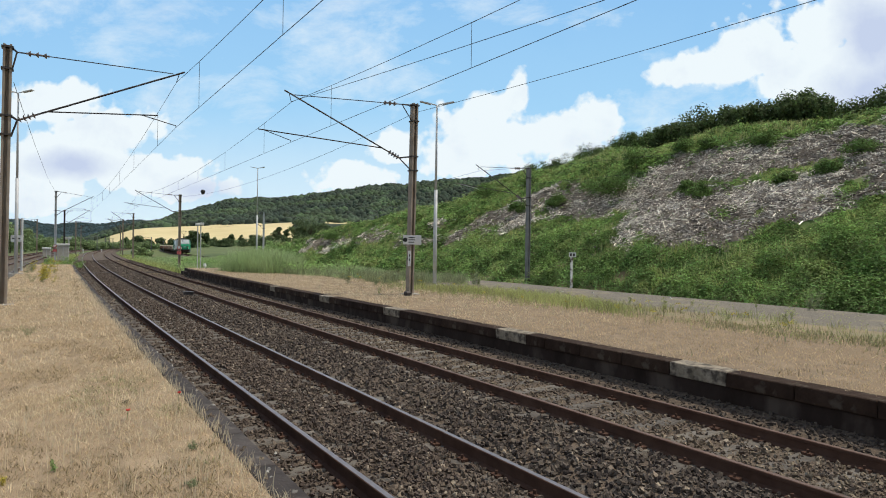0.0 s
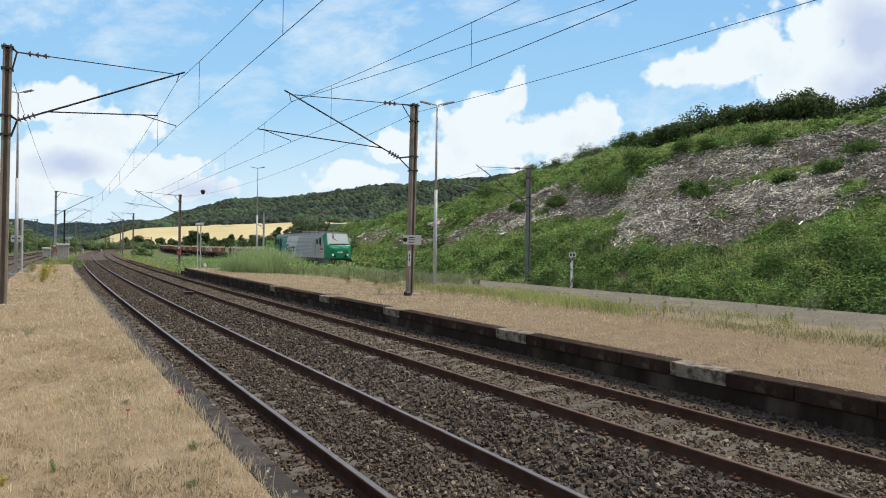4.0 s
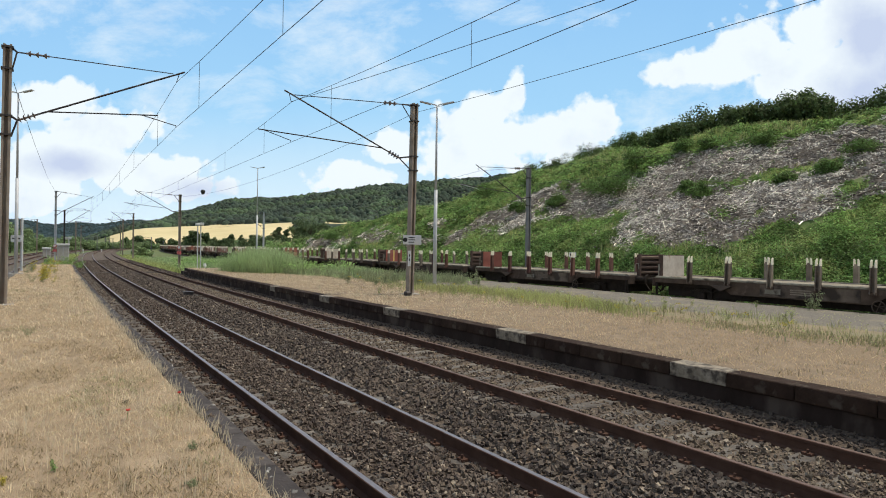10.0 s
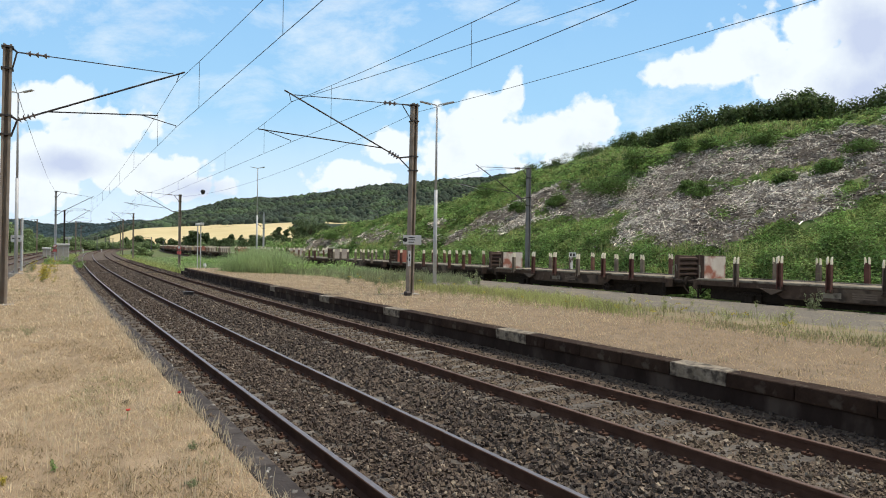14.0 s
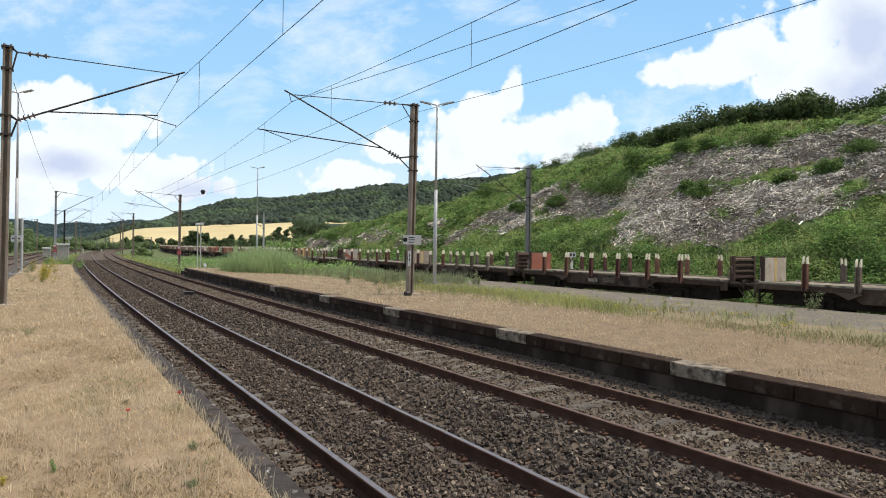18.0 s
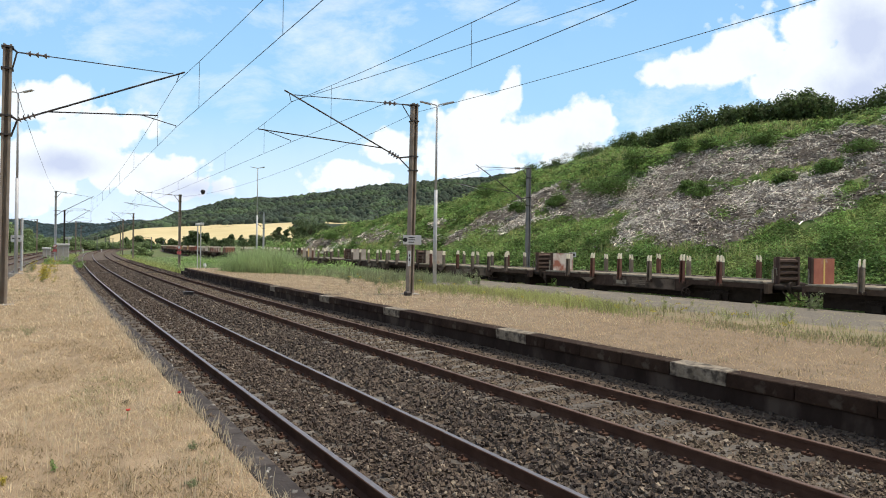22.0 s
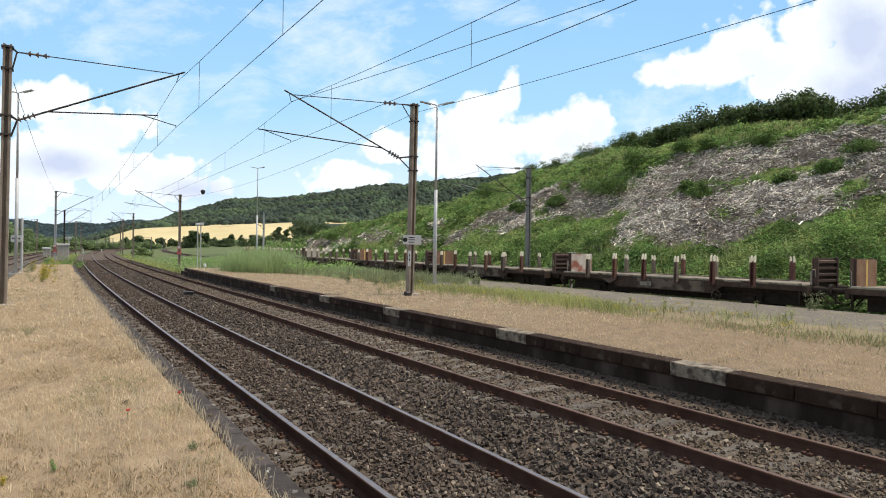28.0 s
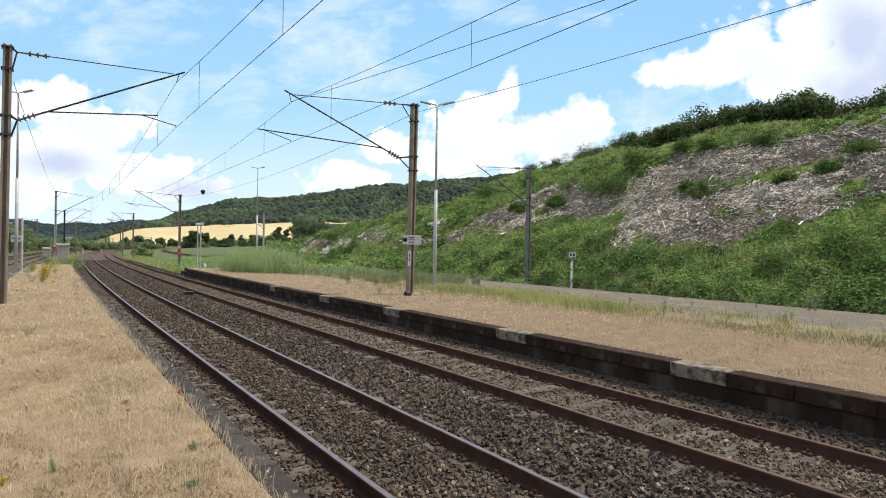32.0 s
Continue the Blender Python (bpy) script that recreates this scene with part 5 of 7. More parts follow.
        prism(bm, [(f + 10.6, 1.114), (f + 14.5, 1.114), (f + 14.65, 0.86), (f + 10.75, 0.86)], "x", sx * (H + 0.011), sx * (H + 0.016))
        part("white_skirt", bm, M["loco_white"], lo, "white band over the sole bar")
        part("filler_cap", rodm((sx * (H + 0.012), f + 12.46, 0.97), (sx * (H + 0.04), f + 12.46, 0.97), 0.10, seg=16), M["black"], lo, "dark round filler cap")
        for y0 in (f + 5.0, f + 9.2, f + 12.9):
            part("equipment_box", boxm(sx * 0.9, sx * 1.38, y0 + 1.0, y0 + 2.1, 0.28, 0.8, bev=0.03), M["under"], lo)
        for i in range(11):
            y = f + 3.4 + i * 1.3
            part("roof_hook", rodm((sx * (H - 0.13), y, 3.56), (sx * (H - 0.2), y, 3.66), 0.035, seg=6), M["black"], lo)
    part("roof_hood", boxm(-0.85, 0.85, f + 7.4, f + 9.9, 3.72, 3.98, bev=0.06), M["loco_roof"], lo)
    vent = part("roof_vent", boxm(-0.8, 0.8, f + 9.95, f + 11.5, 3.72, 3.86, bev=0.03), M["loco_roof"], lo)
    for i in range(9):
        part("vent_slat", boxm(-0.84, 0.84, f + 10.03 + i * 0.16, f + 10.12 + i * 0.16, 3.75, 3.90), M["mast_dark"], vent)
    for sx in (-1, 1):
        part("roof_edge", boxm(sx * 0.98, sx * 1.10, f + 12.3, f + 16.2, 3.70, 3.80, bev=0.02), M["mast_dark"], lo, "dark roof-edge casing")
    part("breaker_box", boxm(-0.5, 0.6, f + 16.2, f + 17.2, 3.72, 3.92, bev=0.04), M["mast_dark"], lo, "dark roof switch box")
    part("roof_hood", boxm(-0.8, 0.8, f + 3.0, f + 3.9, 3.72, 3.82, bev=0.03), M["loco_roof"], lo)
    part("roof_walk", boxm(-0.95, 0.95, f + 3.9, f + 8.5, 3.71, 3.76), M["loco_roof"], lo)
    part("roof_walk", boxm(-0.95, 0.95, f + 11.0, -f - 3.0, 3.71, 3.76), M["loco_roof"], lo)
    # roof gear: insulators, bus bars, a folded and a raised pantograph
    bm = bmesh.new()
    for y in np.arange(f + 4.2, f + 8.4, 1.1):
        for x in (-0.55, 0.5):
            insulator(bm, (x, y, 3.75), (x, y, 4.03), 3, 0.07)
    for y in np.arange(f + 12.4, f + 16.5, 1.2):
        insulator(bm, (-0.5, y, 3.75), (-0.5, y, 4.03), 3, 0.07)
    part("roof_insulators", bm, M["insul"], lo)
    bm = bmesh.new()
    rod(bm, (-0.55, f + 4.0, 4.05), (-0.55, f + 8.5, 4.05), 0.02, seg=6)
    rod(bm, (0.5, f + 4.0, 4.05), (0.5, f + 8.5, 4.05), 0.02, seg=6)
    rod(bm, (-0.5, f + 12.4, 4.05), (-0.5, f + 16.6, 4.05), 0.02, seg=6)
    part("bus_bar", bm, M["mast_dark"], lo)
    pan = part("pantograph", boxm(-0.6, 0.6, f + 3.95, f + 5.25, 3.9, 3.96), M["mast_dark"], lo, "raised single-arm pantograph")
    part("lower_arm", rodm((0, f + 4.6, 3.95), (0, f + 3.25, 4.98), 0.075, 0.06), M["mast_dark"], pan)
    bm = bmesh.new()
    rod(bm, (-0.1, f + 3.3, 4.98), (-0.55, f + 5.35, 5.86), 0.03)
    rod(bm, (0.1, f + 3.3, 4.98), (0.55, f + 5.35, 5.86), 0.03)
    part("upper_arm", bm, M["mast_dark"], pan)
    bm = bmesh.new()
    for y in (f + 5.15, f + 5.55):
        rod(bm, (-0.65, y, 5.92), (0.65, y, 5.92), 0.03)
        for s in (-1, 1):
            rod(bm, (s * 0.65, y, 5.92), (s * 0.95, y, 5.78), 0.025)
    rod(bm, (-0.55, f + 5.15, 5.86), (-0.55, f + 5.55, 5.86), 0.03)
    rod(bm, (0.55, f + 5.15, 5.86), (0.55, f + 5.55, 5.86), 0.03)
    part("collector_head", bm, M["mast_dark"], pan)
    pan2 = part("pantograph", boxm(-0.6, 0.6, -f - 6.2, -f - 4.9, 3.88, 3.94), M["mast_dark"], lo, "folded pantograph")
    part("lower_arm", rodm((0, -f - 5.6, 3.96), (0, -f - 4.0, 4.04), 0.05), M["mast_dark"], pan2)
    part("upper_arm", rodm((-0.4, -f - 4.0, 4.06), (-0.5, -f - 5.7, 4.12), 0.03), M["mast_dark"], pan2)
    part("upper_arm", rodm((0.4, -f - 4.0, 4.06), (0.5, -f - 5.7, 4.12), 0.03), M["mast_dark"], pan2)
    part("collector_head", rodm((-0.9, -f - 5.7, 4.14), (0.9, -f - 5.7, 4.14), 0.03), M["mast_dark"], pan2)
    # bogies
    for yc in (-5.2, 5.2):
        bm = bmesh.new()
        for s in (-1, 1):
            prism(bm, [(yc - 2.0, 0.55), (yc - 1.7, 0.85), (yc + 1.7, 0.85), (yc + 2.0, 0.55), (yc + 0.9, 0.5), (yc - 0.9, 0.5)], "x", s * 1.0, s * 1.16)
        box(bm, -1.0, 1.0, yc - 0.4, yc + 0.4, 0.45, 0.9)
        bg = part("bogie", bm, M["under"], lo)
        bg.location = (0, 0, -0.12)
        for y in (yc - 1.3, yc + 1.3):
            ws = part("wheelset", LOCO_WHEEL, None, bg)
            ws.location = (0, y, 0.575)
            for s in (-1, 1):
                part("axlebox", boxm(s * 1.08, s * 1.26, y - 0.22, y + 0.22, 0.36, 0.8, bev=0.04), M["under"], bg)
                part("coil_spring", rodm((s * 1.12, y + 0.45, 0.5), (s * 1.12, y + 0.45, 0.95), 0.12, seg=10), M["wheel"], bg)
    part("transformer_tank", boxm(-1.2, 1.2, -2.2, 2.2, 0.32, 1.1, bev=0.05), M["under"], lo)
    # solid black block added so that gaps below the floor look dark
    part("underfloor", boxm(-0.9, 0.9, f + 1.2, -f - 1.2, 0.22, 1.1), M["under"], lo, "black filler block under the locomotive floor")
    return lo


M["loco_lettering"] = mat("dark_green_lettering_mat", (0.03, 0.10, 0.085), (0.045, 0.13, 0.11), 2.0, 0.5)
LOCO_WHEEL = wheelset_meshes(0.575)
TRAIN.append((build_loco(), 0.95 - LB))


# ---- growth on the slope and round the platforms ----
def slope_points(n, x0, x1, y0, y1):
    y = rng.uniform(y0, y1, n)
    x = rng.uniform(x0, x1, n) + bend(y)
    return np.c_[x, y, ground_z(x, y)]


def in_view(p, left=-0.74, right=0.80):
    d = p[:, 0] * math.sin(YAW) + p[:, 1] * math.cos(YAW)
    s = p[:, 0] * math.cos(YAW) - p[:, 1] * math.sin(YAW)
    return (d > 0.5) & (s / np.maximum(d, 0.5) > left) & (s / np.maximum(d, 0.5) < right)


def make_slope_growth():
    # plants on all that the brushwood leaves free: low domes with dark gaps between them
    c = slope_points(8600, 26.5, 54, 4, 112)
    d = np.hypot(c[:, 0], c[:, 1])
    up = c[:, 0] - 27 - bend(c[:, 1])
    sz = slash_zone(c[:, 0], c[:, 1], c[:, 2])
    n = patchy(c[:, 0], c[:, 1])
    keep = in_view(c) & (~sz | (rng.random(len(c)) < 0.10 + 0.14 * (n > 0.6)))
    c, d, up, sz, n = (q[keep] for q in (c, d, up, sz, n))
    m = len(c)
    r = np.where(sz, rng.uniform(0.10, 0.32, m), 0.26 + 0.75 * rng.random(m) ** 2.2)
    h = r * np.where(sz, 0.8, np.where(up < 6, rng.uniform(0.7, 1.5, m), rng.uniform(0.35, 0.75, m)))
    # the plants stay low where the ground above them is strewn with brushwood
    thin = np.zeros(m, bool)
    for e in (0.9, 1.8, 2.7):
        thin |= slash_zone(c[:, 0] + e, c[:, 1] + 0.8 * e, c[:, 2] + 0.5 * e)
    h = np.where(thin, np.minimum(h, 0.22), h)
    tall = (rng.random(m) < 0.07) & ~thin & ~sz
    h, r = np.where(tall, h * 1.7, h), np.where(tall, r * 0.85, r)
    leaf = np.clip(0.0034 * d, 0.11, 0.33)
    pick = rng.random(m) + 0.12 * n
    sort = np.digitize(pick, [0.24, 0.52, 0.84])
    for k, (key, lab) in enumerate((("bush", "dark green nettles and bramble on the cut slope"), ("weed", "leafy light green weeds on the cut slope"), ("herb", "mid-green herbs crowding the cut slope"), ("olive", "yellowing seeding herbs on the cut slope"))):
        q = sort == k
        v, f = mound_leaves(c[q], r[q], h[q], leaf[q], 0.62)
        tagged(new("weeds", mesh_of("weeds", v, f, M[key])), lab, "weeds", kind="stuff")
    # tufts of grass between them
    q = slope_points(7000, 27, 60, 4, 112)
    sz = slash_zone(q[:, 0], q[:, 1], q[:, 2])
    q = q[in_view(q) & ~sz & (patchy(q[:, 0] * 1.3 + 5, q[:, 1] * 1.3) > 0.1)]
    blades("slope_grass", q, 0.5, 0.018, 9, M["grass_green"], "rank tufts of green grass on the slope", spread=0.16, lean=0.7)
    q = slope_points(9000, 27, 60, 4, 112)
    up = q[:, 0] - 27 - bend(q[:, 1])
    sz = slash_zone(q[:, 0], q[:, 1], q[:, 2])
    band = (np.abs(up - 4.5) < 2.2) & (patchy(q[:, 0] * 1.1, q[:, 1] * 0.6 + 2) > 0.2)
    brow = (up > crest(q[:, 1]) / 0.55 - 4.0) & (patchy(q[:, 0] * 1.3 + 5, q[:, 1] * 1.3) > 0.3)
    q = q[in_view(q) & ~sz & (band | brow)]
    blades("bleached_grass", q, 0.62, 0.014, 9, M["grass_tall"], "pale seeding grass on the slope", spread=0.2, lean=0.6)
    # felled brushwood: chips and twigs, with longer limbs among them
    p = slope_points(230000, 29, 55, 5, 90)
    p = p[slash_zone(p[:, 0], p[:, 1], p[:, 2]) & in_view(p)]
    n = len(p)
    ln = np.clip(rng.exponential(0.13, n), 0.06, 0.7)
    big = rng.random(n) < 0.009
    ln[big] = rng.uniform(0.45, 1.4, big.sum())
    r = rng.uniform(0.012, 0.045, n) + ln * 0.014
    a = np.where(rng.random(n) < 0.6, rng.normal(1.2, 0.6, n), rng.uniform(0, 2 * np.pi, n))
    dirv = np.c_[np.cos(a), np.sin(a), 0.5 * np.cos(a) + rng.normal(0, 0.25, n)]
    dirv /= np.linalg.norm(dirv, axis=1)[:, None]
    side = np.cross(dirv, np.array([0.1, 0.2, 1.0]))
    side /= np.linalg.norm(side, axis=1)[:, None]
    up = np.cross(side, dirv)
    p[:, 2] += rng.uniform(0.0, 0.2, n) + 0.12 * np.maximum(patchy(2.3 * p[:, 0], 2.1 * p[:, 1]), 0)
    v = np.empty((n, 6, 3))
    for e, sgn, taper in ((0, -0.5, 1.0), (3, 0.5, 0.55)):
        for c3 in range(3):
            ang = c3 * 2 * np.pi / 3
            v[:, e + c3] = p + dirv * (ln * sgn)[:, None] + (side * math.cos(ang) + up * math.sin(ang)) * (r * taper)[:, None]
    tri = np.array([(0, 1, 4, 3), (1, 2, 5, 4), (2, 0, 3, 5)])
    f = (np.arange(n)[:, None, None] * 6 + tri[None]).reshape(-1, 4)
    dark = np.repeat((rng.random(n) < np.clip(0.40 + 0.2 * patchy(1.6 * p[:, 0], 1.9 * p[:, 1]), 0.08, 0.75)).astype(int), 3)
    tagged(new("cut_branches", mesh_of("cut_branches", v, f, [M["dead"], M["dead_dark"]], dark)), "bleached felled branches and chips strewn over the slope", "brushwood", kind="stuff")


make_slope_growth()


def crown_points(h, w, clumps, base=0.35):
    """Centres of leaf clumps spread through an uneven crown."""
    c = rng.normal(size=(clumps, 3))
    c /= np.linalg.norm(c, axis=1)[:, None]
    c *= (rng.uniform(0.35, 1.0, clumps))[:, None]
    c[:, 0] *= w / 2
    c[:, 1] *= w / 2
    c[:, 2] = h * (base + (1 - base) * (c[:, 2] * 0.5 + 0.5))
    taper = 1.0 - 0.45 * np.clip((c[:, 2] / h - 0.6) / 0.4, 0, 1)
    c[:, :2] *= taper[:, None]
    return c


def make_tree(x, y, h, w, leaf, clumps, per, label, material=None, name="tree", category="tree", group="", base=0.3, trunk=True, z=None):
    z = float(ground_z(np.array([x]), np.array([y]))[0]) if z is None else z
    tr = empty(name, label, category, group, at=pose(x, y, z - 0.05))
    c = crown_points(h, w, clumps, base)
    bm = bmesh.new()
    r = max(0.03, h * 0.022)
    if trunk:
        rod(bm, (0, 0, -0.2), (0.03 * h, 0.0, h * 0.45), r, r * 0.7, seg=7)
        rod(bm, (0.03 * h, 0.0, h * 0.45), (0.0, 0.02 * h, h * 0.8), r * 0.7, r * 0.25, seg=6)
    for k in range(min(7, clumps)):
        s = h * rng.uniform(0.02 if not trunk else 0.2, 0.5)
        rod(bm, (0, 0, 0.0 if not trunk else s), c[k], r * 0.45, r * 0.12, seg=5)
    part("trunk" if trunk else "stem", bm, M["bark"], tr)
    v, f = leaf_cloud(c, leaf, per, w * rng.uniform(0.16, 0.26, clumps), 0.8)
    part("crown", mesh_of("crown", v, f, material or M["tree"]), None, tr)
    return tr


# shrubs on the slope
for x, y, h, w in ((39.9, 36.9, 1.9, 3.4), (40.1, 34.8, 2.1, 3.0), (44.3, 36.4, 2.0, 3.0), (39.0, 27.4, 1.0, 1.5), (37.7, 25.7, 1.2, 1.8), (46.2, 25.8, 1.3, 1.9), (46.5, 33.2, 1.2, 2.2), (39.6, 21.0, 0.7, 1.6), (42.0, 17.5, 0.9, 2.2), (38.2, 40.5, 1.2, 2.2), (34.1, 80.6, 1.6, 2.6), (44.0, 58.5, 1.0, 2.4), (41.5, 55.3, 1.6, 3.0), (44.0, 50.5, 1.6, 2.4), (45.6, 30.5, 0.9, 1.6), (40.0, 18.5, 0.9, 1.8), (41.0, 62.0, 0.9, 2.4), (38.5, 66.0, 1.5, 2.4), (37.0, 44.0, 1.2, 2.0)):
    make_tree(x, y, h, w, 0.14, 22, 90, "bushy green shrub among felled brushwood", M["bush"], "shrub", "shrub", "shrubs on the slope", 0.1, False)
# the row of small trees along the brow, and the taller ones behind it
for x, y, h, w in ((54.0, 41.6, 3.0, 1.7), (54.3, 40.3, 3.6, 2.2), (54.6, 38.9, 3.9, 3.0), (54.0, 37.2, 4.0, 3.4), (54.8, 35.6, 3.6, 3.2), (54.0, 34.2, 3.2, 3.0), (54.6, 32.9, 3.2, 2.8), (54.0, 31.7, 3.3, 2.8), (54.4, 30.5, 2.8, 2.6), (54.2, 29.2, 3.2, 3.0), (54.6, 28.0, 3.6, 3.4), (54.0, 26.9, 3.5, 3.2), (54.4, 25.9, 3.0, 2.6), (56.0, 39.5, 3.2, 3.2), (56.0, 36.0, 3.0, 3.2), (56.0, 33.0, 2.6, 3.2), (56.0, 30.2, 2.6, 3.0), (56.0, 27.4, 3.0, 3.2),
                   (66.0, 30.1, 3.2, 3.0), (66.4, 28.9, 3.8, 3.4), (66.0, 27.6, 4.4, 3.8), (66.6, 26.3, 5.0, 4.2), (66.0, 25.0, 5.3, 4.4), (66.4, 23.6, 5.4, 4.6)):
    make_tree(x, y, h * 0.98, w * 1.2, 0.25, 30, 85, "dark leafy small tree on the brow of the slope", M["tree"], group="trees on the brow", base=0.02)
for y, h in ((79.8, 8.9), (77.7, 8.6), (75.4, 8.8), (73.3, 8.5), (71.4, 8.4), (69.3, 8.4), (67.1, 7.9), (65.1, 7.4), (63.1, 7.2), (61.1, 6.9), (59.1, 6.4), (57.2, 5.9), (55.6, 5.7), (54.0, 5.6)):
    for back in (0, 1):
        make_tree(70.0 + 3 * back + 1.2 * math.sin(y * 7), y - 1.1 * back, h * 1.02 + 0.3 - 0.3 * back, 4.6, 0.24, 26, 80, "green tree of the wood behind the brow", M["brow_tree"], group="wood behind the brow", base=0.45)



# ---- the valley's woods and hedges ----
def place(a, d):
    """Plan position at the sideways slope a and the depth d from the viewer."""
    s = a * d
    return s * math.cos(YAW) + d * math.sin(YAW), d * math.cos(YAW) - s * math.sin(YAW)


def make_far_woods():
    n, n_edge, n_back = 13500, 300, 2200
    a = rng.uniform(-0.64, 0.22, n)
    d = 925 + 675 * rng.random(n) ** 0.85
    edge, back = np.arange(n) < n_edge, np.arange(n) >= n - n_back
    d[back], a[back] = rng.uniform(2300, 3050, n_back), rng.uniform(-0.75, -0.28, n_back)
    a[edge] = np.clip(rng.normal(-0.212, 0.013, n_edge), -0.24, -0.17)
    d[edge] = rng.uniform(700, 960, n_edge) - 300 * np.maximum(a[edge] + 0.212, 0) / 0.04
    x, y = place(a, d)
    hgt = np.where(edge, rng.uniform(6, 10, n), 4.2 + 7.5 * rng.random(n) ** 1.6)
    hgt[back] = rng.uniform(7, 12, n_back)
    # crowns: six-sided domes, open below
    ang = np.arange(6) * 2 * np.pi / 6
    cap = np.r_[np.c_[np.cos(ang), np.sin(ang), np.full(6, -0.35)], np.c_[0.78 * np.cos(ang + 0.5), 0.78 * np.sin(ang + 0.5), np.full(6, 0.5)], [[0.0, 0.0, 0.95]]]
    tri = np.array([t for k in range(6) for t in ((k, (k + 1) % 6, k + 6), ((k + 1) % 6, (k + 1) % 6 + 6, k + 6), (k + 6, (k + 1) % 6 + 6, 12))])
    c = np.c_[x, y, ground_z(x, y) + hgt * 0.1] + rng.normal(0, 0.8, (n, 3))
    spin = rng.uniform(0, 2 * np.pi, n)
    cs, sn = np.cos(spin), np.sin(spin)
    turn = np.stack([cs, -sn, np.zeros(n), sn, cs, np.zeros(n), np.zeros(n), np.zeros(n), np.ones(n)], -1).reshape(n, 3, 3)
    v = np.einsum("nij,kj->nki", turn, cap) * rng.uniform(0.72, 1.25, (n, 13, 1)) * (hgt * 0.62)[:, None, None] + c[:, None]
    f = (np.arange(n)[:, None, None] * 13 + tri[None]).reshape(-1, 3)
    # crowns of the farthest hills take the haze-tinted colour
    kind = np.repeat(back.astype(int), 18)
    tagged(new("far_woods", mesh_of("far_woods", v, f, [M["far_tree"], M["hazy_far_hill"]], kind, True)), "dark green deciduous woods on the far ridge, hazed in colour on the hills behind", "woods", kind="stuff")


make_far_woods()
for a, d, h, w in [(-0.30, 470, 13, 16), (-0.285, 480, 11, 13), (-0.313, 450, 13.7, 6), (-0.269, 470, 22, 12), (-0.2545, 470, 18.5, 9), (-0.235, 500, 15, 18), (-0.225, 505, 14, 15), (-0.215, 500, 13, 14), (-0.205, 510, 12, 14), (-0.19, 500, 9, 12), (-0.40, 450, 9, 14), (-0.385, 450, 11, 15), (-0.37, 455, 11, 14), (-0.355, 450, 9, 13), (-0.347, 450, 13.2, 10.4), (-0.42, 450, 12.5, 12), (-0.44, 440, 11, 12), (-0.46, 440, 13, 10), (-0.48, 430, 11, 11), (-0.50, 430, 14, 12), (-0.515, 420, 11, 12), (-0.328, 450, 13.7, 5),
                   (-0.402, 330, 17, 11), (-0.386, 335, 14.8, 5.6), (-0.295, 455, 8, 11), (-0.24, 640, 26, 26), (-0.228, 650, 34, 30), (-0.216, 640, 36, 32), (-0.204, 650, 34, 30), (-0.192, 640, 28, 28), (-0.18, 660, 24, 26)]:
    x, y = place(a, d)
    make_tree(x, y, h * 0.62, w * 0.8, 1.3, 16, 80, "dark field-edge tree before the wheat", M["hedge"], group="hedgerow trees", base=0.02)
for a, d, h, w in [(-0.72, 120, 7.2, 7), (-0.705, 150, 8.0, 8), (-0.692, 165, 6.5, 7), (-0.68, 180, 6.0, 7), (-0.665, 195, 5.4, 7), (-0.65, 205, 5.2, 7), (-0.635, 225, 4.8, 7), (-0.62, 235, 4.8, 7.5), (-0.605, 250, 4.9, 8), (-0.59, 260, 4.8, 8), (-0.575, 275, 4.2, 8), (-0.56, 290, 3.6, 7), (-0.545, 300, 3.4, 7),
                   (-0.53, 310, 3.6, 8), (-0.515, 320, 4.0, 8), (-0.50, 330, 4.0, 8), (-0.485, 330, 3.6, 8), (-0.47, 330, 3.2, 8), (-0.495, 130, 2.0, 3), (-0.485, 134, 1.6, 3), (-0.57, 240, 3.2, 6), (-0.585, 235, 3.0, 6), (-0.555, 250, 3.0, 6), (-0.66, 230, 5.0, 8), (-0.61, 210, 3.4, 6)]:
    x, y = place(a, d)
    make_tree(x, y, h, w, 0.6, 18, 90, "leafy green tree beyond the yard tracks", M["valley_tree"], group="trees by the yard", base=0.05)


# scrub and hedges on the meadow between the lines and the wheat
for k in range(46):
    a, d = -0.56 + 0.42 * (k * 0.618 % 1), 175 + 250 * (k * 0.381 % 1)
    x, y = place(a, d)
    if x - bend1(y) > 32 or x - bend1(y) < -14:
        make_tree(x, y, rng.uniform(1.6, 3.8), rng.uniform(4, 8), 0.55, 10, 60, "low dark scrub on the valley meadow", M["hedge"] if k % 3 else M["valley_tree"], "shrub", "shrub", "scrub on the meadow", 0.02, False)


# ---- platform grasses ----
def ptop(x):
    return np.interp(x, [9.0, 14.8, 17.0, 22.9], [PLAT, PLAT - 0.02, 0.37, 0.29])


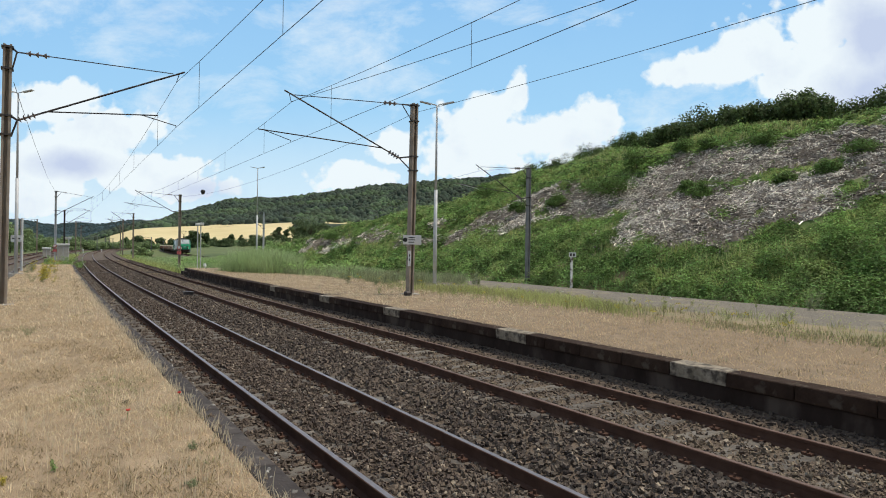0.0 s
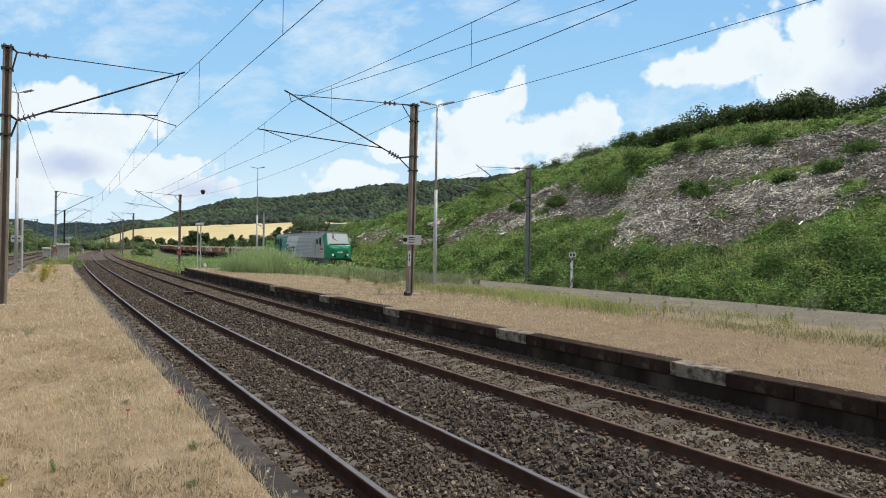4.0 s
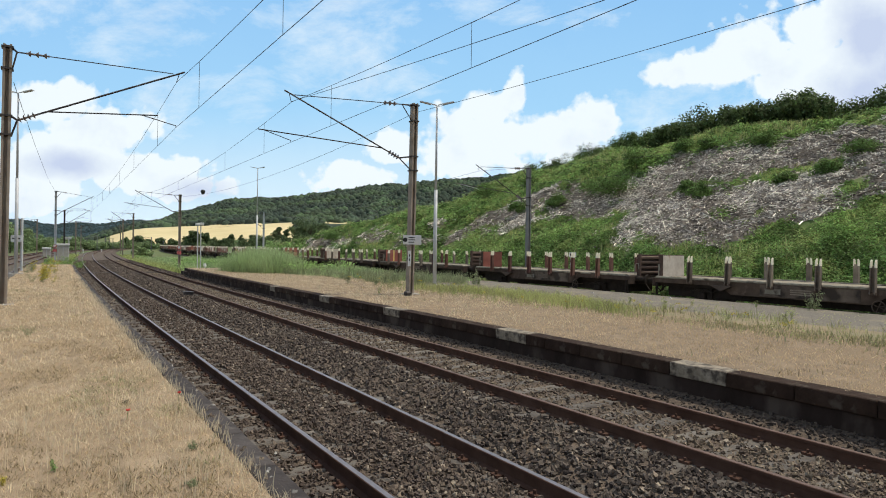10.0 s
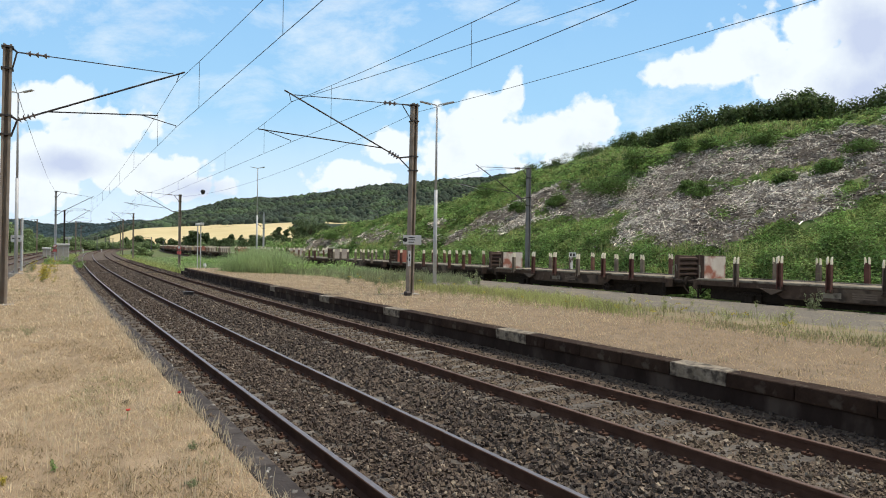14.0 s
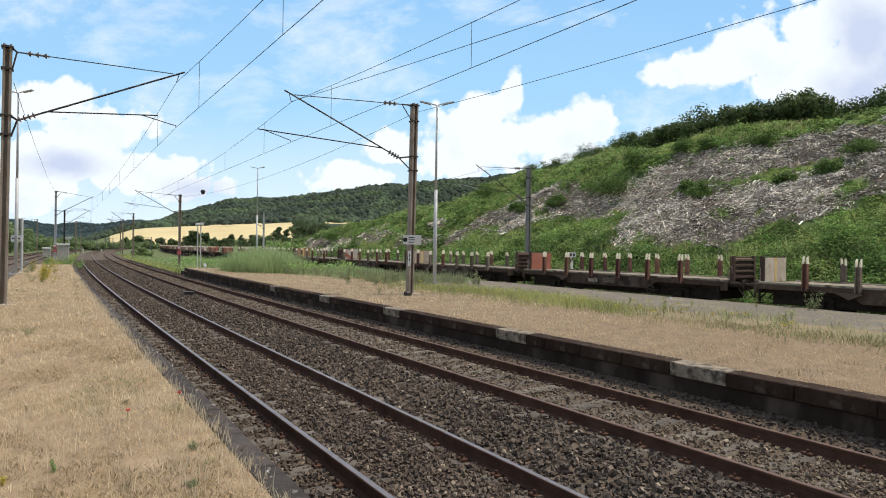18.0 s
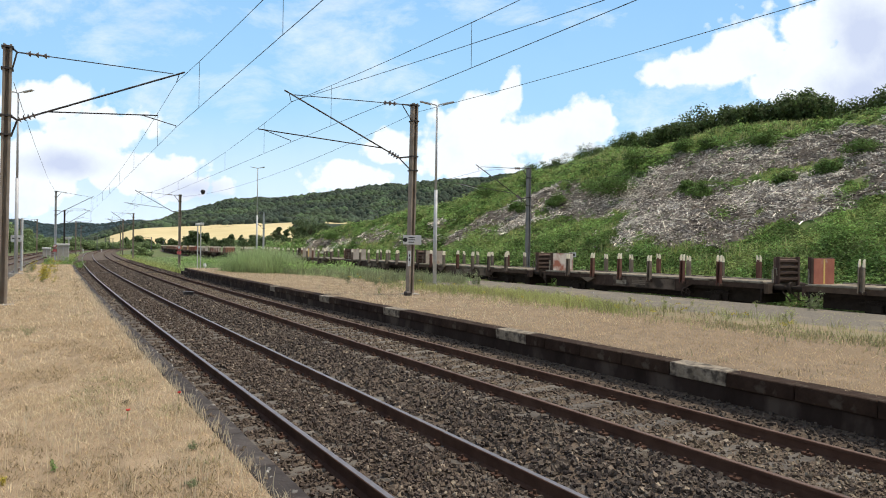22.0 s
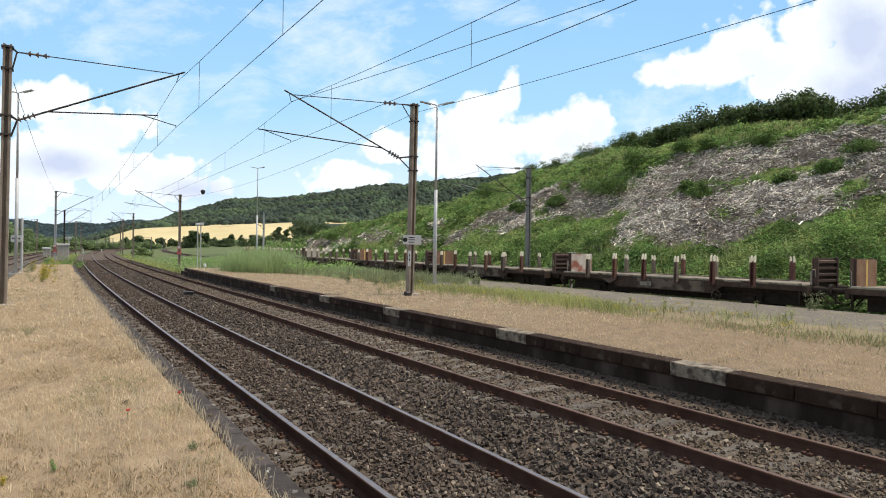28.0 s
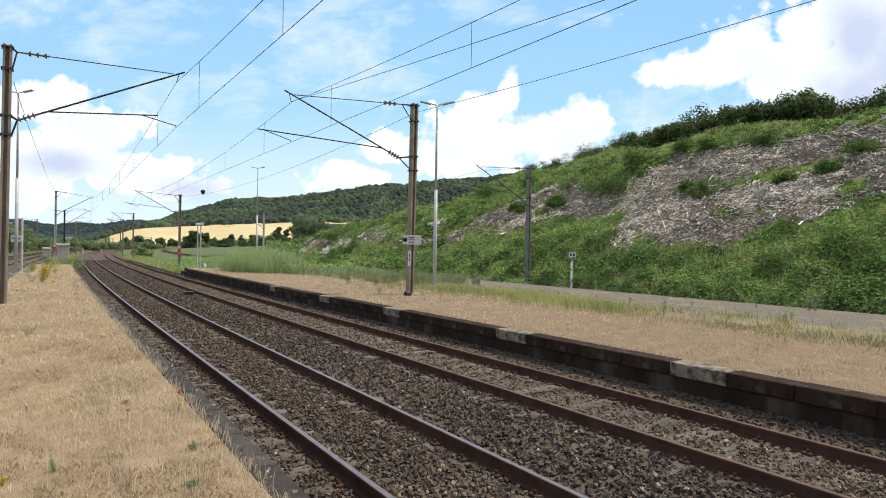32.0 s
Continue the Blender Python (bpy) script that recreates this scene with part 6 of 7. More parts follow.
def make_platform_grass():
    # parched turf near the viewer
    p = scatter(13000, -1.5, 1.40, 0.8, 60, PLAT, 1.9)
    p = p[in_view(p, -0.78)]
    p = np.r_[p, scatter(2500, -1.5, 1.40, -7, 2.5, PLAT)]
    blades("parched_turf", p, 0.026 + np.maximum(p[:, 1], 0) * 0.0006, 0.0042, 5, M["grass_dry"], "short parched straw-coloured turf", lean=2.4, spread=0.05)
    # matted clumps of straw and fading green, thicker here and thinner there
    p = scatter(9000, -1.5, 1.40, 1.0, 40, PLAT, 1.8)
    n = patchy(p[:, 0] * 2.6, p[:, 1] * 2.1) + 0.7 * patchy(p[:, 0] * 6.1 + 2, p[:, 1] * 5.3)
    p, n = p[in_view(p, -0.78)], n[in_view(p, -0.78)]
    blades("matted_straw", p[n > 1.2], 0.045 + p[n > 1.2, 1] * 0.0006, 0.004, 7, M["grass_dry"], "pale matted straw clumps in the turf", lean=2.0, spread=0.06)
    blades("fading_turf", p[n < -1.9], 0.035 + p[n < -1.9, 1] * 0.0006, 0.004, 5, M["faded"], "patches of fading green turf", lean=2.0, spread=0.06)
    p = scatter(6800, -1.5, 1.40, 1.2, 18, PLAT, 1.4)
    p = p[rng.random(len(p)) < np.clip((18 - p[:, 1]) / 9, 0, 1)]
    n = patchy(p[:, 0] * 4.3 + 1, p[:, 1] * 3.7) + patchy(p[:, 0] * 9.1, p[:, 1] * 8.3 + 2)
    blades("lying_straw", p[n > 0.5], 0.05, 0.0032, 6, M["straw"], "pale straw lying over the turf", lean=2.2, spread=0.05)
    blades("lying_straw", p[n < -1.0], 0.04, 0.0035, 6, M["dead_herb"], "brown straw lying over the turf", lean=2.4, spread=0.05)
    p = scatter(60, -1.5, 1.3, 2.5, 40, PLAT, 1.3)
    blades("withered_herbs", p[in_view(p, -0.78)], 0.05 + p[in_view(p, -0.78), 1] * 0.003, 0.004, 8, M["dead_herb"], "small withered brown herbs in the turf", lean=0.8, spread=0.04)
    p = scatter(1300, -1.5, 1.42, 2.0, 26, PLAT, 1.4)
    p = p[in_view(p, -0.78) & (patchy(p[:, 0] * 1.7, p[:, 1] * 1.3) > 0.2)]
    blades("dry_stalks", p, 0.17, 0.0028, 4, M["straw"], "thin dry grass stalks", lean=0.5, spread=0.04)
    p = np.r_[scatter(2000, -1.5, 1.38, 8, 60, PLAT, 1.2), scatter(2600, 9.1, 14.2, 10, 50, PLAT - 0.01, 1.1)]
    p = p[rng.random(len(p)) < np.clip((p[:, 1] - 8) / 14, 0, 1)]
    blades("standing_straw", p[in_view(p, -0.78)], 0.07, 0.011, 6, M["straw"], "pale standing straw towards the platform ends", lean=1.4, spread=0.14)
    p = scatter(500, 1.30, 1.46, 1.5, 40, PLAT, 1.3)
    blades("edge_stalks", p, 0.13, 0.003, 5, M["straw"], "dry stalks hanging over the platform edge", lean=0.9, spread=0.04)
    # the far platform
    p = scatter(8000, 9.0, 15.2, 2.5, 51, 0, 1.2)
    p[:, 2] = ptop(p[:, 0] - bend(p[:, 1]))
    p = p[in_view(p)]
    blades("parched_turf", p, 0.035, 0.007, 4, M["grass_dry"], "parched straw-coloured turf on the island platform", lean=2.4, spread=0.09)
    p = scatter(15000, 12.6, 18.0, 3, 50, 0, 1.35)
    xx = p[:, 0] - bend(p[:, 1])
    p[:, 2] = ptop(xx)
    n = patchy(p[:, 0] * 0.9, p[:, 1] * 0.9)
    keep = in_view(p) & (rng.random(len(p)) < np.exp(-((xx - 15.3) / 1.45) ** 2) * np.clip(0.10 + 0.30 * n, 0.06, 0.6) + 0.5 * np.exp(-((xx - 14.1) / 0.7) ** 2 - ((p[:, 1] - 7.2) / 2.5) ** 2) + 0.35 * np.exp(-((xx - 15.4) / 0.7) ** 2 - ((p[:, 1] - 22) / 2.5) ** 2))
    p, n = p[keep], n[keep]
    green = rng.random(len(p)) < np.clip(0.25 + 0.25 * n, 0.05, 0.8)
    blades("weed_strip", p[green], np.clip(0.20 + 0.06 * n[green], 0.08, 0.5), 0.006, 9, M["grass_green"], "green and seeding grasses along the asphalt", lean=0.9, spread=0.14)
    blades("weed_strip", p[~green], np.clip(0.22 + 0.05 * n[~green], 0.08, 0.5), 0.006, 9, M["faded"], "yellowing seeding grasses along the asphalt", lean=0.9, spread=0.14)
    q = scatter(260, 9.1, 15.5, 3, 50, 0, 1.2)
    q[:, 2] = ptop(q[:, 0] - bend(q[:, 1]))
    q = q[in_view(q) & (patchy(q[:, 0] * 1.7 + 4, q[:, 1] * 1.3) > 0.2)]
    blades("withered_herbs", q, 0.11, 0.006, 9, M["dead_herb"], "low withered brown herbs scattered over the dry turf", lean=1.0, spread=0.10)
    q = scatter(2600, 9.1, 15.5, 3, 50, 0, 1.2)
    q[:, 2] = ptop(q[:, 0] - bend(q[:, 1]))
    q = q[in_view(q) & (patchy(q[:, 0] * 1.2, q[:, 1] * 1.1 + 7) > 0.3)]
    blades("matted_straw", q, 0.06, 0.006, 6, M["grass_dry"], "pale matted straw on the island platform", lean=1.3, spread=0.12)
    p = scatter(220, 9.2, 14.5, 3, 50, PLAT, 1.2)
    p = p[in_view(p) & (patchy(p[:, 0] * 2.1, p[:, 1] * 1.4 + 3) > 0.3)]
    blades("withered_weeds", p, 0.14, 0.005, 6, M["sage"], "withered grey-green weeds in the dry turf", spread=0.06)
    p = scatter(260, 13.0, 19.0, 4, 50, 0, 1.2)
    p[:, 2] = ptop(p[:, 0] - bend(p[:, 1])) + 0.14
    v, f = leaf_cloud(p[in_view(p)], 0.035, 20, 0.12, 1.5)
    tagged(new("platform_weeds", mesh_of("platform_weeds", v, f, M["grass_tall"])), "scattered leafy weeds on the platform", "weeds", kind="stuff")
    p = scatter(34, 13.2, 17.0, 5, 34, 0, 1.1)
    p[:, 2] = ptop(p[:, 0] - bend(p[:, 1])) + 0.26
    v, f = leaf_cloud(p[in_view(p)], 0.035, 26, 0.10, 0.5)
    tagged(new("yellow_flowers", mesh_of("yellow_flowers", v, f, M["gold"])), "small yellow flower heads along the weed strip", "flowers", kind="stuff")
    # tall grass at the platform's far end and between the lines
    p = scatter(10000, 10.4, 26.0, 30, 125, 0, 1.3)
    xx = p[:, 0] - bend(p[:, 1])
    far = p[:, 1] > 50
    p[:, 2] = np.where(far, -0.4, ptop(xx))
    n = patchy(p[:, 0] * 0.8, p[:, 1] * 0.5)
    start = np.interp(p[:, 1], [30, 36, 44, 50, 52], [17.0, 13.6, 12.2, 11.4, 9.6])
    keep = in_view(p) & (xx > start) & ((xx < 22.6) | far) & (far | (p[:, 1] > 42) | ((n > -0.3) & (rng.random(len(p)) < 0.6)))
    blades("tall_grass", p[keep], (np.where(far, 0.56, np.interp(p[:, 1], [32, 38, 44], [0.18, 0.25, 0.42])) * (1 + 0.26 * n))[keep], 0.016, 7, M["reed"], "tall feathery grass beyond the platform", lean=0.45, spread=0.2)
    c = scatter(900, 10.8, 15.8, 40.5, 48, 0.36)
    dome = 1 - ((c[:, 0] - 13.4) / 2.4) ** 2 - ((c[:, 1] - 44.5) / 4.2) ** 2
    c, dome = c[dome > 0.02], dome[dome > 0.02]
    blades("feathery_clump", c, 0.6 + 1.1 * np.sqrt(dome), 0.011, 26, M["reed"], "dense tall feathery green plants at the platform's end", lean=0.75, spread=0.3)
    c = scatter(190, 13.0, 19.5, 26.5, 40, 0.36)
    c = c[(patchy(c[:, 0] * 1.4, c[:, 1]) > 0.1) & (c[:, 0] > 20.5 - 0.22 * c[:, 1])]
    blades("broom_weeds", c, 0.62, 0.008, 46, M["sage"], "bushy grey-green weeds where the turf ends", lean=0.6, spread=0.16)
    q = p[keep & (n > 0.7) & (p[:, 1] > 40)]
    q[:, 2] += 0.35
    v, f = leaf_cloud(q, 0.16, 12, 0.45, 1.2)
    tagged(new("tall_weeds", mesh_of("tall_weeds", v, f, M["weed"])), "tall green weeds beyond the platform", "weeds", kind="stuff")
    # weedy foot of the outer line
    p = scatter(3500, 22.9, 23.5, 4, 60, -0.25, 1.1)
    blades("trackside_weeds", p[in_view(p)], 0.3, 0.012, 5, M["grass_green"], "weeds along the outer line", spread=0.1)
    p = scatter(9000, -1.2, 12, 62, 150, -0.4, 1.2)
    xx = p[:, 0] - bend(p[:, 1])
    p = p[in_view(p) & ((xx < 1.3) | (xx > 9.0))]
    blades("verge_grass", p, 0.5, 0.02, 5, M["grass_green"], "green verge grass beside the tracks", spread=0.25)


make_platform_grass()


# ---- small fixtures ----
def sign_on(thing, x, y, z, w, h, bars, label, yaw=-33.0):
    s = part("sign", boxm(-w / 2, w / 2, -0.012, 0.012, -h / 2, h / 2, bev=0.004), M["white"], thing, label)
    s.matrix_basis = Matrix.Translation((x, y, z)) @ pose(0, 0, 0, 0, 0, yaw)
    for bx, bz, bw, bh in bars:
        b = part("bar", boxm(bx - bw / 2, bx + bw / 2, -0.018, -0.0125, bz - bh / 2, bz + bh / 2), M["black"], s)


plate = empty("mast_sign", "white information plates with dark marks fixed to the mast", "sign")
sign_on(plate, 11.86, 20.60, 2.56, 0.50, 0.36, [(0.09, 0.09, 0.26, 0.03), (0.09, 0.0, 0.26, 0.03), (0.07, -0.09, 0.22, 0.03)], "white plate with dark marks")
mk = part("mark", rodm((0, -0.013, 0), (0, -0.02, 0), 0.085, seg=18), M["black"], plate, "round dark mark")
mk.matrix_basis = Matrix.Translation((11.86, 20.60, 2.56)) @ pose(0, 0, 0, 0, 0, -33.0) @ Matrix.Translation((-0.165, 0, 0))
sign_on(plate, 12.30, 20.66, 2.56, 0.22, 0.38, [], "plain white plate")
part("bracket", boxm(11.8, 12.35, 20.72, 20.76, 2.50, 2.56), M["mast_dark"], plate)
plate = empty("number_plate", "narrow white vertical plate on the mast", "sign")
sign_on(plate, 11.88, 20.62, 1.84, 0.12, 0.60, [(0, 0.12, 0.04, 0.1), (0, -0.05, 0.04, 0.1)], "narrow white plate")
part("bracket", boxm(11.85, 11.95, 20.64, 20.76, 1.8, 1.86), M["mast_dark"], plate)

post = empty("distance_post", "white distance post with a small plate in the weeds", "post")
z0 = float(ground_z(np.array([26.0]), np.array([26.1]))[0])
part("shaft", boxm(25.94, 26.08, 26.05, 26.15, z0 - 0.3, 1.85, bev=0.01), M["post_white"], post)
sign_on(post, 26.0, 26.02, 1.98, 0.42, 0.28, [(-0.1, 0, 0.1, 0.16), (0.08, 0, 0.1, 0.16)], "white plate with dark marks")

# base box by the mast, catch box by the track
bx = empty("ground_box", "small dark iron box at the foot of the mast", "box")
part("casing", boxm(11.62, 11.86, 20.35, 20.6, PLAT - 0.02, PLAT + 0.14, bev=0.03), M["mast_dark"], bx)
bx = empty("track_box", "dark iron signal box between the tracks", "box")
part("casing", boxm(5.55, 5.95, 30.6, 31.0, -0.17, 0.02, bev=0.03), M["mast_dark"], bx)
part("lid", boxm(5.52, 5.98, 30.57, 31.03, 0.02, 0.05, bev=0.01), M["mast_dark"], bx)
duct = empty("cable_crossing", "dark cable duct laid across both tracks", "cable duct")
part("duct", boxm(2.0, 9.2, 57.0, 57.25, -0.19, -0.09, bev=0.02), M["mast_dark"], duct)


def disc_sign(x, y, z, label):
    d = empty("disc_sign", label, "sign")
    part("rim", rodm((x, y, z), (x - 0.02 * math.sin(YAW), y - 0.02 * math.cos(YAW), z), 0.21, seg=20), M["disc_red"], d)
    part("face", rodm((x - 0.02, y - 0.03, z + 0.04), (x - 0.04, y - 0.05, z + 0.04), 0.14, seg=20), M["white"], d)
    part("backplate", boxm(x - 0.2, x + 0.2, y + 0.0, y + 0.12, z - 0.65, z - 0.3), M["disc_red"], d, "red lower plate")
    part("stay", boxm(x - 0.03, x + 0.03, y + 0.0, y + 0.16, z - 0.4, z + 0.1), M["mast_dark"], d)


M["disc_red"] = mat("red_sign_paint_mat", (0.46, 0.09, 0.10), (0.56, 0.14, 0.14), 4.0, 0.5)
disc_sign(11.38, 65.8, 1.95, "red and white disc sign on the mast")
disc_sign(1.1, 83.8, 1.9, "red and white disc sign on the pale mast")

# twin-post signal with a flat head beyond the platform
sg = empty("signal_post", "twin grey posts carrying flat signal heads", "signal")
for dx in (0.0, 0.28):
    part("post", rodm((12.35 + dx, 62, -0.6), (12.35 + dx, 62, 4.1), 0.05), M["galv"], sg)
for dx, dz in ((-0.1, 4.08), (0.25, 4.14)):
    part("head", boxm(12.35 + dx - 0.1, 12.35 + dx + 0.3, 61.8, 62.2, dz, dz + 0.26, bev=0.05), M["galv"], sg)
mk = empty("marker_post", "short white-topped marker post in the grass", "post")
part("stem", rodm((12.2, 58.0, -0.5), (12.2, 58.0, 0.35), 0.07), M["white"], mk)
part("cap", rodm((12.2, 58.0, 0.35), (12.2, 58.0, 0.62), 0.17, 0.1), M["white"], mk)

# equipment huts
for x, y, w, h, lab in ((2.1, 92.0, 1.25, 2.2, "grey metal relay cabinet with a white roof"), (0.45, 122.0, 1.1, 1.5, "low grey relay hut with a white roof")):
    hut = empty("relay_cabinet", lab, "cabinet", "relay cabinets")
    part("body", boxm(x - w / 2, x + w / 2, y - 0.5, y + 0.5, -0.5, h - 0.22, bev=0.02), M["galv"], hut)
    part("roof", boxm(x - w / 2 - 0.12, x + w / 2 + 0.12, y - 0.62, y + 0.62, h - 0.22, h, bev=0.05), M["white"], hut)
    for s in (-1, 1):
        part("door", boxm(x + s * w / 4 - w / 4 + 0.03, x + s * w / 4 + w / 4 - 0.03, y - 0.525, y - 0.5, -0.3, h - 0.3, bev=0.005), M["concrete"], hut)

# thin posts and name boards on the near platform
for x, y, top, board in ((-1.15, 47.5, 3.8, (-1.45, 2.5, 0.7)), (3.9, 132.0, 2.6, (3.7, 3.2, 1.4))):
    ps = empty("board_post", "thin post carrying a small white board", "sign")
    part("post", rodm((x, y, -0.45 if y > 60 else PLAT - 0.05), (x, y, max(top, board[1] + 0.2)), 0.07), M["galv"], ps)
    sign_on(ps, board[0], y - 0.1, board[1], board[2], 0.42, [(0, 0, board[2] * 0.7, 0.08)], "white board with a dark line")


# poppies, golden weed and green tufts on the near platform
def poppy(x, y, h):
    p = empty("poppy", "red poppy on a thin stalk in dry turf", "flower", "poppies", at=pose(x, y, PLAT))
    part("stalk", rodm((0, 0, -0.01), (0.01, 0, h), 0.003, seg=5), M["bush"], p)
    for k in range(4):
        bm = bmesh.new()
        bmesh.ops.create_uvsphere(bm, u_segments=8, v_segments=5, radius=0.015)
        bmesh.ops.scale(bm, vec=(1, 1, 0.45), verts=bm.verts[:])
        q = part("petal", bm, M["petal"], p)
        a = k * math.pi / 2 + x
        q.matrix_basis = Matrix.Translation((0.010 * math.cos(a) + 0.01, 0.010 * math.sin(a), h + 0.01)) @ pose(0, 0, 0, 35 * math.sin(a), -35 * math.cos(a), 0)


M["petal"] = mat("poppy_petal_mat", (0.45, 0.025, 0.02), (0.58, 0.045, 0.03), 30.0, 0.6)


def tuft(x, y, h, w, n, material, label, z=PLAT):
    t = empty("weed_plant", label, "weed", "platform weeds", at=pose(x, y, z))
    bm = bmesh.new()
    pts = []
    for k in range(n):
        a, r = rng.uniform(0, 6.28), w * rng.random() ** 0.5
        e = (r * math.cos(a), r * math.sin(a), h * rng.uniform(0.5, 1.0))
        rod(bm, (0.2 * e[0], 0.2 * e[1], -0.01), e, max(0.002, h * 0.006), seg=4)
        pts += [e, (e[0] * 0.7, e[1] * 0.7, e[2] * 0.65), (e[0] * 0.45, e[1] * 0.45, e[2] * 0.35)]
    part("stem", bm, M["sage"], t)
    v, f = leaf_cloud(np.array(pts), max(0.014, h * 0.085), 9, max(0.02, h * 0.13))
    part("foliage", mesh_of("foliage", v, f, material), None, t)


poppy(0.74, 7.06, 0.09)
poppy(1.32, 7.57, 0.10)
for x, y, h, w, n, key, lab in ((-0.23, 14.36, 0.20, 0.12, 6, "sage", "small green weed in dry turf"), (0.10, 5.73, 0.11, 0.04, 5, "weed", "small green weed in dry turf"), (0.97, 4.85, 0.05, 0.06, 10, "sage", "low grey-green tuft in dry turf"), (-0.24, 5.62, 0.06, 0.05, 8, "gold", "yellow-flowered weed in dry turf"),
                                (1.15, 5.75, 0.06, 0.07, 8, "sage", "low grey-green tuft in dry turf"), (0.8, 7.75, 0.05, 0.04, 5, "bark", "withered dark weed in dry turf")):
    tuft(x, y, h, w, n, M[key], lab)
for k in range(15):
    x, y = rng.uniform(-1.0, 0.45), rng.uniform(32, 47)
    tuft(x + bend1(y), y, rng.uniform(0.35, 0.8), 0.28, 6, M["gold"] if k % 3 else M["sage"], "tall yellowing weed at the end of the platform")
for k in range(16):
    x, y = rng.uniform(-0.4, 2.6), rng.uniform(66, 98)
    tuft(x + bend1(y) * 0.6, y, rng.uniform(0.7, 1.3), 0.5, 10, M["weed"], "rank green weed by the cabinets", -0.4)
# small white markers along the line
for x, y in ((9.6, 205.0), (14.6, 210.0), (20.6, 190.0)):
    mk = empty("marker_post", "small white marker far along the line", "post")
    part("stem", rodm((x, y, -0.45), (x, y, 0.3), 0.12, seg=6), M["white"], mk)
    part("cap", boxm(x - 0.22, x + 0.22, y - 0.1, y + 0.1, 0.3, 0.7, bev=0.05), M["white"], mk)
# weeds standing on the island platform and the asphalt
for x, y, h in ((22.1, 10.6, 0.75), (22.2, 10.9, 0.6), (20.9, 12.0, 0.3), (18.2, 9.4, 0.4), (16.6, 12.5, 0.5), (15.8, 16.5, 0.45), (14.6, 17.5, 0.4), (17.4, 14.6, 0.35), (19.0, 13.2, 0.3), (15.2, 21.5, 0.5), (13.6, 20.0, 0.45), (16.9, 8.9, 0.4), (15.0, 9.4, 0.3), (10.9, 21.2, 0.35), (12.9, 24.0, 0.5), (17.9, 24.6, 0.8), (18.6, 25.2, 0.9), (13.4, 26.5, 0.8), (12.6, 28.0, 0.9)):
    tuft(x, y, h * 0.9, h * 0.3, 7, M["grass_tall"] if h < 0.6 else M["sage"], "leafy weed growing through the platform surface", float(ptop(x)))


# ---- clouds: a ring of sky far behind everything, drifting slowly ----
def make_clouds():
    R = 4700.0
    az = np.radians(np.arange(0, 360, 3.0))
    el = np.radians(np.arange(-1.5, 56, 3.0))
    A, E = np.meshgrid(az, el, indexing="ij")
    v = np.stack([R * np.cos(E) * np.sin(A), R * np.cos(E) * np.cos(A), R * np.sin(E)], -1)
    na, ne = A.shape
    i, j = np.meshgrid(np.arange(na), np.arange(ne - 1), indexing="ij")
    i2 = (i + 1) % na
    f = np.stack([i * ne + j, i2 * ne + j, i2 * ne + j + 1, i * ne + j + 1], -1).reshape(-1, 4)
    m = bpy.data.materials.new("cloud_mat")
    m.use_nodes = True
    t = m.node_tree
    N, L = t.nodes, t.links
    N.clear()

    def math_(op, a, b=None, c=None, clamp=False):
        n = N.new("ShaderNodeMath")
        n.operation, n.use_clamp = op, clamp
        for k, s in enumerate((a, b, c)):
            if s is None:
                continue
            if isinstance(s, (int, float)):
                n.inputs[k].default_value = s
            else:
                L.new(s, n.inputs[k])
        return n.outputs[0]
    tc = N.new("ShaderNodeTexCoord")
    sp = N.new("ShaderNodeSeparateXYZ")
    L.new(tc.outputs["Object"], sp.inputs[0])
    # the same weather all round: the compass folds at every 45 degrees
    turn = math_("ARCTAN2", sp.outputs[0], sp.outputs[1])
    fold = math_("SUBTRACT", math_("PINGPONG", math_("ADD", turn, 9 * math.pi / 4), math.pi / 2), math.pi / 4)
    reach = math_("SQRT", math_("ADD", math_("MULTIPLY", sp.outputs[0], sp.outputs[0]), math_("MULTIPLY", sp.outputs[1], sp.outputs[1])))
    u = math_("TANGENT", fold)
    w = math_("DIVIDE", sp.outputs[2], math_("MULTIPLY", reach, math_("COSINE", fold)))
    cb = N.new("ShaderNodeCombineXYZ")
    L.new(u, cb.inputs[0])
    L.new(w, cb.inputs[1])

    def noise_(scale, detail, rough=0.55, sy=1.0, dist=0.0):
        mp = N.new("ShaderNodeMapping")
        mp.inputs["Scale"].default_value = (1, sy, 1)
        L.new(cb.outputs[0], mp.inputs[0])
        n = N.new("ShaderNodeTexNoise")
        n.inputs["Scale"].default_value, n.inputs["Detail"].default_value, n.inputs["Roughness"].default_value, n.inputs["Distortion"].default_value = scale, detail, rough, dist
        L.new(mp.outputs[0], n.inputs["Vector"])
        return n.outputs[0]

    def heaps(rows):
        best = None
        for x, y, rx, ry in rows:
            mp = N.new("ShaderNodeMapping")
            mp.vector_type = "POINT"
            mp.inputs["Location"].default_value = (-x / rx, -y / ry, 0)
            mp.inputs["Scale"].default_value = (1 / rx, 1 / ry, 1)
            L.new(cb.outputs[0], mp.inputs[0])
            ln = N.new("ShaderNodeVectorMath")
            ln.operation = "LENGTH"
            L.new(mp.outputs[0], ln.inputs[0])
            g = math_("SUBTRACT", 1.0, ln.outputs["Value"])
            best = g if best is None else math_("MAXIMUM", best, g)
        return best
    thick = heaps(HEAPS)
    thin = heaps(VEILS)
    n_big, n_fine = noise_(7.0, 9, 0.62), noise_(30.0, 6, 0.6)
    edge = math_("ADD", math_("MULTIPLY", math_("SUBTRACT", n_big, 0.5), 1.15), math_("MULTIPLY", math_("SUBTRACT", n_fine, 0.5), 0.6))
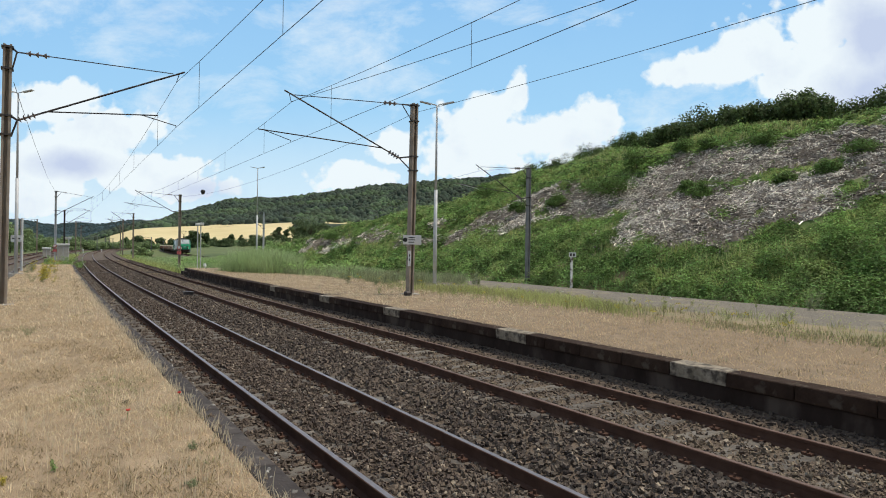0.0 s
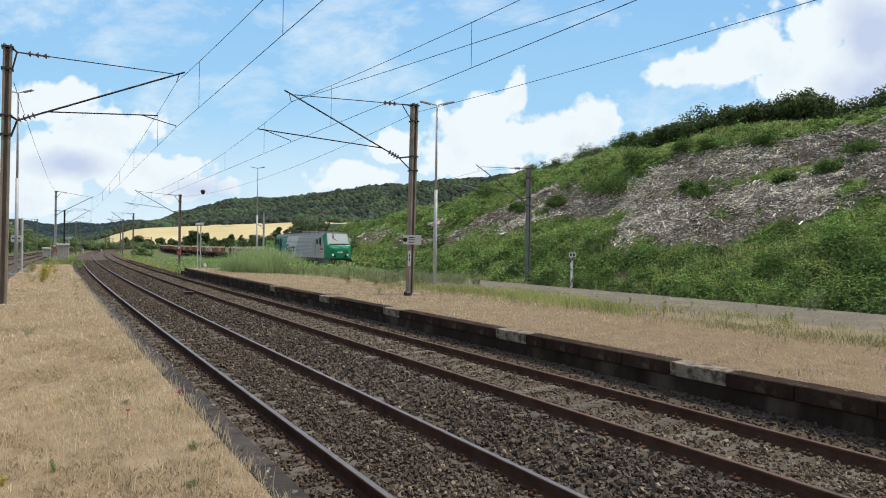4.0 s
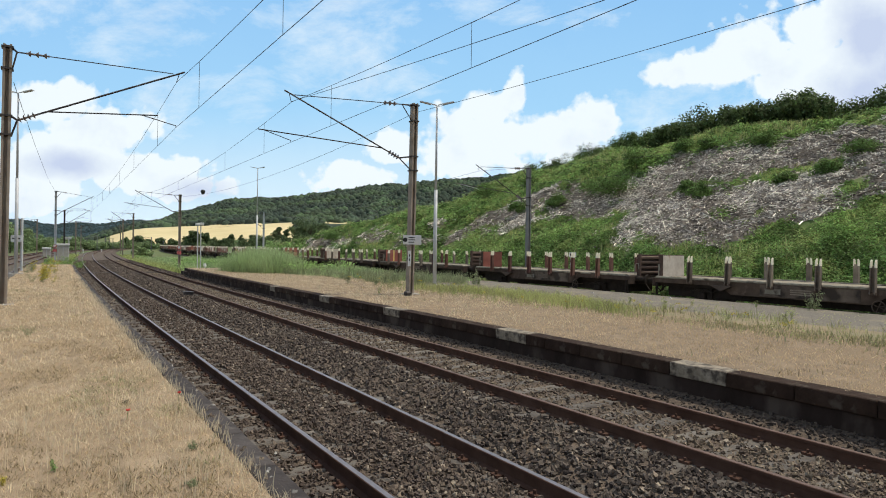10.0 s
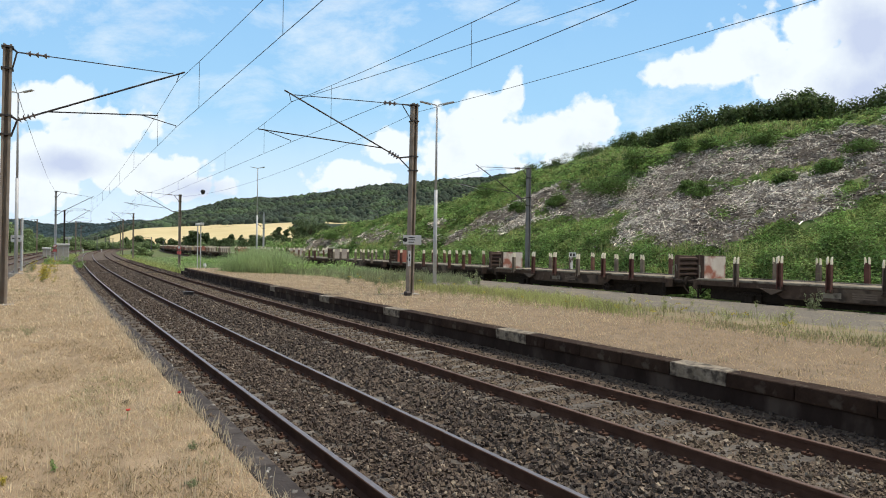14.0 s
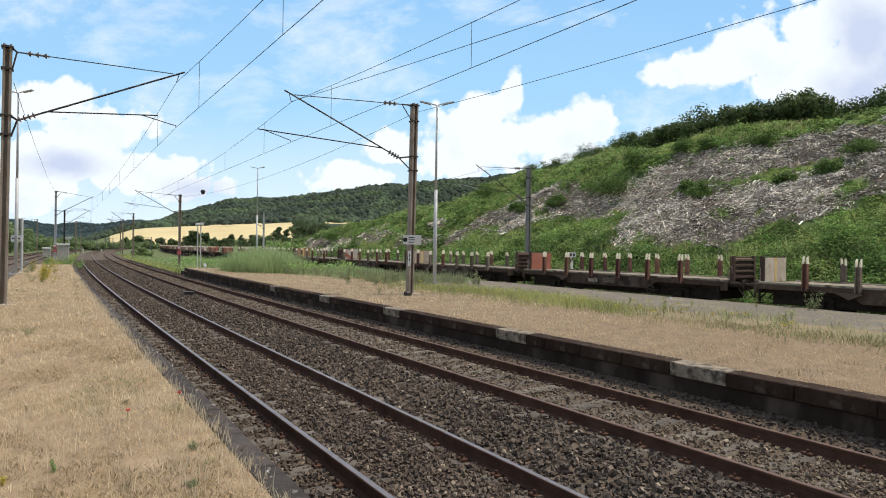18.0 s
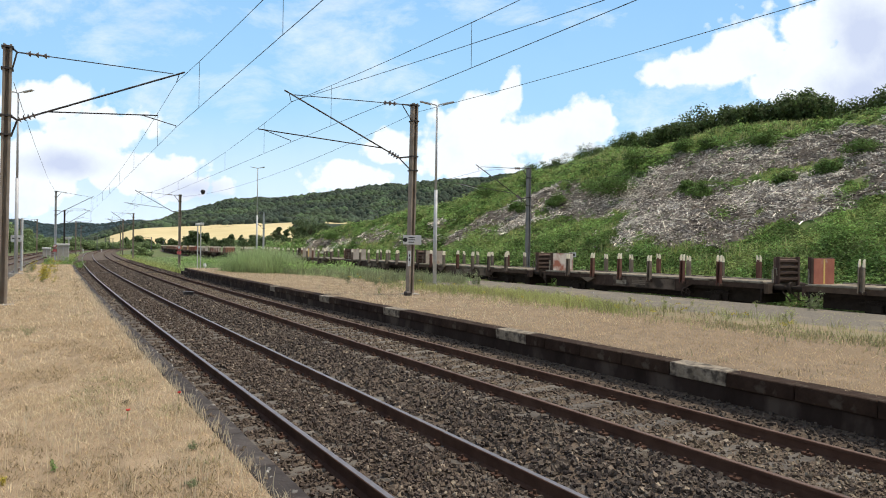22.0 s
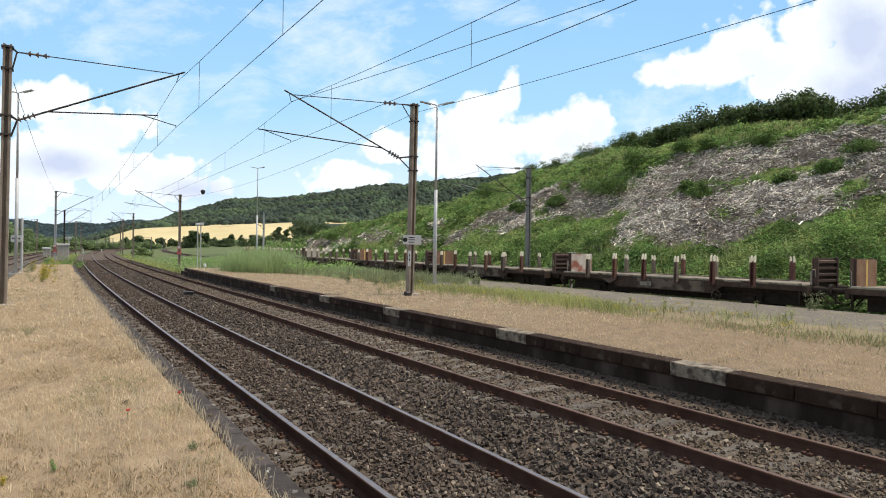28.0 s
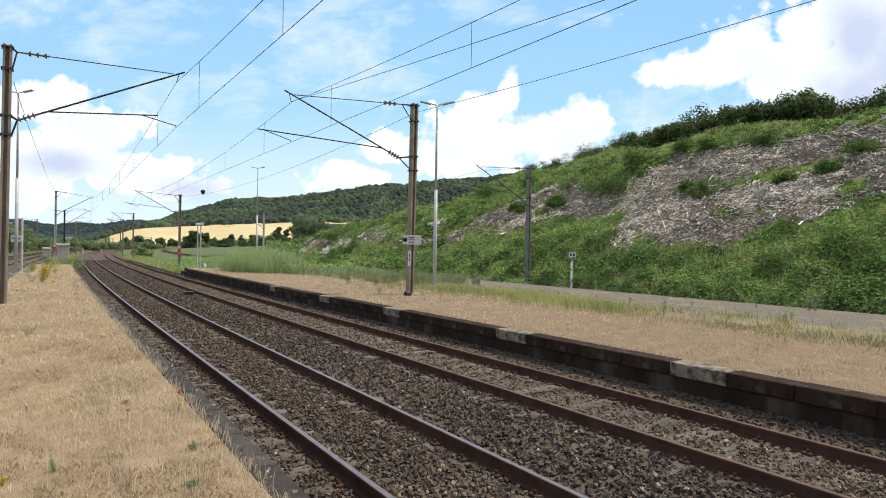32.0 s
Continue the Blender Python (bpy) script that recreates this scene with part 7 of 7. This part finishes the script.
    puff = N.new("ShaderNodeTexVoronoi")
    puff.feature, puff.inputs["Scale"].default_value, puff.inputs["Detail"].default_value = "SMOOTH_F1", 26.0, 2.0
    puff.inputs["Smoothness"].default_value = 0.5
    L.new(cb.outputs[0], puff.inputs["Vector"])
    edge = math_("ADD", edge, math_("MULTIPLY", math_("SUBTRACT", 0.42, puff.outputs["Distance"]), 0.55))
    a1 = math_("MULTIPLY", math_("ADD", math_("ADD", thick, edge), 0.15), 4.0, clamp=True)
    veil = math_("ADD", math_("MULTIPLY", math_("SUBTRACT", noise_(5.0, 10, 0.66, 1.9, 0.25), 0.52), 3.2), math_("MULTIPLY", math_("MINIMUM", thin, 0.45), 0.8))
    a2 = math_("MULTIPLY", math_("ADD", veil, 0.15), 0.95, clamp=True)
    haze = math_("MULTIPLY", math_("SUBTRACT", 0.23, w), 2.7, clamp=True)
    alpha = math_("MAXIMUM", math_("MAXIMUM", a1, math_("MULTIPLY", a2, 0.85)), math_("ADD", haze, 0.10))
    # unseen grey cloud, added beside and above the view to make fill light neutral
    wide = N.new("ShaderNodeTexNoise")
    wide.inputs["Scale"].default_value, wide.inputs["Detail"].default_value = 0.0007, 6
    L.new(tc.outputs["Object"], wide.inputs["Vector"])
    around = math_("MAXIMUM", math_("MULTIPLY", math_("SUBTRACT", math_("ABSOLUTE", turn), 0.80), 4.0, clamp=True), math_("MULTIPLY", math_("SUBTRACT", w, 0.55), 4.0, clamp=True))
    unseen_decks = math_("MULTIPLY", math_("MULTIPLY", math_("SUBTRACT", wide.outputs[0], 0.40), 9.0, clamp=True), around)
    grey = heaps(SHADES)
    dark = math_("MAXIMUM", math_("MULTIPLY", math_("ADD", grey, math_("MULTIPLY", math_("SUBTRACT", n_big, 0.5), 1.6)), 1.2, clamp=True), math_("MULTIPLY", math_("SUBTRACT", noise_(9.0, 8, 0.62), 0.52), 1.7, clamp=True))
    mx = N.new("ShaderNodeMixRGB")
    L.new(dark, mx.inputs[0])
    mx.inputs[1].default_value, mx.inputs[2].default_value = (0.87, 1.0, 1.15, 1), (0.57, 0.69, 0.98, 1)
    em = N.new("ShaderNodeEmission")
    em.inputs[1].default_value = 1.05
    sky = N.new("ShaderNodeValToRGB")
    sky.color_ramp.elements[0].position, sky.color_ramp.elements[1].position = 0.0, 0.5
    sky.color_ramp.elements[0].color, sky.color_ramp.elements[1].color = (0.52, 0.84, 1.10, 1), (0.18, 0.50, 1.0, 1)
    mid = sky.color_ramp.elements.new(0.2)
    mid.color = (0.32, 0.68, 1.09, 1)
    L.new(w, sky.inputs[0])
    whole = N.new("ShaderNodeMixRGB")
    L.new(alpha, whole.inputs[0])
    L.new(sky.outputs[0], whole.inputs[1])
    L.new(mx.outputs[0], whole.inputs[2])
    over = N.new("ShaderNodeMixRGB")
    L.new(unseen_decks, over.inputs[0])
    L.new(whole.outputs[0], over.inputs[1])
    over.inputs[2].default_value = (0.52, 0.55, 0.60, 1)
    L.new(over.outputs[0], em.inputs[0])
    out = N.new("ShaderNodeOutputMaterial")
    L.new(em.outputs[0], out.inputs[0])
    ob = new("backdrop", mesh_of("clouds", v, f, m, smooth=True))
    return tagged(ob, "white cumulus and thin veils of cloud in a blue summer sky, grey cloud added out of view", "sky", kind="structure")


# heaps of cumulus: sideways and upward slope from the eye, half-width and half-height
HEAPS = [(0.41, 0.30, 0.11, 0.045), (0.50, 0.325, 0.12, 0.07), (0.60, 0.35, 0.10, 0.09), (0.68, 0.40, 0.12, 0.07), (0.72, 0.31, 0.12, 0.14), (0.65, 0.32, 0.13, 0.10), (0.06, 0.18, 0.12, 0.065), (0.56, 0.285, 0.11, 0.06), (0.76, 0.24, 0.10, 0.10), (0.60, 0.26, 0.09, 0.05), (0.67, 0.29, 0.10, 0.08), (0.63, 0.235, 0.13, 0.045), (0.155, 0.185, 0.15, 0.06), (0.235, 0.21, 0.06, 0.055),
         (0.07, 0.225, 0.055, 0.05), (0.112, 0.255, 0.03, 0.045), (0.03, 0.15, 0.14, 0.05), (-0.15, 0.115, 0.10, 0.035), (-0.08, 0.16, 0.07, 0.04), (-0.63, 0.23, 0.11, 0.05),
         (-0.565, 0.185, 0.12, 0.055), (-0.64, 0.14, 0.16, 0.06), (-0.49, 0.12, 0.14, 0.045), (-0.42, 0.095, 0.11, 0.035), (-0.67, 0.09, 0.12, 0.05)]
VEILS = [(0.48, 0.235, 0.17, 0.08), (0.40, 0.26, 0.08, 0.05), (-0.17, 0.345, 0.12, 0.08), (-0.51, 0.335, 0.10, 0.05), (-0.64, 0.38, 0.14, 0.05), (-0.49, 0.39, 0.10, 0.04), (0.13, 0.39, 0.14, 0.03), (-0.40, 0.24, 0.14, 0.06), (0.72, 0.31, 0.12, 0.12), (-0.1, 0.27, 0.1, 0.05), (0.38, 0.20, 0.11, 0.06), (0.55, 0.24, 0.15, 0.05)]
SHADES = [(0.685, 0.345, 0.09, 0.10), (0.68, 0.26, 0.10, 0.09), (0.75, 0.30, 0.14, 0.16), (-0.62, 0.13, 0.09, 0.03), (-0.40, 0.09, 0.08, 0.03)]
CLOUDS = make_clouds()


# ---- all that moves ----
def run_at(t):
    """Where the train's leading coupling point lies along the outer line at t seconds."""
    ts = [0, 6.2, 7, 8, 9, 10, 12, 14, 17, 19, 21, 23, 25, 28, 30, 31, 32]
    ds = [189.0, 185.5, 185.26, 184.96, 184.62, 184.2, 183.3, 182.1, 180.05, 178.85, 177.92, 177.33, 176.93, 176.2, 175.88, 175.85, 175.85]
    return float(np.interp(t, ts, ds)) - 27.72 * t


def on_line(s, z):
    """The pose on the outer line at s metres along it."""
    y = s
    for _ in range(4):
        k = min(max(y - 12, 0), 388) / 2000
        y = s - (max(min(y, 400) - 12, 0) ** 3) / (6 * 2000 ** 2) - max(y - 400, 0) * 0.0187
    return pose(T3 + bend1(y), y, z, 0, 0, -math.degrees(math.atan(min(max(y - 12, 0), 388) / 2000)))


def motions():
    for ob, off in TRAIN:
        walk(ob, [(t, on_line(run_at(t) + off, 0.0 if "locomotive" in ob.name else -0.12)) for t in range(0, 33)])
    # the clouds drift leftwards
    walk(CLOUDS, [(0.0, pose(0, 0, 0, 0, 0, -33.06 - 0.4)), (32.0, pose(0, 0, 0, 0, 0, -33.06 + 0.4))])


motions()
